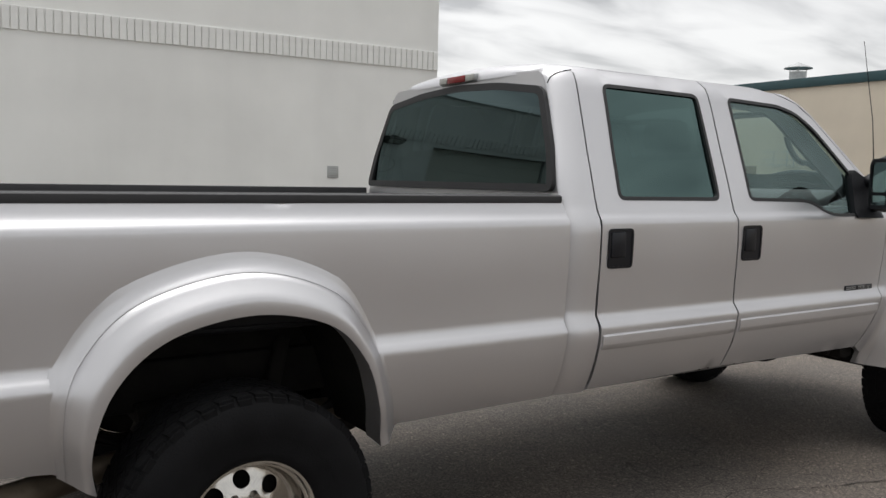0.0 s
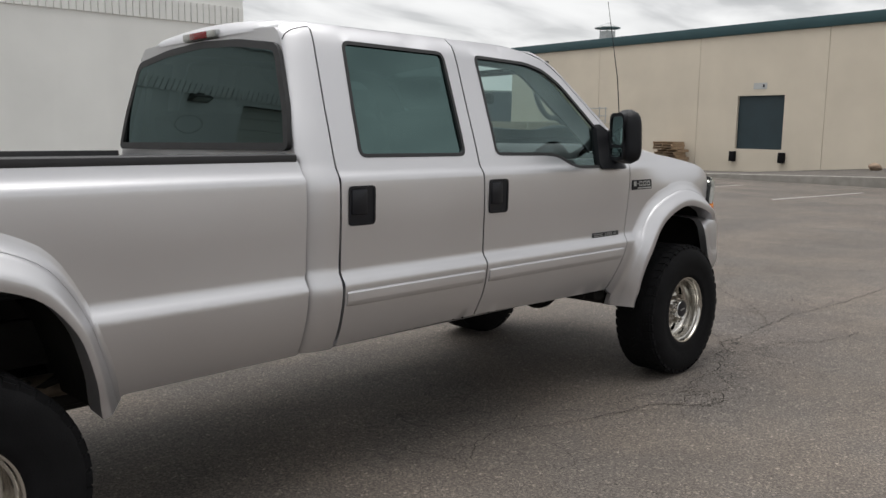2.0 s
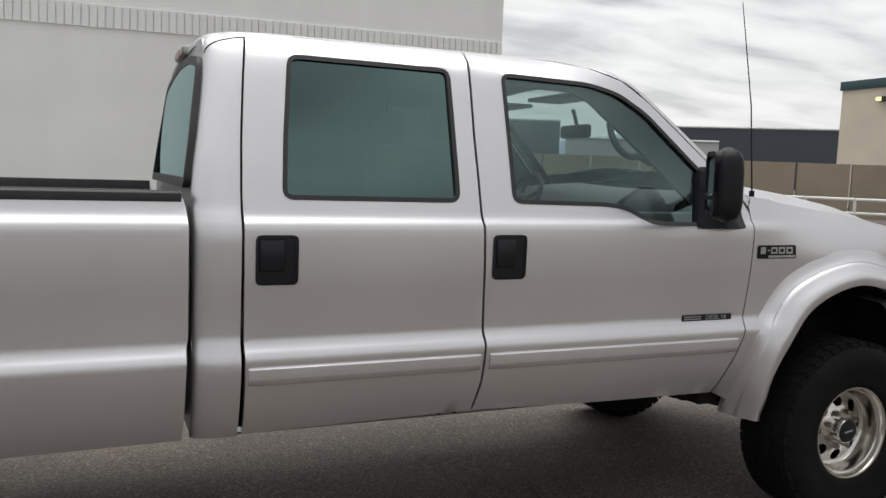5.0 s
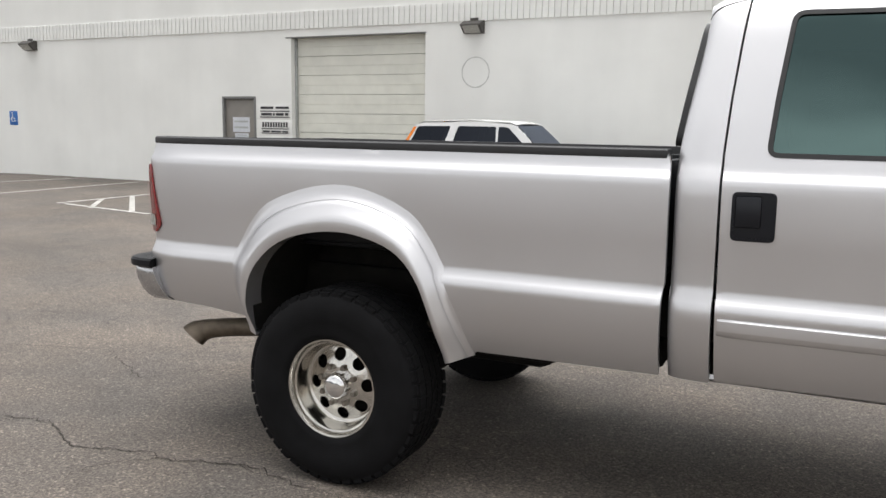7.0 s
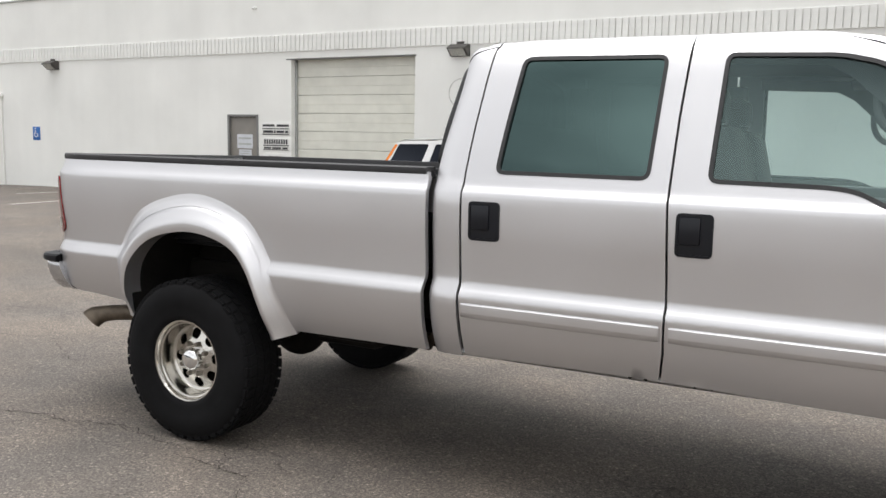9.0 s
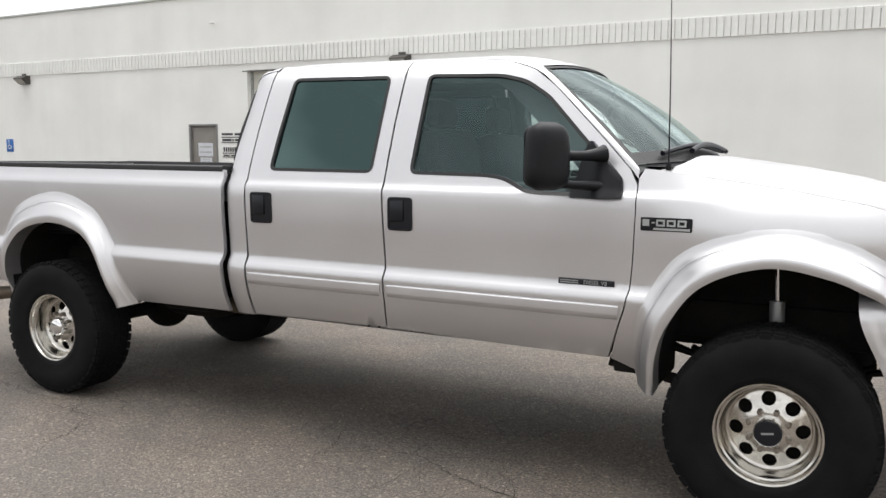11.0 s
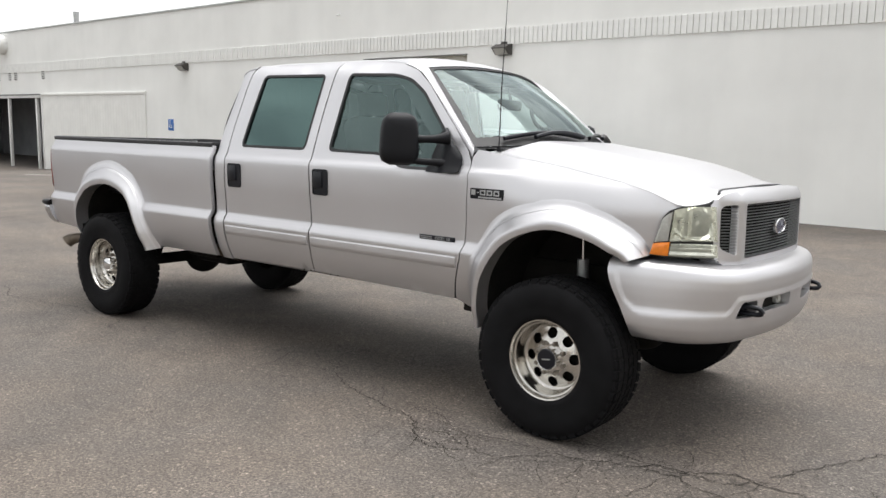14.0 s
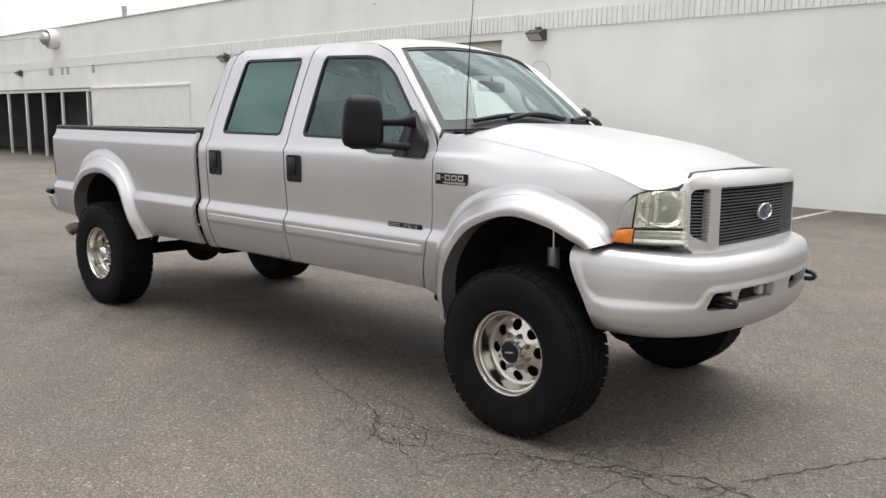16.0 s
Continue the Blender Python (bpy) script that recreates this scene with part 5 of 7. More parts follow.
def bumper(s, z_along, deep=0.0):
    """A point of the bumper skin: s along its plan, z_along down its section."""
    x, y = float(np.interp(s, ps, [p.x for p in pc])), float(np.interp(s, ps, [p.y for p in pc]))
    e = 0.03
    tx = np.interp(s + e, ps, [p.x for p in pc]) - np.interp(s - e, ps, [p.x for p in pc])
    ty = np.interp(s + e, ps, [p.y for p in pc]) - np.interp(s - e, ps, [p.y for p in pc])
    n = Vector((ty, -tx, 0)).normalized()
    z = float(np.interp(z_along, sec_l, [p[0] for p in SEC])); d = float(np.interp(z_along, sec_l, [p[1] for p in SEC])) - deep
    mid = 1 - min(abs(s / PL - 0.5) * 2, 1)
    z += -0.028 * smooth01(0.15, 0.5, mid) * smooth01(0.85, 1.0, z) + 0.012 * smooth01(0.3, 0.0, mid) * smooth01(0.8, 0.6, z)
    # the rear edge leans forward towards the bottom
    end = min(s, PL - s)
    x += max(0.0, 1 - end / 0.62) ** 1.4 * 0.13 * smooth01(1.0, 0.62, z)
    # the upper face sits back behind a raised border that follows the rear edge, the bottom and the slots
    off = abs(s - mid_at)
    foot = 0.770 + 0.080 * smooth01(0.745, 0.655, off)
    a, b, r = end - 0.040, z - foot, 0.085
    inside = r - math.hypot(max(r - a, 0), max(r - b, 0)) if a < r and b < r else min(a, b)
    d += 0.008 * (1 - smooth01(-0.004, 0.010, inside)) * smooth01(0.99, 0.95, z)
    return Vector((x + n.x * d, y + n.y * d, z))


def za(z):
    return float(np.interp(-z, [-p[0] for p in SEC], sec_l))


mid_s = PL / 2
holes = []
for sg in (-1, 1):
    for a, b, lo, hi in ((0.515, 0.645, 0.748, 0.832), (0.11, 0.45, 0.765, 0.836)):
        s0, s1 = mid_s + sg * a, mid_s + sg * b
        s0, s1 = min(s0, s1), max(s0, s1)
        slant = 0.04 if a > 0.5 else 0.015
        holes.append(rounded([(s0 + (slant if sg > 0 else 0) * 0, za(hi)), (s1, za(hi)), (s1 + (slant if sg > 0 else 0), za(lo)), (s0 - (slant if sg < 0 else 0), za(lo))], 0.02))
bm = bmesh.new()
sheet(bm, [(0, 0), (PL, 0), (PL, float(sec_l[-1])), (0, float(sec_l[-1]))], lambda a, b: bumper(a, b), lambda a, b: bumper(a, b, 0.05), holes, 0.015)
fbp = part("front_bumper", bm, M["paint"], truck, "silver painted front bumper", angle=55)
bm = bmesh.new()
loft(bm, [[bumper(s, b, 0.06) for b in (za(0.86), za(0.79), za(0.72))] for s in np.linspace(mid_s - 0.72, mid_s + 0.72, 30)])
part("bumper_backing", bm, M["under"], fbp, "black bumper recess")
for sg in (-1, 1):
    bm = bmesh.new()
    x0 = 5.30 - 0.03
    tube(bm, curve_pts([(x0 - 0.06, sg * 0.57, 0.80), (x0 + 0.03, sg * 0.565, 0.803), (x0 + 0.075, sg * 0.56, 0.795), (x0 + 0.085, sg * 0.555, 0.778), (x0 + 0.06, sg * 0.55, 0.764), (x0 - 0.05, sg * 0.55, 0.768)], 0.012), 0.013, 10)
    part("tow_hook", bm, M["gloss_black"], fbp, "black steel tow hook")
bm = bmesh.new()
lathe_rows = [[(5.315 + d, -0.16 + r * math.cos(a), 0.797 + r * 0.9 * math.sin(a)) for a in np.linspace(0, 2 * math.pi, 21)[:-1]] for r, d in ((0.034, -0.04), (0.034, 0.0), (0.028, 0.008), (0.002, 0.012))]
loft(bm, lathe_rows, closed=True)
part("fog_lamp", bm, M["lampglass"], fbp, "small round lamp behind the bumper slot")
bm = bmesh.new()
loft(bm, [[(5.12, y, 1.0), (5.30 - 0.2 * y * y, y, 0.985), (5.34 - 0.25 * y * y, y, 0.972)] for y in np.linspace(-0.66, 0.66, 24)])
part("bumper_filler", bm, M["plastic"], truck, "dark filler strip behind the bumper")

# mirrors: black folding tow mirrors
for s in (RIGHT, LEFT):
    c = Vector((3.425, s * 1.137, 1.585))
    turn = Matrix.Translation(c) @ Matrix.Rotation(-s * radians(62), 4, "Z")
    bm = bmesh.new()
    rows = []
    for k in range(15):
        w = -1 + 2 * k / 14
        sc = (1 - abs(w) ** 4.5) ** 0.45 if abs(w) < 1 else 0.0
        sc = max(sc, 0.05)
        half_l, half_t = 0.114 * (0.74 + 0.26 * sc) * (1 - 0.09 * w), 0.056 * sc
        rows.append([turn @ Vector((half_l * (abs(math.cos(a)) ** 0.55) * math.copysign(1, math.cos(a)) * (0.6 + 0.4 * sc), half_t * (abs(math.sin(a)) ** 0.7) * math.copysign(1, math.sin(a)), 0.15 * w)) for a in np.linspace(0, 2 * math.pi, 29)[:-1]])
    vv = loft(bm, rows, closed=True)
    bm.faces.new(vv[0]); bm.faces.new(vv[-1])
    mh = part("door_mirror", bm, M["plastic"], truck, "large black plastic tow mirror", angle=70)
    inn = -s
    bm = bmesh.new()
    o = rounded([(-0.068, -0.045), (0.068, -0.045), (0.066, 0.112), (-0.066, 0.112)], 0.03)
    sheet(bm, o, lambda u, v: turn @ Vector((u, inn * 0.0575, v)), lambda u, v: turn @ Vector((u, inn * 0.052, v)), (), 0.05)
    part("mirror_glass", bm, M["mirror"], mh, "mirror glass")
    bm = bmesh.new()
    o = rounded([(-0.064, -0.112), (0.064, -0.112), (0.066, -0.062), (-0.066, -0.062)], 0.018)
    sheet(bm, o, lambda u, v: turn @ Vector((u, inn * 0.0575, v)), lambda u, v: turn @ Vector((u, inn * 0.052, v)), (), 0.05)
    part("lower_mirror_glass", bm, M["mirror"], mh, "small lower mirror glass")
    bm = bmesh.new()
    rim = rounded([(-0.084, -0.132), (0.084, -0.132), (0.082, 0.132), (-0.082, 0.132)], 0.045)
    panes = (rounded([(-0.068, -0.045), (0.068, -0.045), (0.066, 0.112), (-0.066, 0.112)], 0.03), rounded([(-0.064, -0.112), (0.064, -0.112), (0.066, -0.062), (-0.066, -0.062)], 0.018))
    sheet(bm, rim, lambda u, v: turn @ Vector((u, inn * 0.063, v)), lambda u, v: turn @ Vector((u, inn * 0.035, v)), panes, 0.05)
    part("glass_frame", bm, M["plastic"], mh, "black rim round the mirror glasses")
    bm = bmesh.new()
    tube(bm, [(3.44, s * 1.10, 1.592), (3.48, s * 1.065, 1.589), (3.52, s * 1.03, 1.588), (3.56, s * 0.99, 1.590), (3.59, s * 0.955, 1.594), (3.62, s * 0.92, 1.600)], [0.027, 0.025, 0.022, 0.023, 0.030, 0.042], 12)
    tube(bm, [(3.45, s * 1.09, 1.466), (3.52, s * 1.03, 1.458), (3.58, s * 0.975, 1.455), (3.64, s * 0.93, 1.450)], [0.020, 0.019, 0.022, 0.030], 12)
    part("mirror_arm", bm, M["plastic"], mh, "twin black support arms")
    bm = bmesh.new()
    o = rounded([(3.465, 1.396), (3.714, 1.398), (3.708, 1.485), (3.60, 1.606), (3.540, 1.668), (3.515, 1.62), (3.49, 1.50)], 0.02)
    def sail(x, z, d):
        return (x, s * (prof(z) + d + 0.050 * math.exp(-((x - 3.62) / 0.07) ** 2)), z)
    sheet(bm, o, lambda x, z: sail(x, z, 0.012), lambda x, z: sail(x, z, -0.03), (), 0.025)
    part("mirror_base", bm, M["plastic"], mh, "black triangular mirror base", angle=60)

# ---- truck: wheels ----
tyre_prof = [(0.219, 0.0), (0.226, -0.012), (0.250, -0.020), (0.268, -0.018), (0.300, -0.028), (0.345, -0.032), (0.385, -0.024), (0.410, -0.008), (0.428, 0.018), (0.4305, 0.04), (0.4305, 0.226), (0.428, 0.243), (0.405, 0.266), (0.345, 0.288), (0.27, 0.280), (0.219, 0.258)]


def tyre_bm(c, s):
    bm = bmesh.new()
    lathe(bm, [(r, -y) for r, y in tyre_prof], 72, c, s)
    return bm


def lug(bm, c, s, r0, r1, y0, y1, a0, a1, skew):
    """One tread block on the tyre."""
    pts = []
    for r in (r0, r1):
        for y, sk in ((y0, -skew), (y1, skew)):
            for a in (a0, a1):
                pts.append(bm.verts.new((c[0] + r * math.cos(a + sk), c[1] - s * y, c[2] + r * math.sin(a + sk))))
    for f in ((0, 1, 3, 2), (4, 6, 7, 5), (0, 4, 5, 1), (2, 3, 7, 6), (0, 2, 6, 4), (1, 5, 7, 3)):
        bm.faces.new([pts[k] for k in f])


def wheel(x, s, front):
    c = (x, s * 1.012, TYRE_R)
    ty = part("tyre", tyre_bm(c, s), M["rubber"], truck, "black all-terrain tyre", angle=60)
    bm = bmesh.new()
    rng = random.Random(7)
    n = 46
    for k in range(n):
        a = 2 * math.pi * k / n
        for j, (y0, y1) in enumerate(((0.006, 0.053), (0.064, 0.108), (0.119, 0.161), (0.172, 0.214), (0.225, 0.257))):
            off = (j % 2) * math.pi / n
            wd = 2 * math.pi / n * (0.42 if j in (1, 3) else 0.40)
            lug(bm, c, s, 0.420, 0.4360, y0, y1, a + off - wd, a + off + wd, (0.010, -0.03, 0.03, -0.03, -0.010)[j])
        if k % 2 == 0:
            lug(bm, c, s, 0.398, 0.4255, -0.010, 0.012, a - 0.050, a + 0.050, 0.0)
        else:
            lug(bm, c, s, 0.404, 0.4260, -0.007, 0.012, a - 0.05, a + 0.05, 0.0)
    tr = part("tread", bm, M["rubber"], ty, smooth=False)
    tagged(tr, kind="stuff")
    bm = bmesh.new()
    lathe(bm, [(0.222, -0.010), (0.2235, 0.001), (0.219, 0.006), (0.211, 0.004), (0.206, -0.006), (0.2035, -0.020), (0.196, -0.024), (0.1935, -0.034), (0.192, -0.060), (0.186, -0.092), (0.176, -0.102), (0.165, -0.104)], 72, c, s)
    lathe(bm, [(0.165, -0.150), (0.192, -0.150), (0.196, -0.29)], 48, c, s)
    rim = part("rim", bm, M["alloy"], truck, "polished deep-dish alloy rim", angle=40)
    # disc with eight round holes
    bm = bmesh.new()
    circ = lambda cx, cz, r, m: [(cx + r * math.cos(2 * math.pi * i / m), cz + r * math.sin(2 * math.pi * i / m)) for i in range(m)]
    hs = [circ(0.134 * math.cos(math.pi / 4 * k + 0.06), 0.134 * math.sin(math.pi / 4 * k + 0.06), 0.0295, 18) for k in range(8)]
    def dish(u, v):
        r = math.hypot(u, v)
        return -0.098 + 0.018 * smooth01(0.165, 0.11, r) + 0.012 * smooth01(0.105, 0.095, r)
    sheet(bm, circ(0, 0, 0.167, 64), lambda u, v: (c[0] + u, c[1] + s * dish(u, v), c[2] + v), lambda u, v: (c[0] + u, c[1] + s * (dish(u, v) - 0.022), c[2] + v), hs, 0.02)
    part("wheel_disc", bm, M["alloy"], rim, "polished disc with eight round holes", angle=45)
    bm = bmesh.new()
    lathe(bm, [(0.19, -0.155), (0.10, -0.155), (0.001, -0.15)], 32, c, s)
    part("brake_backing", bm, M["under"], rim, "dark brake parts")
    for k in range(8):
        a = math.pi / 4 * k + 0.06 + math.pi / 8
        cc = (c[0] + 0.086 * math.cos(a), c[1], c[2] + 0.086 * math.sin(a))
        bm = bmesh.new()
        lathe(bm, [(0.014, -0.078), (0.014, -0.056), (0.012, -0.042), (0.006, -0.042), (0.0005, -0.041)], 6, cc, s)
        part("lug_nut", bm, M["nut"], rim, angle=25)
    bm = bmesh.new()
    if front:
        lathe(bm, [(0.060, -0.085), (0.060, -0.040), (0.0585, -0.022), (0.057, -0.020), (0.0555, -0.021)], 36, c, s)
        cap = part("hub_cap", bm, M["chrome"], rim, "chrome hub ring with black centre")
        bm = bmesh.new()
        lathe(bm, [(0.0555, -0.021), (0.052, -0.017), (0.04, -0.016), (0.0005, -0.015)], 36, c, s)
        part("cap_centre", bm, M["gloss_black"], cap, "black cap centre")
        bm = bmesh.new()
        m = Matrix.Translation((c[0], c[1] - s * 0.0150, c[2])) @ Matrix.Rotation(-0.15, 4, "Y")
        box(bm, (-0.025, -0.001, -0.004), (0.025, 0.001, 0.004), 0, m)
        part("cap_bar", bm, M["galv"], cap, "small pale bar")
    else:
        lathe(bm, [(0.060, -0.085), (0.060, -0.052), (0.057, -0.030), (0.048, -0.018), (0.030, -0.011), (0.0005, -0.009)], 36, c, s)
        part("hub_cap", bm, M["chrome"], rim, "domed chrome hub cap")


for s in (RIGHT, LEFT):
    wheel(AXLE_F, s, True)
    wheel(AXLE_R, s, False)

# ---- truck: wheel housings and chassis ----
for s in (RIGHT, LEFT):
    for a, nm in ((ARCH_R_IN, 0), (ARCH_F_IN, 1)):
        pts = line2(a, 26)
        lift = [(x, z + 0.02) for x, z in pts]
        if nm:
            lift = lift + [(4.84, 0.95), (4.86, 0.80), (4.86, 0.70)]
        bm = bmesh.new()
        loft(bm, [[(x, s * min(y, 0.86 if x > 4.78 else 1), z) for y in (0.935, 0.90, 0.70, 0.45)] for x, z in lift])
        loft(bm, [[(x, s * 0.45, z), (x, s * 0.45, max(0.72, z - 0.30))] for x, z in lift])
        part("wheel_housing", bm, M["under"], truck, "black wheel housing")
    bm = boxes(((-1.05, s * 0.46 - 0.04, 0.72), (5.10, s * 0.46 + 0.04, 0.90)), bevel=0.01)
    part("frame_rail", bm, M["under"], truck)
    # leaf springs and rear shock
    for x in (AXLE_R, AXLE_F):
        bm = bmesh.new()
        for j in range(4):
            L = 0.66 - 0.13 * j
            loft(bm, [[(x + t * L, s * (0.52 + d), 0.60 - 0.014 * j + 0.10 * abs(t) ** 2 + h) for d, h in ((-0.035, 0.006), (0.035, 0.006), (0.035, -0.006), (-0.035, -0.006))] for t in np.linspace(-1, 1, 12)], closed=True)
        part("leaf_spring", bm, M["under"], truck)
    bm = bmesh.new()
    tube(bm, [(4.37, s * 0.60, 0.62), (4.36, s * 0.60, 0.94)], 0.034, 14)
    sh = part("shock_absorber", bm, M["galv"], truck, "grey shock absorber body")
    bm = bmesh.new()
    tube(bm, [(4.36, s * 0.60, 0.94), (4.35, s * 0.60, 1.14)], 0.010, 8)
    part("shock_rod", bm, M["chrome"], sh, "chrome shock rod")
    bm = bmesh.new()
    tube(bm, [(0.16, s * 0.60, 0.50), (0.30, s * 0.52, 0.95)], 0.03, 12)
    part("shock_absorber", bm, M["under"], truck)
for x in (AXLE_R, AXLE_F):
    bm = bmesh.new()
    tube(bm, [(x, -0.80, TYRE_R), (x, 0.80, TYRE_R)], 0.05, 14)
    bmesh.ops.create_uvsphere(bm, u_segments=18, v_segments=12, radius=0.17, matrix=Matrix.Translation((x, 0.0 if x == AXLE_R else 0.25, TYRE_R)))
    part("axle", bm, M["under"], truck)
bm = boxes(((1.6, -0.34, 0.58), (3.4, 0.34, 0.86)), ((2.6, -0.16, 0.52), (3.3, 0.16, 0.70)), ((1.50, -0.84, 0.655), (3.66, 0.84, 0.70)), ((3.4, -0.42, 0.66), (4.6, 0.42, 1.10)), bevel=0.02)
part("underbody", bm, M["under"], truck, "black underbody and gearbox")
bm = bmesh.new()
tube(bm, [(0.1, 0, 0.47), (1.7, 0.02, 0.66)], 0.045, 12)
part("propeller_shaft", bm, M["under"], truck)
part("spring_hanger", boxes(((0.45, -0.50, 0.53), (0.86, -0.32, 0.66)), bevel=0.03), M["under"], truck)
# tank enlarged to block light reaching the ground under the truck
part("fuel_tank", boxes(((0.62, 0.20, 0.47), (1.5, 0.68, 0.78)), bevel=0.05), M["under"], truck)
bm = bmesh.new()
tube(bm, curve_pts([(3.62, -0.70, 0.60), (3.80, -0.66, 0.56), (3.95, -0.62, 0.52), (4.30, -0.56, 0.47)], 0.05), 0.028, 10)
box(bm, (3.66, -0.78, 0.565), (3.78, -0.60, 0.64), 0.01)
part("traction_bar", bm, M["under"], truck)
bm = bmesh.new()
tube(bm, curve_pts([(1.2, -0.50, 0.60), (0.3, -0.52, 0.64), (-0.35, -0.66, 0.60), (-0.62, -0.74, 0.585), (-0.78, -0.79, 0.573), (-0.86, -0.825, 0.555), (-0.905, -0.86, 0.530)], 0.03), 0.046, 18, cap=False)
for v in bm.verts:
    if v.co.x < -0.80:      # the tip is cut level, so that its upper side reaches out as a beak
        v.co.x -= 0.9 * (v.co.z - 0.535) * smooth01(-0.80, -0.90, v.co.x)
part("exhaust_pipe", bm, M["rust"], truck, "brown heat-stained exhaust pipe", angle=60)

# transmission, exhaust box and brackets hanging between the frame rails
bm = boxes(((0.72, -0.40, 0.55), (1.25, -0.10, 0.68)), ((1.40, -0.20, 0.52), (1.85, 0.15, 0.70)), ((1.50, -0.60, 0.60), (1.58, 0.60, 0.65)), bevel=0.03)
tube(bm, curve_pts([(0.70, -0.31, 0.58), (0.40, -0.42, 0.62), (0.10, -0.50, 0.74), (-0.25, -0.52, 0.72)], 0.06), 0.04, 10)
tube(bm, [(1.45, -0.05, 0.56), (0.05, 0.0, 0.46)], 0.045, 10)
tube(bm, [(1.85, -0.12, 0.55), (2.7, -0.2, 0.60), (3.6, -0.3, 0.62)], 0.05, 10)
box(bm, (0.28, -0.32, 0.44), (0.78, 0.05, 0.66), 0.07)
box(bm, (0.74, -0.30, 0.51), (1.30, 0.0, 0.66), 0.05)
# extra far-side block, added low to deepen the shade under the truck
box(bm, (1.70, 0.20, 0.47), (3.30, 0.62, 0.67), 0.06)
part("drivetrain", bm, M["under"], truck, "dirty dark drivetrain with an added shade block under the cab")

# ---- truck: interior ----
def seat(x, y, w, tall):
    bm = bmesh.new()
    box(bm, (x - 0.26, y - w / 2, 1.02), (x + 0.26, y + w / 2, 1.22), 0.06)
    box(bm, (-0.09, -w / 2, 0), (0.09, w / 2, 0.62), 0.06, Matrix.Translation((x - 0.27, y, 1.12)) @ Matrix.Rotation(-0.22, 4, "Y"))
    so = part("seat", bm, M["cloth"], truck, "grey cloth seat")
    if tall:
        bm = bmesh.new()
        box(bm, (x - 0.47, y - 0.13, 1.74), (x - 0.37, y + 0.13, 1.90), 0.04)
        part("headrest", bm, M["cloth"], so)


for y in (-0.40, 0.40):
    seat(2.95, y, 0.52, True)
seat(1.98, 0.0, 1.40, False)
bm = bmesh.new()
rows = []
for y in np.linspace(-0.78, 0.78, 20):
    hump = 0.02 * math.exp(-((y - 0.38) / 0.2) ** 2)
    rows.append([(3.90, y, 1.545), (3.70, y, 1.545 + hump), (3.55, y, 1.535 + hump), (3.47, y, 1.49 + hump), (3.44, y, 1.40), (3.46, y, 1.25), (3.55, y, 1.05)])
loft(bm, rows)
part("dashboard", bm, M["trim"], truck, "grey dashboard", angle=60)
bm = bmesh.new()
wc = Vector((3.30, 0.38, 1.44))
tilt = Matrix.Translation(wc) @ Matrix.Rotation(-1.05, 4, "Y")
ring = [tilt @ Vector((0.19 * math.cos(a), 0.19 * math.sin(a), 0)) for a in np.linspace(0, 2 * math.pi, 33)]
tube(bm, ring, 0.014, 8, cap=False)
for a in (0.3, 2.0, 3.5, 5.2):
    tube(bm, [wc, tilt @ Vector((0.19 * math.cos(a), 0.19 * math.sin(a), 0))], 0.012, 6)
bmesh.ops.create_uvsphere(bm, u_segments=14, v_segments=8, radius=0.065, matrix=tilt @ Matrix.Diagonal((1, 1, 0.5, 1)))
tube(bm, [wc, wc + Vector((0.22, 0, -0.10))], 0.035, 8)
part("steering_wheel", bm, M["plastic"], truck, "black steering wheel")
bm = bmesh.new()
box(bm, (3.40, -0.13, 1.80), (3.44, 0.13, 1.87), 0.015)
tube(bm, [(3.43, 0, 1.86), (3.40, 0, 1.95)], 0.01, 6)
part("cabin_mirror", bm, M["plastic"], truck, "black cabin mirror")
for s in (RIGHT, LEFT):
    # lining over the door opening and down the windscreen pillar, with its grab handle
    bm = bmesh.new()
    o = [(2.60, 2.02), (2.60, 1.968), (2.98, 1.955), (3.06, 1.915), (3.17, 1.815), (3.30, 1.695), (3.42, 1.585), (3.51, 1.49), (3.72, 1.48), (3.60, 1.60), (3.31, 1.895), (3.18, 1.975), (3.04, 2.01)]
    sheet(bm, o, lambda x, z: (x, s * (prof(z) - 0.060), z), lambda x, z: (x, s * (prof(z) - 0.080), z), (), 0.05)
    lining = part("pillar_lining", bm, M["trim"], truck, "dark grey pillar lining")
    bm = bmesh.new()
    tube(bm, curve_pts([(x, s * (prof(z) - 0.085), z) for x, z in ((3.16, 1.835), (3.165, 1.775), (3.19, 1.725), (3.235, 1.695), (3.29, 1.695), (3.345, 1.665))], 0.015), 0.015, 10)
    part("grab_handle", bm, M["trim"], lining, "moulded grab handle")
bm = boxes(((1.50, -0.80, 0.96), (3.70, 0.80, 1.02)), ((2.95, -0.12, 1.02), (3.5, 0.12, 1.18)), bevel=0.01)
part("cabin_floor", bm, M["trim"], truck, "dark grey cabin floor")
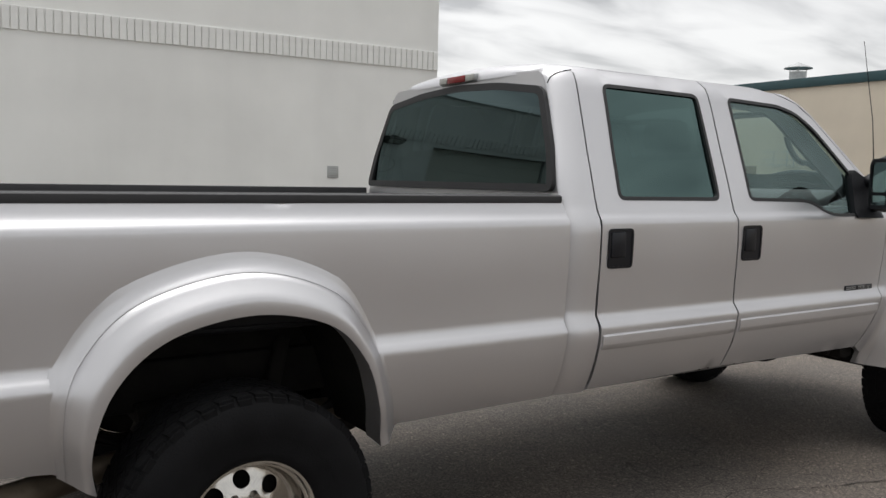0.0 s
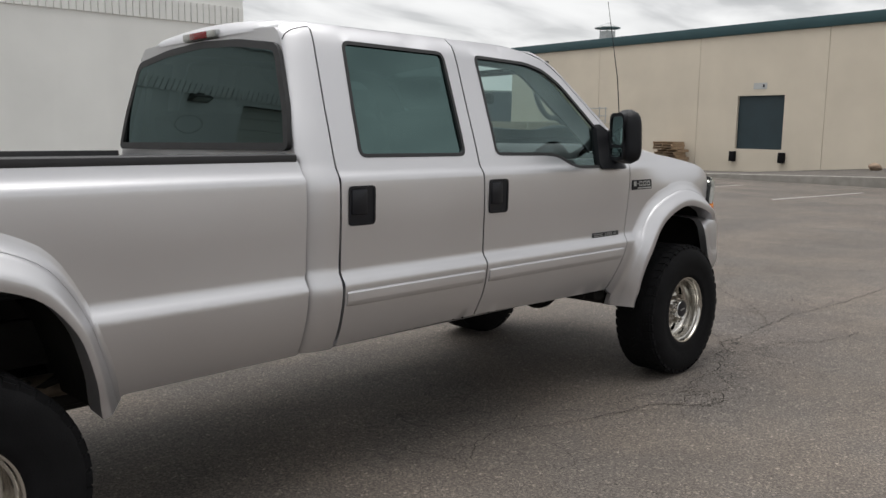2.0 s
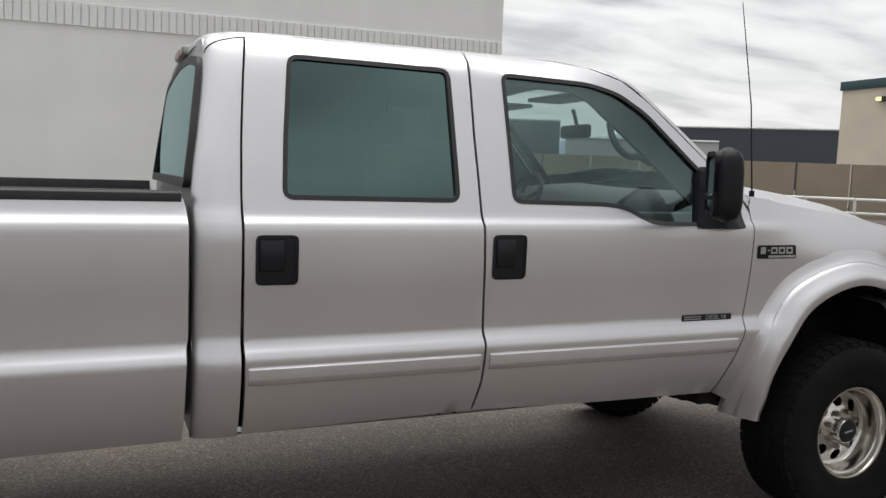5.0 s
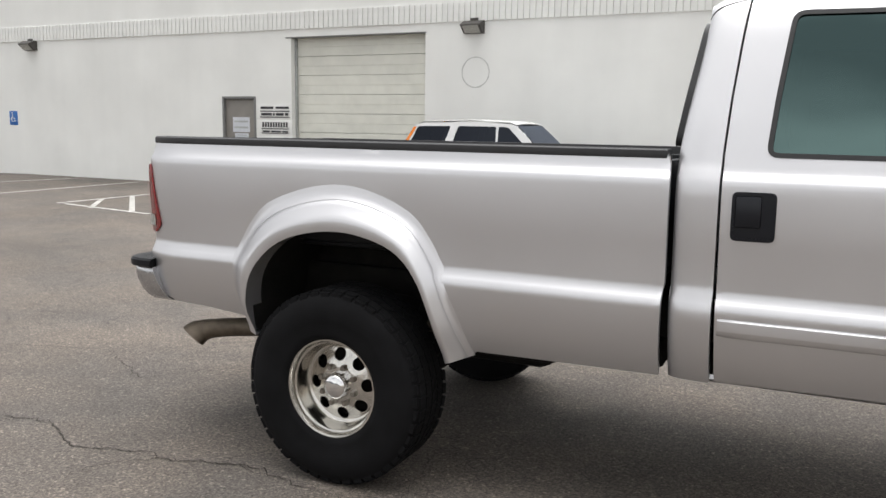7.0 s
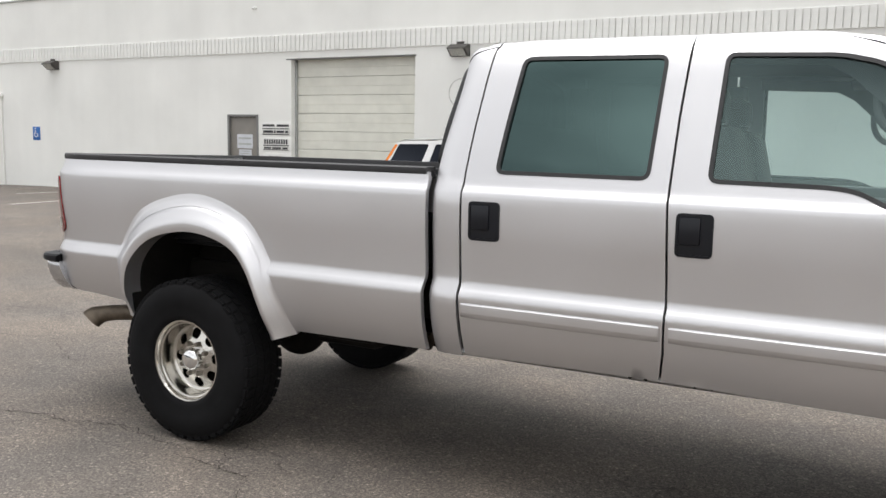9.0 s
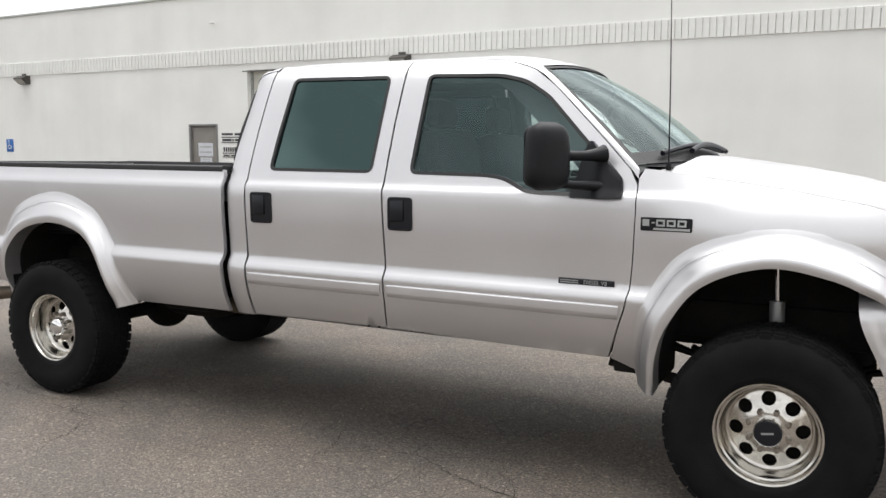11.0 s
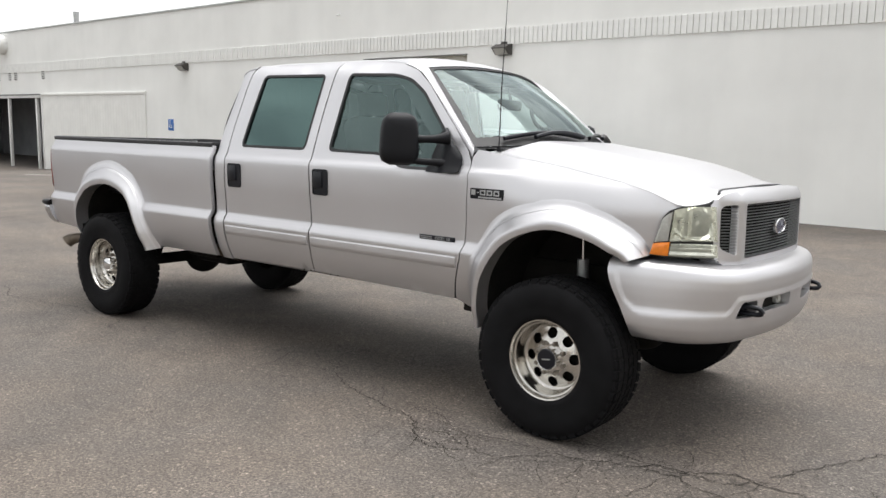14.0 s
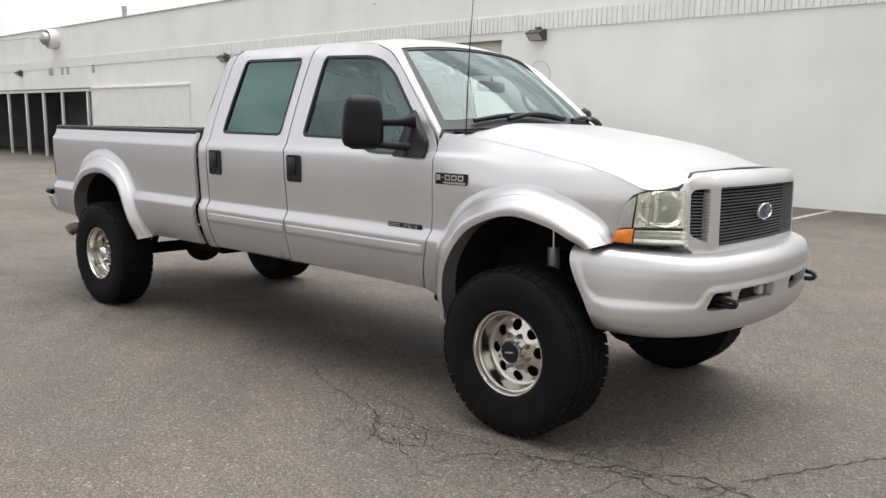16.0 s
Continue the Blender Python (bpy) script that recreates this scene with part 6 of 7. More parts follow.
for s in (RIGHT, LEFT):
    for a, b in ((1.60, 2.42), (2.50, 3.55)):
        bm = boxes(((a, s * 0.83 - 0.025, 0.75), (b, s * 0.83 + 0.025, 1.46)), bevel=0.02)
        part("door_card", bm, M["trim"], truck, "grey door trim")
    for nm, a, b in (("centre_pillar", 2.40, 2.53), ("rear_pillar", 1.50, 1.64)):
        bm = bmesh.new()
        loft(bm, [[(a, s * (prof(z) - 0.045), z), (a + 0.02, s * (prof(z) - 0.085), z), (b - 0.02, s * (prof(z) - 0.085), z), (b, s * (prof(z) - 0.045), z)] for z in np.linspace(1.44, 1.985, 8)])
        part(nm, bm, M["headliner"], truck, "pale grey pillar trim")
    bm = bmesh.new()
    box(bm, (3.05, s * 0.34 - 0.20, 1.955), (3.24, s * 0.34 + 0.20, 1.975), 0.008)
    part("sun_visor", bm, M["headliner"], truck, "pale sun visor")

# ---- things on the white wall ----
# roller door in its opening
roll = thing("roller_door", "closed cream sectional roller door with scuffed panels", "garage door")
on_wall(roll)
nsec = 8
hsec = ROLL[2] / nsec
for k in range(nsec):
    bm = bmesh.new()
    z0, z1 = k * hsec + 0.004, (k + 1) * hsec - 0.004
    rows = []
    for x in (ROLL[0] + 0.03, ROLL[1] - 0.03):
        rows.append([(x, y, z) for y, z in ((0.24, z0), (0.205, z0), (0.20, z0 + 0.01), (0.20, z0 + hsec * 0.46), (0.208, z0 + hsec * 0.48), (0.20, z0 + hsec * 0.50), (0.20, z1 - 0.012), (0.206, z1), (0.24, z1))])
    loft(bm, rows)
    part("door_section", bm, M["rollup"], roll, angle=20)
for x0, x1 in ((ROLL[0], ROLL[0] + 0.05), (ROLL[1] - 0.05, ROLL[1])):
    part("door_track", boxes(((x0, 0.14, 0), (x1, 0.20, ROLL[2])), bevel=0.004), M["galv"], roll, "grey metal track")
part("lintel_angle", boxes(((ROLL[0] - 0.15, -0.012, ROLL[2] - 0.03), (ROLL[1] + 0.02, 0.14, ROLL[2] - 0.004)), bevel=0.004), M["frame"], roll, "rusty dark lintel")
# personnel door
md = thing("entrance_door", "grey-brown steel door with pale notices", "door")
on_wall(md)
part("door_frame", boxes(((MAN[0], -0.015, 0), (MAN[0] + 0.06, 0.12, MAN[2])), ((MAN[1] - 0.06, -0.015, 0), (MAN[1], 0.12, MAN[2])), ((MAN[0] + 0.06, -0.015, MAN[2] - 0.06), (MAN[1] - 0.06, 0.12, MAN[2])), bevel=0.006), M["frame"], md, "dark steel frame")
leaf = part("door_leaf", boxes(((MAN[0] + 0.063, 0.05, 0.01), (MAN[1] - 0.063, 0.095, MAN[2] - 0.063)), bevel=0.004), M["door"], md)
for lo, hi in (((MAN[0] + 0.28, 0.044, 1.30), (MAN[1] - 0.24, 0.049, 1.66)), ((MAN[0] + 0.34, 0.044, 1.12), (MAN[1] - 0.28, 0.049, 1.27))):
    nt = part("notice", boxes((lo, hi)), M["paper"], md, "pale paper notice", smooth=False)
    h = (hi[2] - lo[2])
    for j in range(2):
        part("notice_line", boxes(((lo[0] + 0.05, 0.041, lo[2] + h * (0.25 + 0.4 * j)), (hi[0] - 0.05, 0.0435, lo[2] + h * (0.37 + 0.4 * j)))), M["cap"], nt, smooth=False)
bm = bmesh.new()
tube(bm, [(MAN[1] - 0.14, 0.05, 1.02), (MAN[1] - 0.14, -0.02, 1.02), (MAN[1] - 0.24, -0.02, 1.02)], 0.011, 8)
part("lever_handle", bm, M["galv"], md, "metal lever handle")


def wall_sign(x0, x1, z0, z1, lines, label):
    sg = thing("wall_sign", label, "sign")
    on_wall(sg)
    part("sign_plate", boxes(((x0, -0.010, z0), (x1, 0.0, z1)), bevel=0.002), M["white"], sg)
    w = x1 - x0
    for a, b, c, d in lines:
        part("text_bar", boxes(((x0 + w * a, -0.0125, z0 + (z1 - z0) * c), (x0 + w * b, -0.0105, z0 + (z1 - z0) * d))), M["ink"], sg, smooth=False)
    return sg


wall_sign(-10.53, -9.66, 1.66, 1.96, [(0.02, 0.46, 0.68, 0.86), (0.54, 0.98, 0.68, 0.86), (0.04, 0.40, 0.16, 0.36), (0.44, 0.50, 0.16, 0.36), (0.54, 0.80, 0.16, 0.36), (0.85, 0.96, 0.16, 0.36), (0.0, 1.0, 0.46, 0.54), (0.0, 1.0, 0.0, 0.07)], "white sign with black bars of lettering")
wall_sign(-10.50, -9.68, 1.28, 1.58, [(0.04 + 0.094 * k, 0.04 + 0.094 * k + 0.066, 0.50, 0.90) for k in range(10)] + [(0.0, 1.0, 0.34, 0.42), (0.04, 0.30, 0.10, 0.24), (0.36, 0.70, 0.10, 0.24), (0.76, 0.96, 0.10, 0.24), (0.0, 1.0, 0.0, 0.06)], "white sign with a row of tall black bars")
wall_sign(-10.46, -9.75, 1.02, 1.20, [(0.2, 0.8, 0.3, 0.6)], "small white sign with a grey bar")
hc = thing("parking_sign", "blue accessible-parking sign with white wheelchair symbol", "sign")
on_wall(hc)
part("sign_plate", boxes(((-19.62, -0.012, 1.36), (-19.28, 0.0, 1.76)), bevel=0.003), M["blue"], hc)
bm = bmesh.new()
cx, cz = -19.46, 1.53
tube(bm, [(cx + 0.075 * math.cos(a), -0.0135, cz + 0.075 * math.sin(a)) for a in np.linspace(2.4, 6.2, 16)], 0.012, 6)
tube(bm, [(cx - 0.03, -0.0135, cz + 0.14), (cx - 0.02, -0.0135, cz + 0.03), (cx + 0.06, -0.0135, cz + 0.02), (cx + 0.09, -0.0135, cz - 0.07)], 0.013, 6)
bmesh.ops.create_uvsphere(bm, u_segments=10, v_segments=6, radius=0.024, matrix=Matrix.Translation((cx - 0.035, -0.012, cz + 0.175)) @ Matrix.Diagonal((1, 0.3, 1, 1)))
part("wheelchair_symbol", bm, M["white"], hc, "white wheelchair symbol")


def wall_pack(x, z):
    w = thing("wall_lamp", "bronze wall-pack lamp with prismatic lens under the block band", "wall lamp", group="wall lamps")
    on_wall(w)
    bm = bmesh.new()
    rows = []
    for px in (x - 0.22, x + 0.22):
        rows.append([(px, y, z + h) for y, h in ((0, 0.13), (-0.10, 0.13), (-0.27, 0.05), (-0.28, 0.02), (-0.25, 0.015), (-0.10, -0.12), (0, -0.13))])
    vv = loft(bm, rows)
    bm.faces.new(vv[0]); bm.faces.new(vv[1])
    hs_ = part("housing", bm, M["bronze"], w, angle=25)
    bm = bmesh.new()
    loft(bm, [[(px, -0.262, z + 0.022), (px, -0.255, z + 0.0), (px, -0.12, z - 0.122)] for px in (x - 0.18, x + 0.18)])
    part("lens", bm, M["lampglass"], w, "pale prismatic lens")
    part("mounting_box", boxes(((x - 0.09, -0.06, z + 0.12), (x + 0.09, 0, z + 0.19)), bevel=0.006), M["bronze"], w)


for x in (-4.9, -18.5, -37.4):
    wall_pack(x, 3.56)
# ring mark left by a removed fitting
bm = bmesh.new()
loft(bm, [[(-4.87 + (0.31 + d) * math.cos(a), y, 2.65 + (0.31 + d) * math.sin(a)) for d, y in ((-0.012, 0.0), (-0.006, -0.006), (0.006, -0.006), (0.012, 0.0))] for a in np.linspace(0, 2 * math.pi, 49)])
on_wall(solid("ring_mark", bm, M["sealant"], "faint raised ring of old sealant on the white wall", "ring"))
# small louvred vent
def vent(x0, x1, z0, z1, n, label, material):
    v = thing("wall_vent", label, "vent")
    on_wall(v)
    part("vent_frame", boxes(((x0, -0.012, z0), (x1, 0, z1)), bevel=0.003), material, v)
    for k in range(n):
        h = (z1 - z0) / n
        part("vent_slat", boxes(((x0 + 0.02, -0.022, z0 + h * (k + 0.25)), (x1 - 0.02, -0.0125, z0 + h * (k + 0.7)))), M["bronze"] if material == M["white"] else M["cap"], v, smooth=False)


vent(6.34, 6.58, 1.33, 1.57, 5, "small pale louvred vent on the white wall", M["galv"])
for x in (-33.65, -32.35, -31.75, -29.1):
    vent(x - (0.26 if x == -33.65 else 0.15), x + (0.26 if x == -33.65 else 0.15), 3.36, 3.72, 4, "small slotted vent with dark louvres", M["white"])
for x, z in ((-10.7, 4.78), (4.55, 4.80)):
    bm = bmesh.new()
    tube(bm, [(x, 0.02, z), (x, -0.10, z), (x, -0.13, z - 0.03)], 0.025, 10)
    on_wall(solid("pipe_stub", bm, M["white"], "short white pipe stub out of the wall", "pipe"))
# exhaust fan
fan = thing("exhaust_fan", "pale round wall exhaust fan with a cowl", "fan")
on_wall(fan)
bm = bmesh.new()
lathe(bm, [(0.44, 0.0), (0.44, -0.42), (0.40, -0.44), (0.38, -0.42), (0.38, -0.1), (0.0005, -0.1)], 36, (-32.85, 0, 4.98), 1)
part("fan_drum", bm, M["white"], fan)
bm = bmesh.new()
lathe(bm, [(0.30, -0.44), (0.26, -0.62), (0.14, -0.70), (0.0005, -0.72)], 28, (-32.85, 0, 4.98), 1)
part("fan_cowl", bm, M["galv"], fan)
bm = bmesh.new()
tube(bm, [(-32.85, -0.72, 4.98), (-35.5, -0.2, 5.2), (-42, -0.1, 5.3)], 0.02, 6)
on_wall(solid("wall_conduit", bm, M["galv"], "thin grey conduit along the wall", "conduit"))
# roof flue
bm = bmesh.new()
lathe_r = [[(-28.4 + r * math.cos(a), 1.2 + r * math.sin(a), z) for a in np.linspace(0, 2 * math.pi, 17)[:-1]] for r, z in ((0.11, 5.1), (0.11, 6.05), (0.125, 6.06), (0.125, 6.25), (0.001, 6.27))]
loft(bm, lathe_r, closed=True)
on_wall(solid("roof_flue", bm, M["galv"], "grey metal flue on the roof", "flue"))
# open bay: posts, header, inner room; sliding panel beside it
bay = thing("bay_frame", "white steel frame of the open bay", "bay frame")
on_wall(bay)
part("header_beam", boxes(((BAY[0], -0.02, BAY[2] - 0.12), (BAY[1], 0.12, BAY[2] - 0.004)), bevel=0.01), M["white"], bay)
part("header_flashing", boxes(((BAY[0], -0.05, BAY[2] + 0.002), (BAY[1] + 0.05, 0.0, BAY[2] + 0.05)), bevel=0.008), M["frame"], bay, "dark metal flashing over the bay")
for x in (-29.42, -29.93, -32.7, -34.9, -37.1, -39.5, -41.9, -44.3):
    part("post", boxes(((x - 0.06, 0.0, -0.5), (x + 0.06, 0.12, BAY[2] - 0.12)), bevel=0.01), M["white"], bay)
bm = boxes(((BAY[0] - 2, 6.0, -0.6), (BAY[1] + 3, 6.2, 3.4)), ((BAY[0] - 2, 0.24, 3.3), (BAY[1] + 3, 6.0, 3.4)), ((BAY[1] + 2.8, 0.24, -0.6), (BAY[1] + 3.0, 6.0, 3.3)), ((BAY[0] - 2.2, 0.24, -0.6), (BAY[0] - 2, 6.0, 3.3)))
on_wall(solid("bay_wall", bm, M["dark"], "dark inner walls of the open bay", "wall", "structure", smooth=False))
sp = thing("sliding_panel", "large white sliding door panel on a rail", "sliding door")
on_wall(sp)
bm = bmesh.new()
ribs = []
for k in range(41):
    # shallow upright ribs pressed into the sheet
    x = -29.2 + 8.15 * k / 40
    ribs += [(x - 0.075, -0.040), (x - 0.045, -0.052), (x + 0.045, -0.052), (x + 0.075, -0.040)]
ribs = [(min(max(x, -29.2), -21.05), y) for x, y in ribs]
loft(bm, [[(x, y, -0.35) for x, y in ribs] + [(-21.05, -0.004, -0.35)], [(x, y, 2.66) for x, y in ribs] + [(-21.05, -0.004, 2.66)]])
part("panel_face", bm, M["panel"], sp, smooth=False)
part("panel_rail", boxes(((-29.3, -0.085, 2.66), (-21.0, -0.004, 2.77)), bevel=0.02), M["panel"], sp)

# ---- white car by the wall ----
suv = thing("parked_car", "white estate car with dark windows parked by the wall", "car", (-3.15, 10.15, 0))
suv.scale = (1, 1, 1.02)

HW = 0.86
body = [(-2.05, 0.50), (-2.08, 0.75), (-2.02, 0.98), (-1.2, 1.03), (0.6, 1.02), (1.15, 1.0), (1.9, 0.92), (2.22, 0.80), (2.28, 0.55), (2.2, 0.36), (1.75, 0.32), (1.65, 0.55), (1.45, 0.66), (1.25, 0.66), (1.05, 0.55), (0.95, 0.32), (-0.85, 0.32), (-0.95, 0.55), (-1.15, 0.66), (-1.35, 0.66), (-1.55, 0.55), (-1.65, 0.32), (-1.95, 0.34)]
bm = bmesh.new()
for sg in (-1, 1):
    sheet(bm, body, lambda x, z: (x, sg * (HW - 0.05 * max(0, (abs(x) - 1.6)) ** 2 - 0.08 * max(0, 0.6 - z)), z), None, (), 0.12)
rows = [[(x, y, z) for y in np.linspace(-HW + 0.02, HW - 0.02, 8)] for x, z in body[0:9]]
loft(bm, rows)
bodyp = part("body", bm, M["white_car"], suv, angle=45)
# glasshouse
def gh(z):
    return HW - 0.02 - 0.24 * (z - 1.0)
top = [(-2.0, 1.0), (-1.82, 1.30), (-1.70, 1.52), (-1.55, 1.585), (-0.6, 1.61), (0.10, 1.585), (0.22, 1.54), (0.46, 1.33), (0.80, 1.01)]
bm = bmesh.new()
rows = [[(x, y * gh(z), z + 0.02 * (1 - y * y) * (1 if z > 1.5 else 0)) for y in np.linspace(-1, 1, 12)] for x, z in top[2:7]]
loft(bm, rows)
sides = [(-1.74, 1.30, -1.65, 1.50, -1.00, 1.51, -1.16, 1.04, -1.88, 1.04), (-1.00, 1.04, -0.86, 1.51, -0.14, 1.51, -0.12, 1.04), (-0.09, 1.04, -0.10, 1.51, 0.08, 1.50, 0.30, 1.30, 0.57, 1.04)]
wins = [rounded([(a[k], a[k + 1]) for k in range(0, len(a), 2)], 0.04) for a in sides]
out = [(-2.0, 1.0), (-1.82, 1.30), (-1.70, 1.525), (-1.55, 1.56), (-0.6, 1.58), (0.10, 1.56), (0.22, 1.53), (0.46, 1.32), (0.78, 1.0)]
for sg in (-1, 1):
    sheet(bm, out, lambda x, z: (x, sg * gh(z), z), lambda x, z: (x, sg * (gh(z) - 0.03), z), wins, 0.1)
cabp = part("cabin_shell", bm, M["white_car"], suv, angle=45)
for sg in (-1, 1):
    for w in wins:
        bm = bmesh.new()
        sheet(bm, w, lambda x, z: (x, sg * (gh(z) - 0.012), z), None, (), 0.2)
        part("side_window", bm, M["glass_car"], suv, "dark tinted window", face=(0, sg, 0))
bm = bmesh.new()
loft(bm, [[(x, y * (gh(z) - 0.05), z) for y in np.linspace(-1, 1, 8)] for x, z in ((0.24, 1.53), (0.46, 1.33), (0.78, 1.02))])
part("windscreen", bm, M["glass_car"], suv, face=(1, 0, 1))
bm = bmesh.new()
loft(bm, [[(x, y * (gh(z) - 0.08), z) for y in np.linspace(-1, 1, 8)] for x, z in ((-1.70, 1.50), (-1.83, 1.30), (-1.98, 1.04))])
part("rear_window", bm, M["glass_car"], suv, face=(-1, 0, 1))
for sg in (-1, 1):
    bm = bmesh.new()
    loft(bm, [[(x - 0.012, sg * (gh(z) - d), z) for d in (0.09, 0.03, -0.004)] + [(x + 0.05, sg * (gh(z) + 0.004), z)] for x, z in ((-1.72, 1.49), (-1.84, 1.28), (-1.98, 1.05))])
    part("tail_lamp", bm, M["lens_orange"], suv, "orange-red tail lamp")
    for x in (-1.25, 1.35):
        bm = bmesh.new()
        lathe(bm, [(0.19, -0.02), (0.30, -0.015), (0.33, -0.05), (0.33, -0.20), (0.2, -0.22)], 28, (x, sg * HW, 0.33), sg)
        wl = part("tyre", bm, M["rubber"], suv)
        bm = bmesh.new()
        lathe(bm, [(0.19, -0.03), (0.12, -0.05), (0.001, -0.03)], 20, (x, sg * HW, 0.33), sg)
        part("rim", bm, M["galv"], wl, "grey rim")
    bm = bmesh.new()
    box(bm, (0.55, sg * (HW + 0.06) - 0.09, 1.03), (0.70, sg * (HW + 0.06) + 0.09, 1.17), 0.03)
    part("door_mirror", bm, M["plastic"], suv, "black door mirror")
bm = boxes(((-1.5, -0.7, 0.5), (0.9, 0.7, 0.98)), bevel=0.05)
part("cabin_trim", bm, M["trim"], suv)

# ---- far loading-dock building ----
def fx(y):
    return 42.5 + 0.12 * (y - 17.2)


GZ = -0.47
dock_m = Matrix.Translation((42.5, 17.2, GZ)) @ Matrix.Rotation(math.atan2(1, 0.12), 4, "Z")   # x along the face towards +y, y away from it
L0 = 1 / math.hypot(1, 0.12)
def fl(y):
    return (y - 17.2) / L0

yA, yB, TOP = fl(35.2), fl(-40.0), 7.4 - GZ
d0, d1, dz0, dz1 = fl(14.55), fl(17.25), 0.80 - GZ, 3.62 - GZ
dw = thing("dock_warehouse", "long beige tilt-up warehouse with a dark teal fascia", "warehouse")
dw.matrix_basis = dock_m
bm = bmesh.new()
joints = [yB] + [fl(v) for v in (-31.5, -24.2, -16.9, -9.6, -2.3, 5.0, 12.4, 19.75, 27.1)] + [yA]
for a, b in zip(joints, joints[1:]):
    bm = bmesh.new()
    if a < d0 < b:
        box(bm, (a + 0.012, -0.2, 0), (d0, 0, TOP - 0.5)); box(bm, (d1, -0.2, 0), (b - 0.012, 0, TOP - 0.5)); box(bm, (d0, -0.2, 0), (d1, 0, dz0)); box(bm, (d0, -0.2, dz1), (d1, 0, TOP - 0.5))
        bmesh.ops.remove_doubles(bm, verts=bm.verts, dist=1e-4)
    else:
        box(bm, (a + 0.012, -0.2, 0), (b - 0.012, 0, TOP - 0.5))
    part("wall_panel", bm, M["beige"], dw, smooth=False)
part("wall_core", boxes(((yB, -20, -0.5), (yA - 0.02, -0.206, TOP - 0.3))), M["beige"], dw, smooth=False)
part("fascia", boxes(((yB - 0.1, -20.1, TOP - 0.55), (yA + 0.1, 0.12, TOP)), bevel=0.02), M["green"], dw, "dark teal metal fascia")
dd = part("dock_door", boxes(((d0, -0.20, dz0), (d1, -0.16, dz1))), M["teal_door"], dw, "dark teal dock door", smooth=False)
for k in range(5):
    zz = dz0 + (dz1 - dz0) * k / 5
    part("door_panel", boxes(((d0 + 0.02, -0.165, zz + 0.004), (d1 - 0.02, -0.152, zz + (dz1 - dz0) / 5 - 0.004))), M["teal_door"], dd, smooth=False)
for y in (14.45, 17.30):
    part("dock_bumper", boxes(((fl(y) - 0.16, 0.0, 0.12 - GZ), (fl(y) + 0.16, 0.22, 0.66 - GZ)), bevel=0.02), M["rubber"], dw, "black rubber dock bumper")
sgn = part("dock_number_plate", boxes(((fl(15.57), 0.0, 3.95 - GZ), (fl(16.33), 0.03, 4.27 - GZ))), M["pale"], dw, "pale plate with a dark bar", smooth=False)
part("number_bar", boxes(((fl(15.70), 0.03, 4.03 - GZ), (fl(15.80), 0.04, 4.19 - GZ))), M["ink"], sgn, smooth=False)
fl_lamp = part("flood_lamp", boxes(((fl(31.6), 0.0, 6.0 - GZ), (fl(32.1), 0.35, 6.3 - GZ)), bevel=0.03), M["bronze"], dw, "small flood lamp")
lm = bpy.data.materials.new("lit_lens"); lm.use_nodes = True
lb = lm.node_tree.nodes["Principled BSDF"]
lb.inputs["Base Color"].default_value = (0.8, 0.8, 0.4, 1); lb.inputs["Emission Color"].default_value = (0.9, 0.95, 0.35, 1); lb.inputs["Emission Strength"].default_value = 1.0
part("lit_lens", boxes(((fl(31.65), 0.35, 6.02 - GZ), (fl(32.05), 0.37, 6.26 - GZ))), lm, fl_lamp, "lit yellow lens", smooth=False)
bm = bmesh.new()
ch = (fl(29.2), -3.0)
loft(bm, [[(ch[0] + r * math.cos(a), ch[1] + r * math.sin(a), z - GZ) for a in np.linspace(0, 2 * math.pi, 17)[:-1]] for r, z in ((0.52, 7.3), (0.52, 8.25))], closed=True)
for k in range(4):
    a = math.pi / 4 + math.pi / 2 * k
    tube(bm, [(ch[0] + 0.48 * math.cos(a), ch[1] + 0.48 * math.sin(a), 8.2 - GZ), (ch[0] + 0.48 * math.cos(a), ch[1] + 0.48 * math.sin(a), 8.5 - GZ)], 0.03, 6)
loft(bm, [[(ch[0] + r * math.cos(a), ch[1] + r * math.sin(a), z - GZ) for a in np.linspace(0, 2 * math.pi, 17)[:-1]] for r, z in ((0.85, 8.45), (0.86, 8.5), (0.02, 8.85))], closed=True)
part("roof_vent", bm, M["galv"], dw, "grey roof vent with a conical cap", angle=30)
# pallets
for k in range(11):
    rng = random.Random(k)
    p = thing("pallet", "weathered wooden pallet in a leaning stack", "pallet", group="stack of pallets")
    m = Matrix.Translation((fl(20.75) + rng.uniform(-0.12, 0.12) + (0.22 if k > 7 else 0), 0.80 + rng.uniform(-0.1, 0.1), 0.145 * k)) @ Matrix.Rotation(rng.uniform(-0.12, 0.12), 4, "Z")
    p.matrix_basis = dock_m @ m
    for j in range(7):
        part("deck_board", boxes(((-0.70, -0.5 + j * 0.16, 0.115), (0.70, -0.5 + j * 0.16 + 0.1, 0.135))), M["wood"], p, smooth=False)
    for j in range(3):
        part("stringer", boxes(((-0.70 + j * 0.68, -0.5, 0.0), (-0.66 + j * 0.68, 0.56, 0.113))), M["wood"], p, smooth=False)
# kerb in front of the docks and the dark strip behind it, both rising to the south
def rise(y):
    return 0.07 * max(0.0, 17.0 - max(y, 4.0))


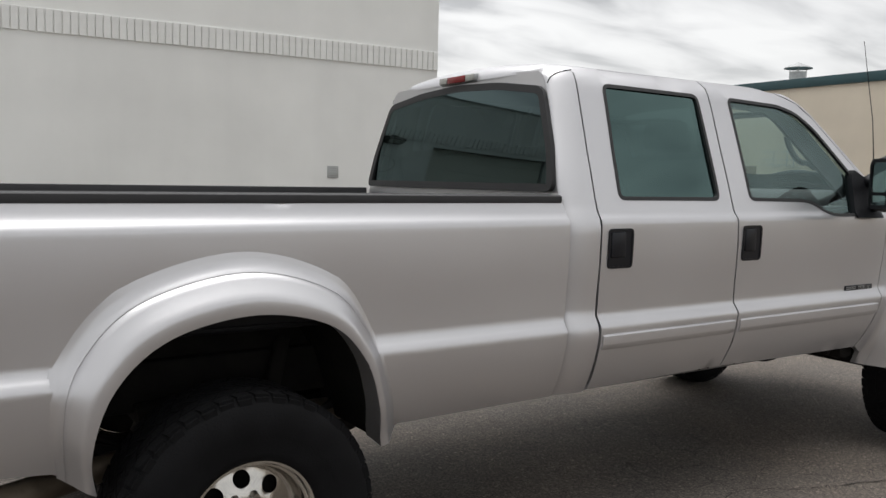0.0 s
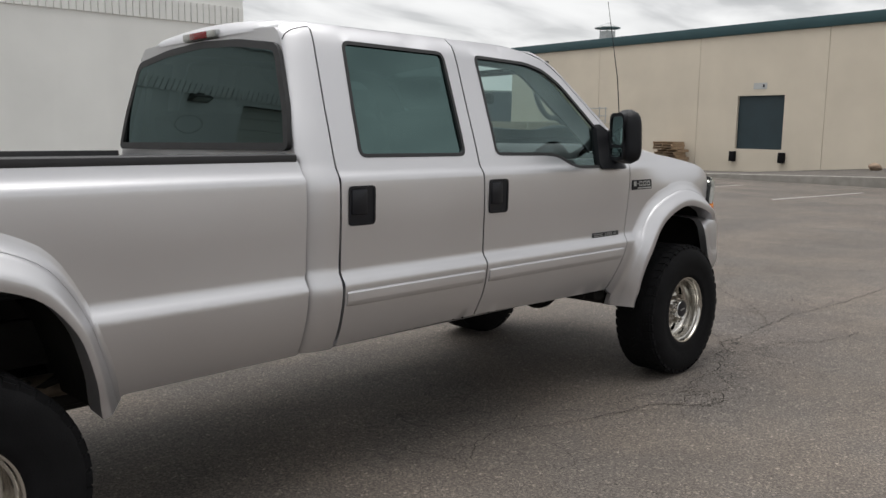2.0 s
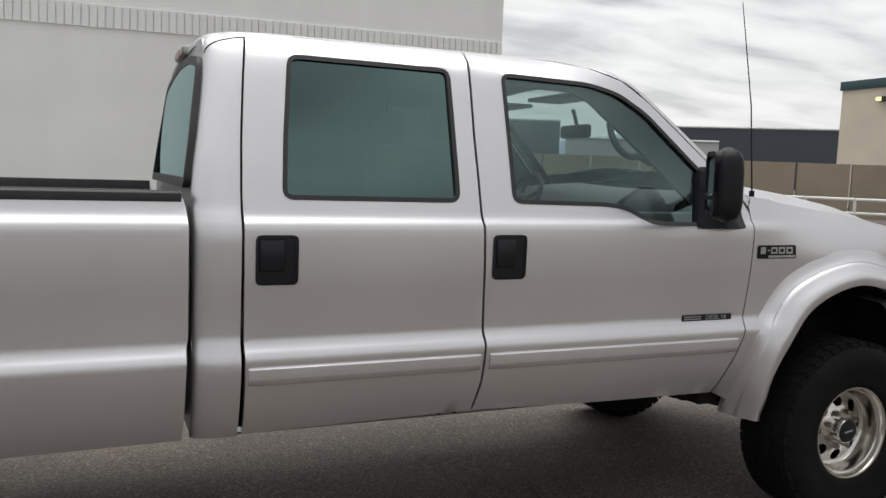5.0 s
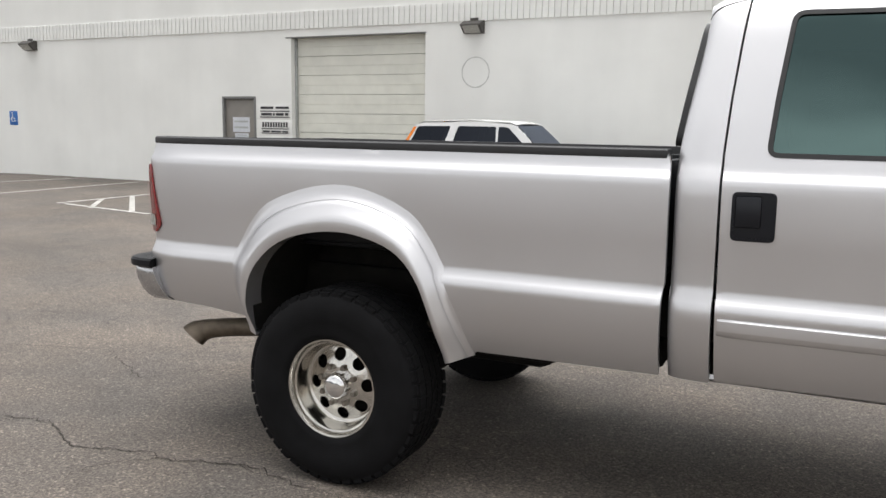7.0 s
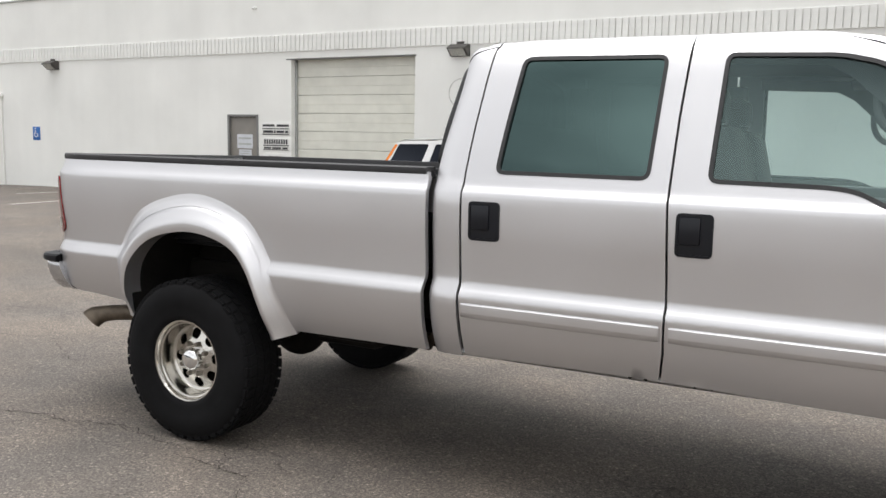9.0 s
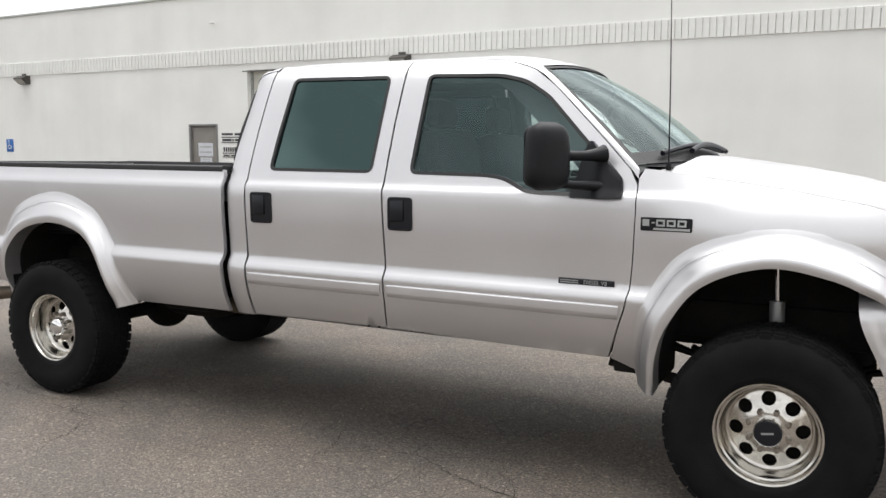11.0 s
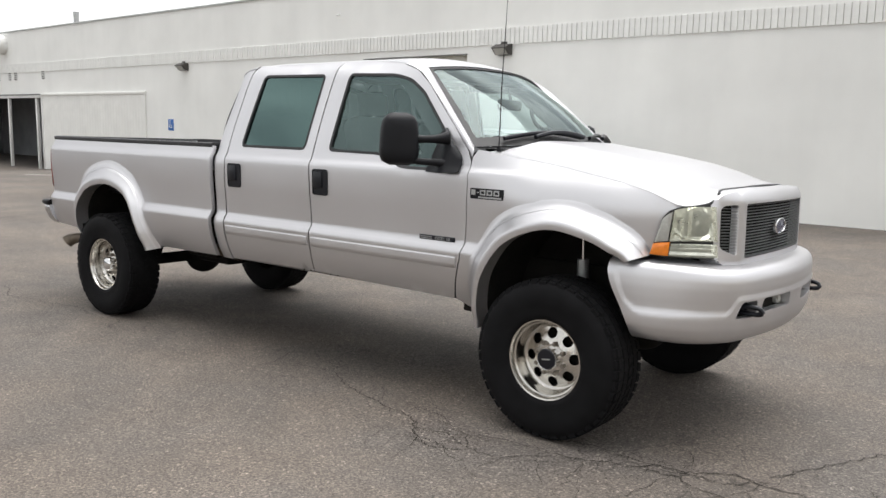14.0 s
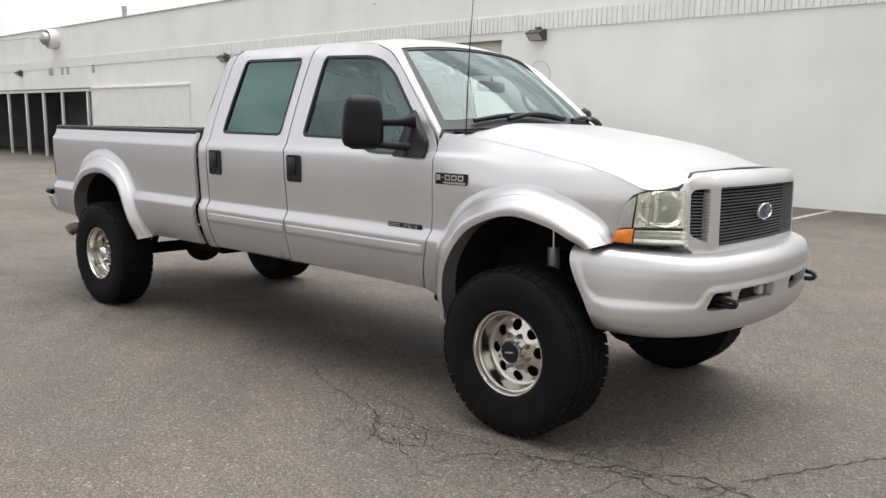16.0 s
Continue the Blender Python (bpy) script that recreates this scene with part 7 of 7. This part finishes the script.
bm = bmesh.new()
loft(bm, [[(fx(y) - 6.0 + d, y, GZ + h + (0.4 * rise(y) if h > 0 else 0)) for d, h in ((0, -0.05), (0.01, 0.12), (0.03, 0.14), (0.30, 0.14), (0.32, -0.05))] for y in np.linspace(-40, 40, 41)])
solid("kerb", bm, M["concrete"], "pale concrete kerb in front of the docks", "kerb", "structure")
bm = bmesh.new()
loft(bm, [[(fx(y) - d, y, GZ + h + k * rise(y)) for d, h, k in ((5.69, 0.125, 0.4), (3.5, 0.10, 0.62), (1.6, 0.03, 0.85), (0.01, 0.006, 1.0))] for y in np.linspace(-40, 40, 41)])
solid("verge", bm, M["verge"], "dark grey strip between kerb and warehouse", "verge", "structure")
bm = bmesh.new()
bmesh.ops.create_icosphere(bm, subdivisions=3, radius=0.33)
for v in bm.verts:
    n = noise.noise(v.co * 3.1 + Vector((4, 1, 7)))
    v.co = Vector((v.co.x * 1.0, v.co.y * 0.9, v.co.z * 0.62)) * (1 + 0.34 * n)
bm.transform(Matrix.Translation((40.05, 9.25, GZ + 0.85 * rise(9.25) + 0.17)))
solid("boulder", bm, M["stone"], "tan boulder lying on the verge by the warehouse", "boulder")
for k, (x, y, a, ln) in enumerate(((39.95, 7.75, 1.50, 1.5), (39.75, 7.35, 1.62, 1.7), (40.10, 7.30, 1.48, 1.4))):
    m = Matrix.Translation((x, y, GZ + 0.85 * rise(y) + (0.03, 0.03, 0.145)[k])) @ Matrix.Rotation(a, 4, "Z") @ Matrix.Rotation(0.075, 4, "Y")
    bm = bmesh.new()
    box(bm, (-ln / 2, -0.09, -0.02), (ln / 2, 0.09, 0.10), 0.008, m)
    solid("timber", bm, M["wood"], "weathered grey timber lying on the verge", "timber", group="loose timbers")
# pipe rack hung on the warehouse wall
rack = thing("pipe_rack", "galvanised pipe rack fixed to the warehouse wall", "rack")
rack.matrix_basis = dock_m
for y in (26.0, 26.5, 27.5):
    bm = bmesh.new()
    tube(bm, [(fl(y), 0.0, 2.2 - GZ), (fl(y), 0.55, 2.15 - GZ), (fl(y), 0.55, 3.15 - GZ)], 0.035, 8)
    part("upright", bm, M["galv"], rack)
for z in (2.30, 2.60, 3.08):
    bm = bmesh.new()
    tube(bm, [(fl(25.9), 0.55, z - GZ), (fl(28.4), 0.55, z - GZ)], 0.03, 8)
    part("rail", bm, M["galv"], rack)

# ---- distance ----
def az_point(az, dist, z):
    return (1.3 + dist * math.sin(radians(az)), -3.8 + dist * math.cos(radians(az)), z)


fence = thing("boundary_wall", "low tan boundary wall with white rails", "wall")
bm = bmesh.new()
a, b = Vector(az_point(20, 46, 0)), Vector(az_point(52, 46, 0))
n = 10
for k in range(n):
    p, q = a.lerp(b, k / n), a.lerp(b, (k + 1) / n - 0.004)
    d = (b - a).normalized()
    nn = Vector((-d.y, d.x, 0)) * 0.1
    bm = bmesh.new()
    loft(bm, [[(*(v - nn).xy, z0), (*(v - nn).xy, z1), (*(v + nn).xy, z1), (*(v + nn).xy, z0)] for v, z0, z1 in ((p, -0.6, 2.12), (q, -0.6, 2.12))], closed=True)
    part("wall_panel", bm, M["tan"], fence, smooth=False)
for z in (0.62, 0.05):
    bm = bmesh.new()
    a2, b2 = Vector(az_point(20, 38, z)), Vector(az_point(52, 38, z))
    tube(bm, [a2, b2], 0.06, 8)
    part("rail", bm, M["white"], fence, "white rail")
for k in range(12):
    bm = bmesh.new()
    v = Vector(az_point(20, 38, 0)).lerp(Vector(az_point(52, 38, 0)), k / 11)
    tube(bm, [(v.x, v.y, -0.5), (v.x, v.y, 0.68)], 0.06, 8)
    part("rail_post", bm, M["white"], fence, "white rail post")


def far_block(name, az0, az1, dist, z1, material, label, windows=0):
    t = thing(name, label, "building")
    p, q = Vector(az_point(az0, dist, 0)), Vector(az_point(az1, dist, 0))
    d = (q - p).normalized(); nn = Vector((-d.y, d.x, 0)) * 20
    bm = bmesh.new()
    loft(bm, [[(v.x, v.y, -1), (v.x, v.y, z1), (v.x + nn.x, v.y + nn.y, z1), (v.x + nn.x, v.y + nn.y, -1)] for v in (p, q)], closed=False)
    for v in (p, q):
        bm.faces.new([bm.verts.new(c) for c in ((v.x, v.y, -1), (v.x, v.y, z1), (v.x + nn.x, v.y + nn.y, z1), (v.x + nn.x, v.y + nn.y, -1))])
    part("wall", bm, material, t, smooth=False)
    bm = bmesh.new()
    tube(bm, [(p.x, p.y, z1), (q.x, q.y, z1)], 0.15, 6)
    part("parapet", bm, M["cap"], t)
    return t


far_block("slate_hall", 21, 30.6, 95, 6.4, M["slate"], "far dark slate-clad hall")
far_block("slate_hall", 36.8, 50, 110, 6.8, M["slate"], "far dark slate-clad hall")
far_block("pale_hall", 31, 41, 80, 4.1, M["pale"], "far low pale hall")
far_block("grey_hall", 62, 95, 150, 6.0, M["pale"], "far low grey hall")
far_block("brown_hall", 120, 165, 70, 5.0, M["beige"], "low beige hall across the lot")
far_block("slate_hall", 170, 200, 95, 5.5, M["slate"], "far dark hall across the lot")
far_block("slate_hall", 205, 260, 85, 5.0, M["slate"], "long dark hall across the lot")
# snowy mountain ridge
def mountain_mat():
    m = mat("snowy_rock", (0.20, 0.23, 0.30), 0.9, var=0.2, scale=0.004)
    t = m.node_tree
    b = t.nodes["Principled BSDF"]
    g = t.nodes.new("ShaderNodeNewGeometry"); s3 = t.nodes.new("ShaderNodeSeparateXYZ")
    t.links.new(g.outputs["Position"], s3.inputs[0])
    nz = t.nodes.new("ShaderNodeTexNoise"); nz.inputs["Scale"].default_value, nz.inputs["Detail"].default_value = 0.012, 8
    t.links.new(g.outputs["Position"], nz.inputs["Vector"])
    ma = t.nodes.new("ShaderNodeMath"); ma.operation = "MULTIPLY_ADD"; ma.inputs[1].default_value = 90
    t.links.new(nz.outputs[0], ma.inputs[0]); t.links.new(s3.outputs[2], ma.inputs[2])
    r = t.nodes.new("ShaderNodeMapRange"); r.inputs[1].default_value, r.inputs[2].default_value = 125, 165
    t.links.new(ma.outputs[0], r.inputs[0])
    mx = t.nodes.new("ShaderNodeMix"); mx.data_type = "RGBA"
    src = b.inputs["Base Color"].links[0].from_socket
    t.links.new(r.outputs[0], mx.inputs[0]); t.links.new(src, mx.inputs[6]); mx.inputs[7].default_value = (0.72, 0.75, 0.80, 1)
    t.links.new(mx.outputs[2], b.inputs["Base Color"])
    return m


bm = bmesh.new()
rows = []
for dist, hs in ((2300, 0.0), (2600, 0.45), (2900, 1.0), (3300, 0.6)):
    row = []
    for az in np.linspace(-60, 110, 260):
        el = 1.55 + 0.45 * noise.noise((az * 0.13, 3.1, 0)) + 0.30 * noise.noise((az * 0.45, 1.0, 0)) + 0.12 * noise.noise((az * 1.7, 5.0, dist))
        el += 1.75 * math.exp(-((az - 35.6) / 1.5) ** 2) + 0.5 * math.exp(-((az - 38.3) / 1.6) ** 2)
        row.append(az_point(az, dist, max(0, 2900 * math.tan(radians(el)) * hs)))
    rows.append(row)
loft(bm, rows)
solid("mountain_ridge", bm, mountain_mat(), "distant rocky mountain ridge with snow", "mountains", "structure", smooth=False)

# upright blocks of the soldier course on the white wall
n_block = int((CORNER + 59.8) / PITCH)
for k in range(n_block):
    x = CORNER - PITCH * (k + 1)
    if k < 296:
        b = new("block", block_mesh)
        b.parent = wall
        b.location = (x, 0, BAND_LO)
    else:
        box(far_rows, (x + 0.009, -0.030, BAND_LO), (x + PITCH - 0.009, 0.0, BAND_HI))
rows_ob = part("block_course", far_rows, M["band"], wall, smooth=False)
tagged(rows_ob, kind="stuff")
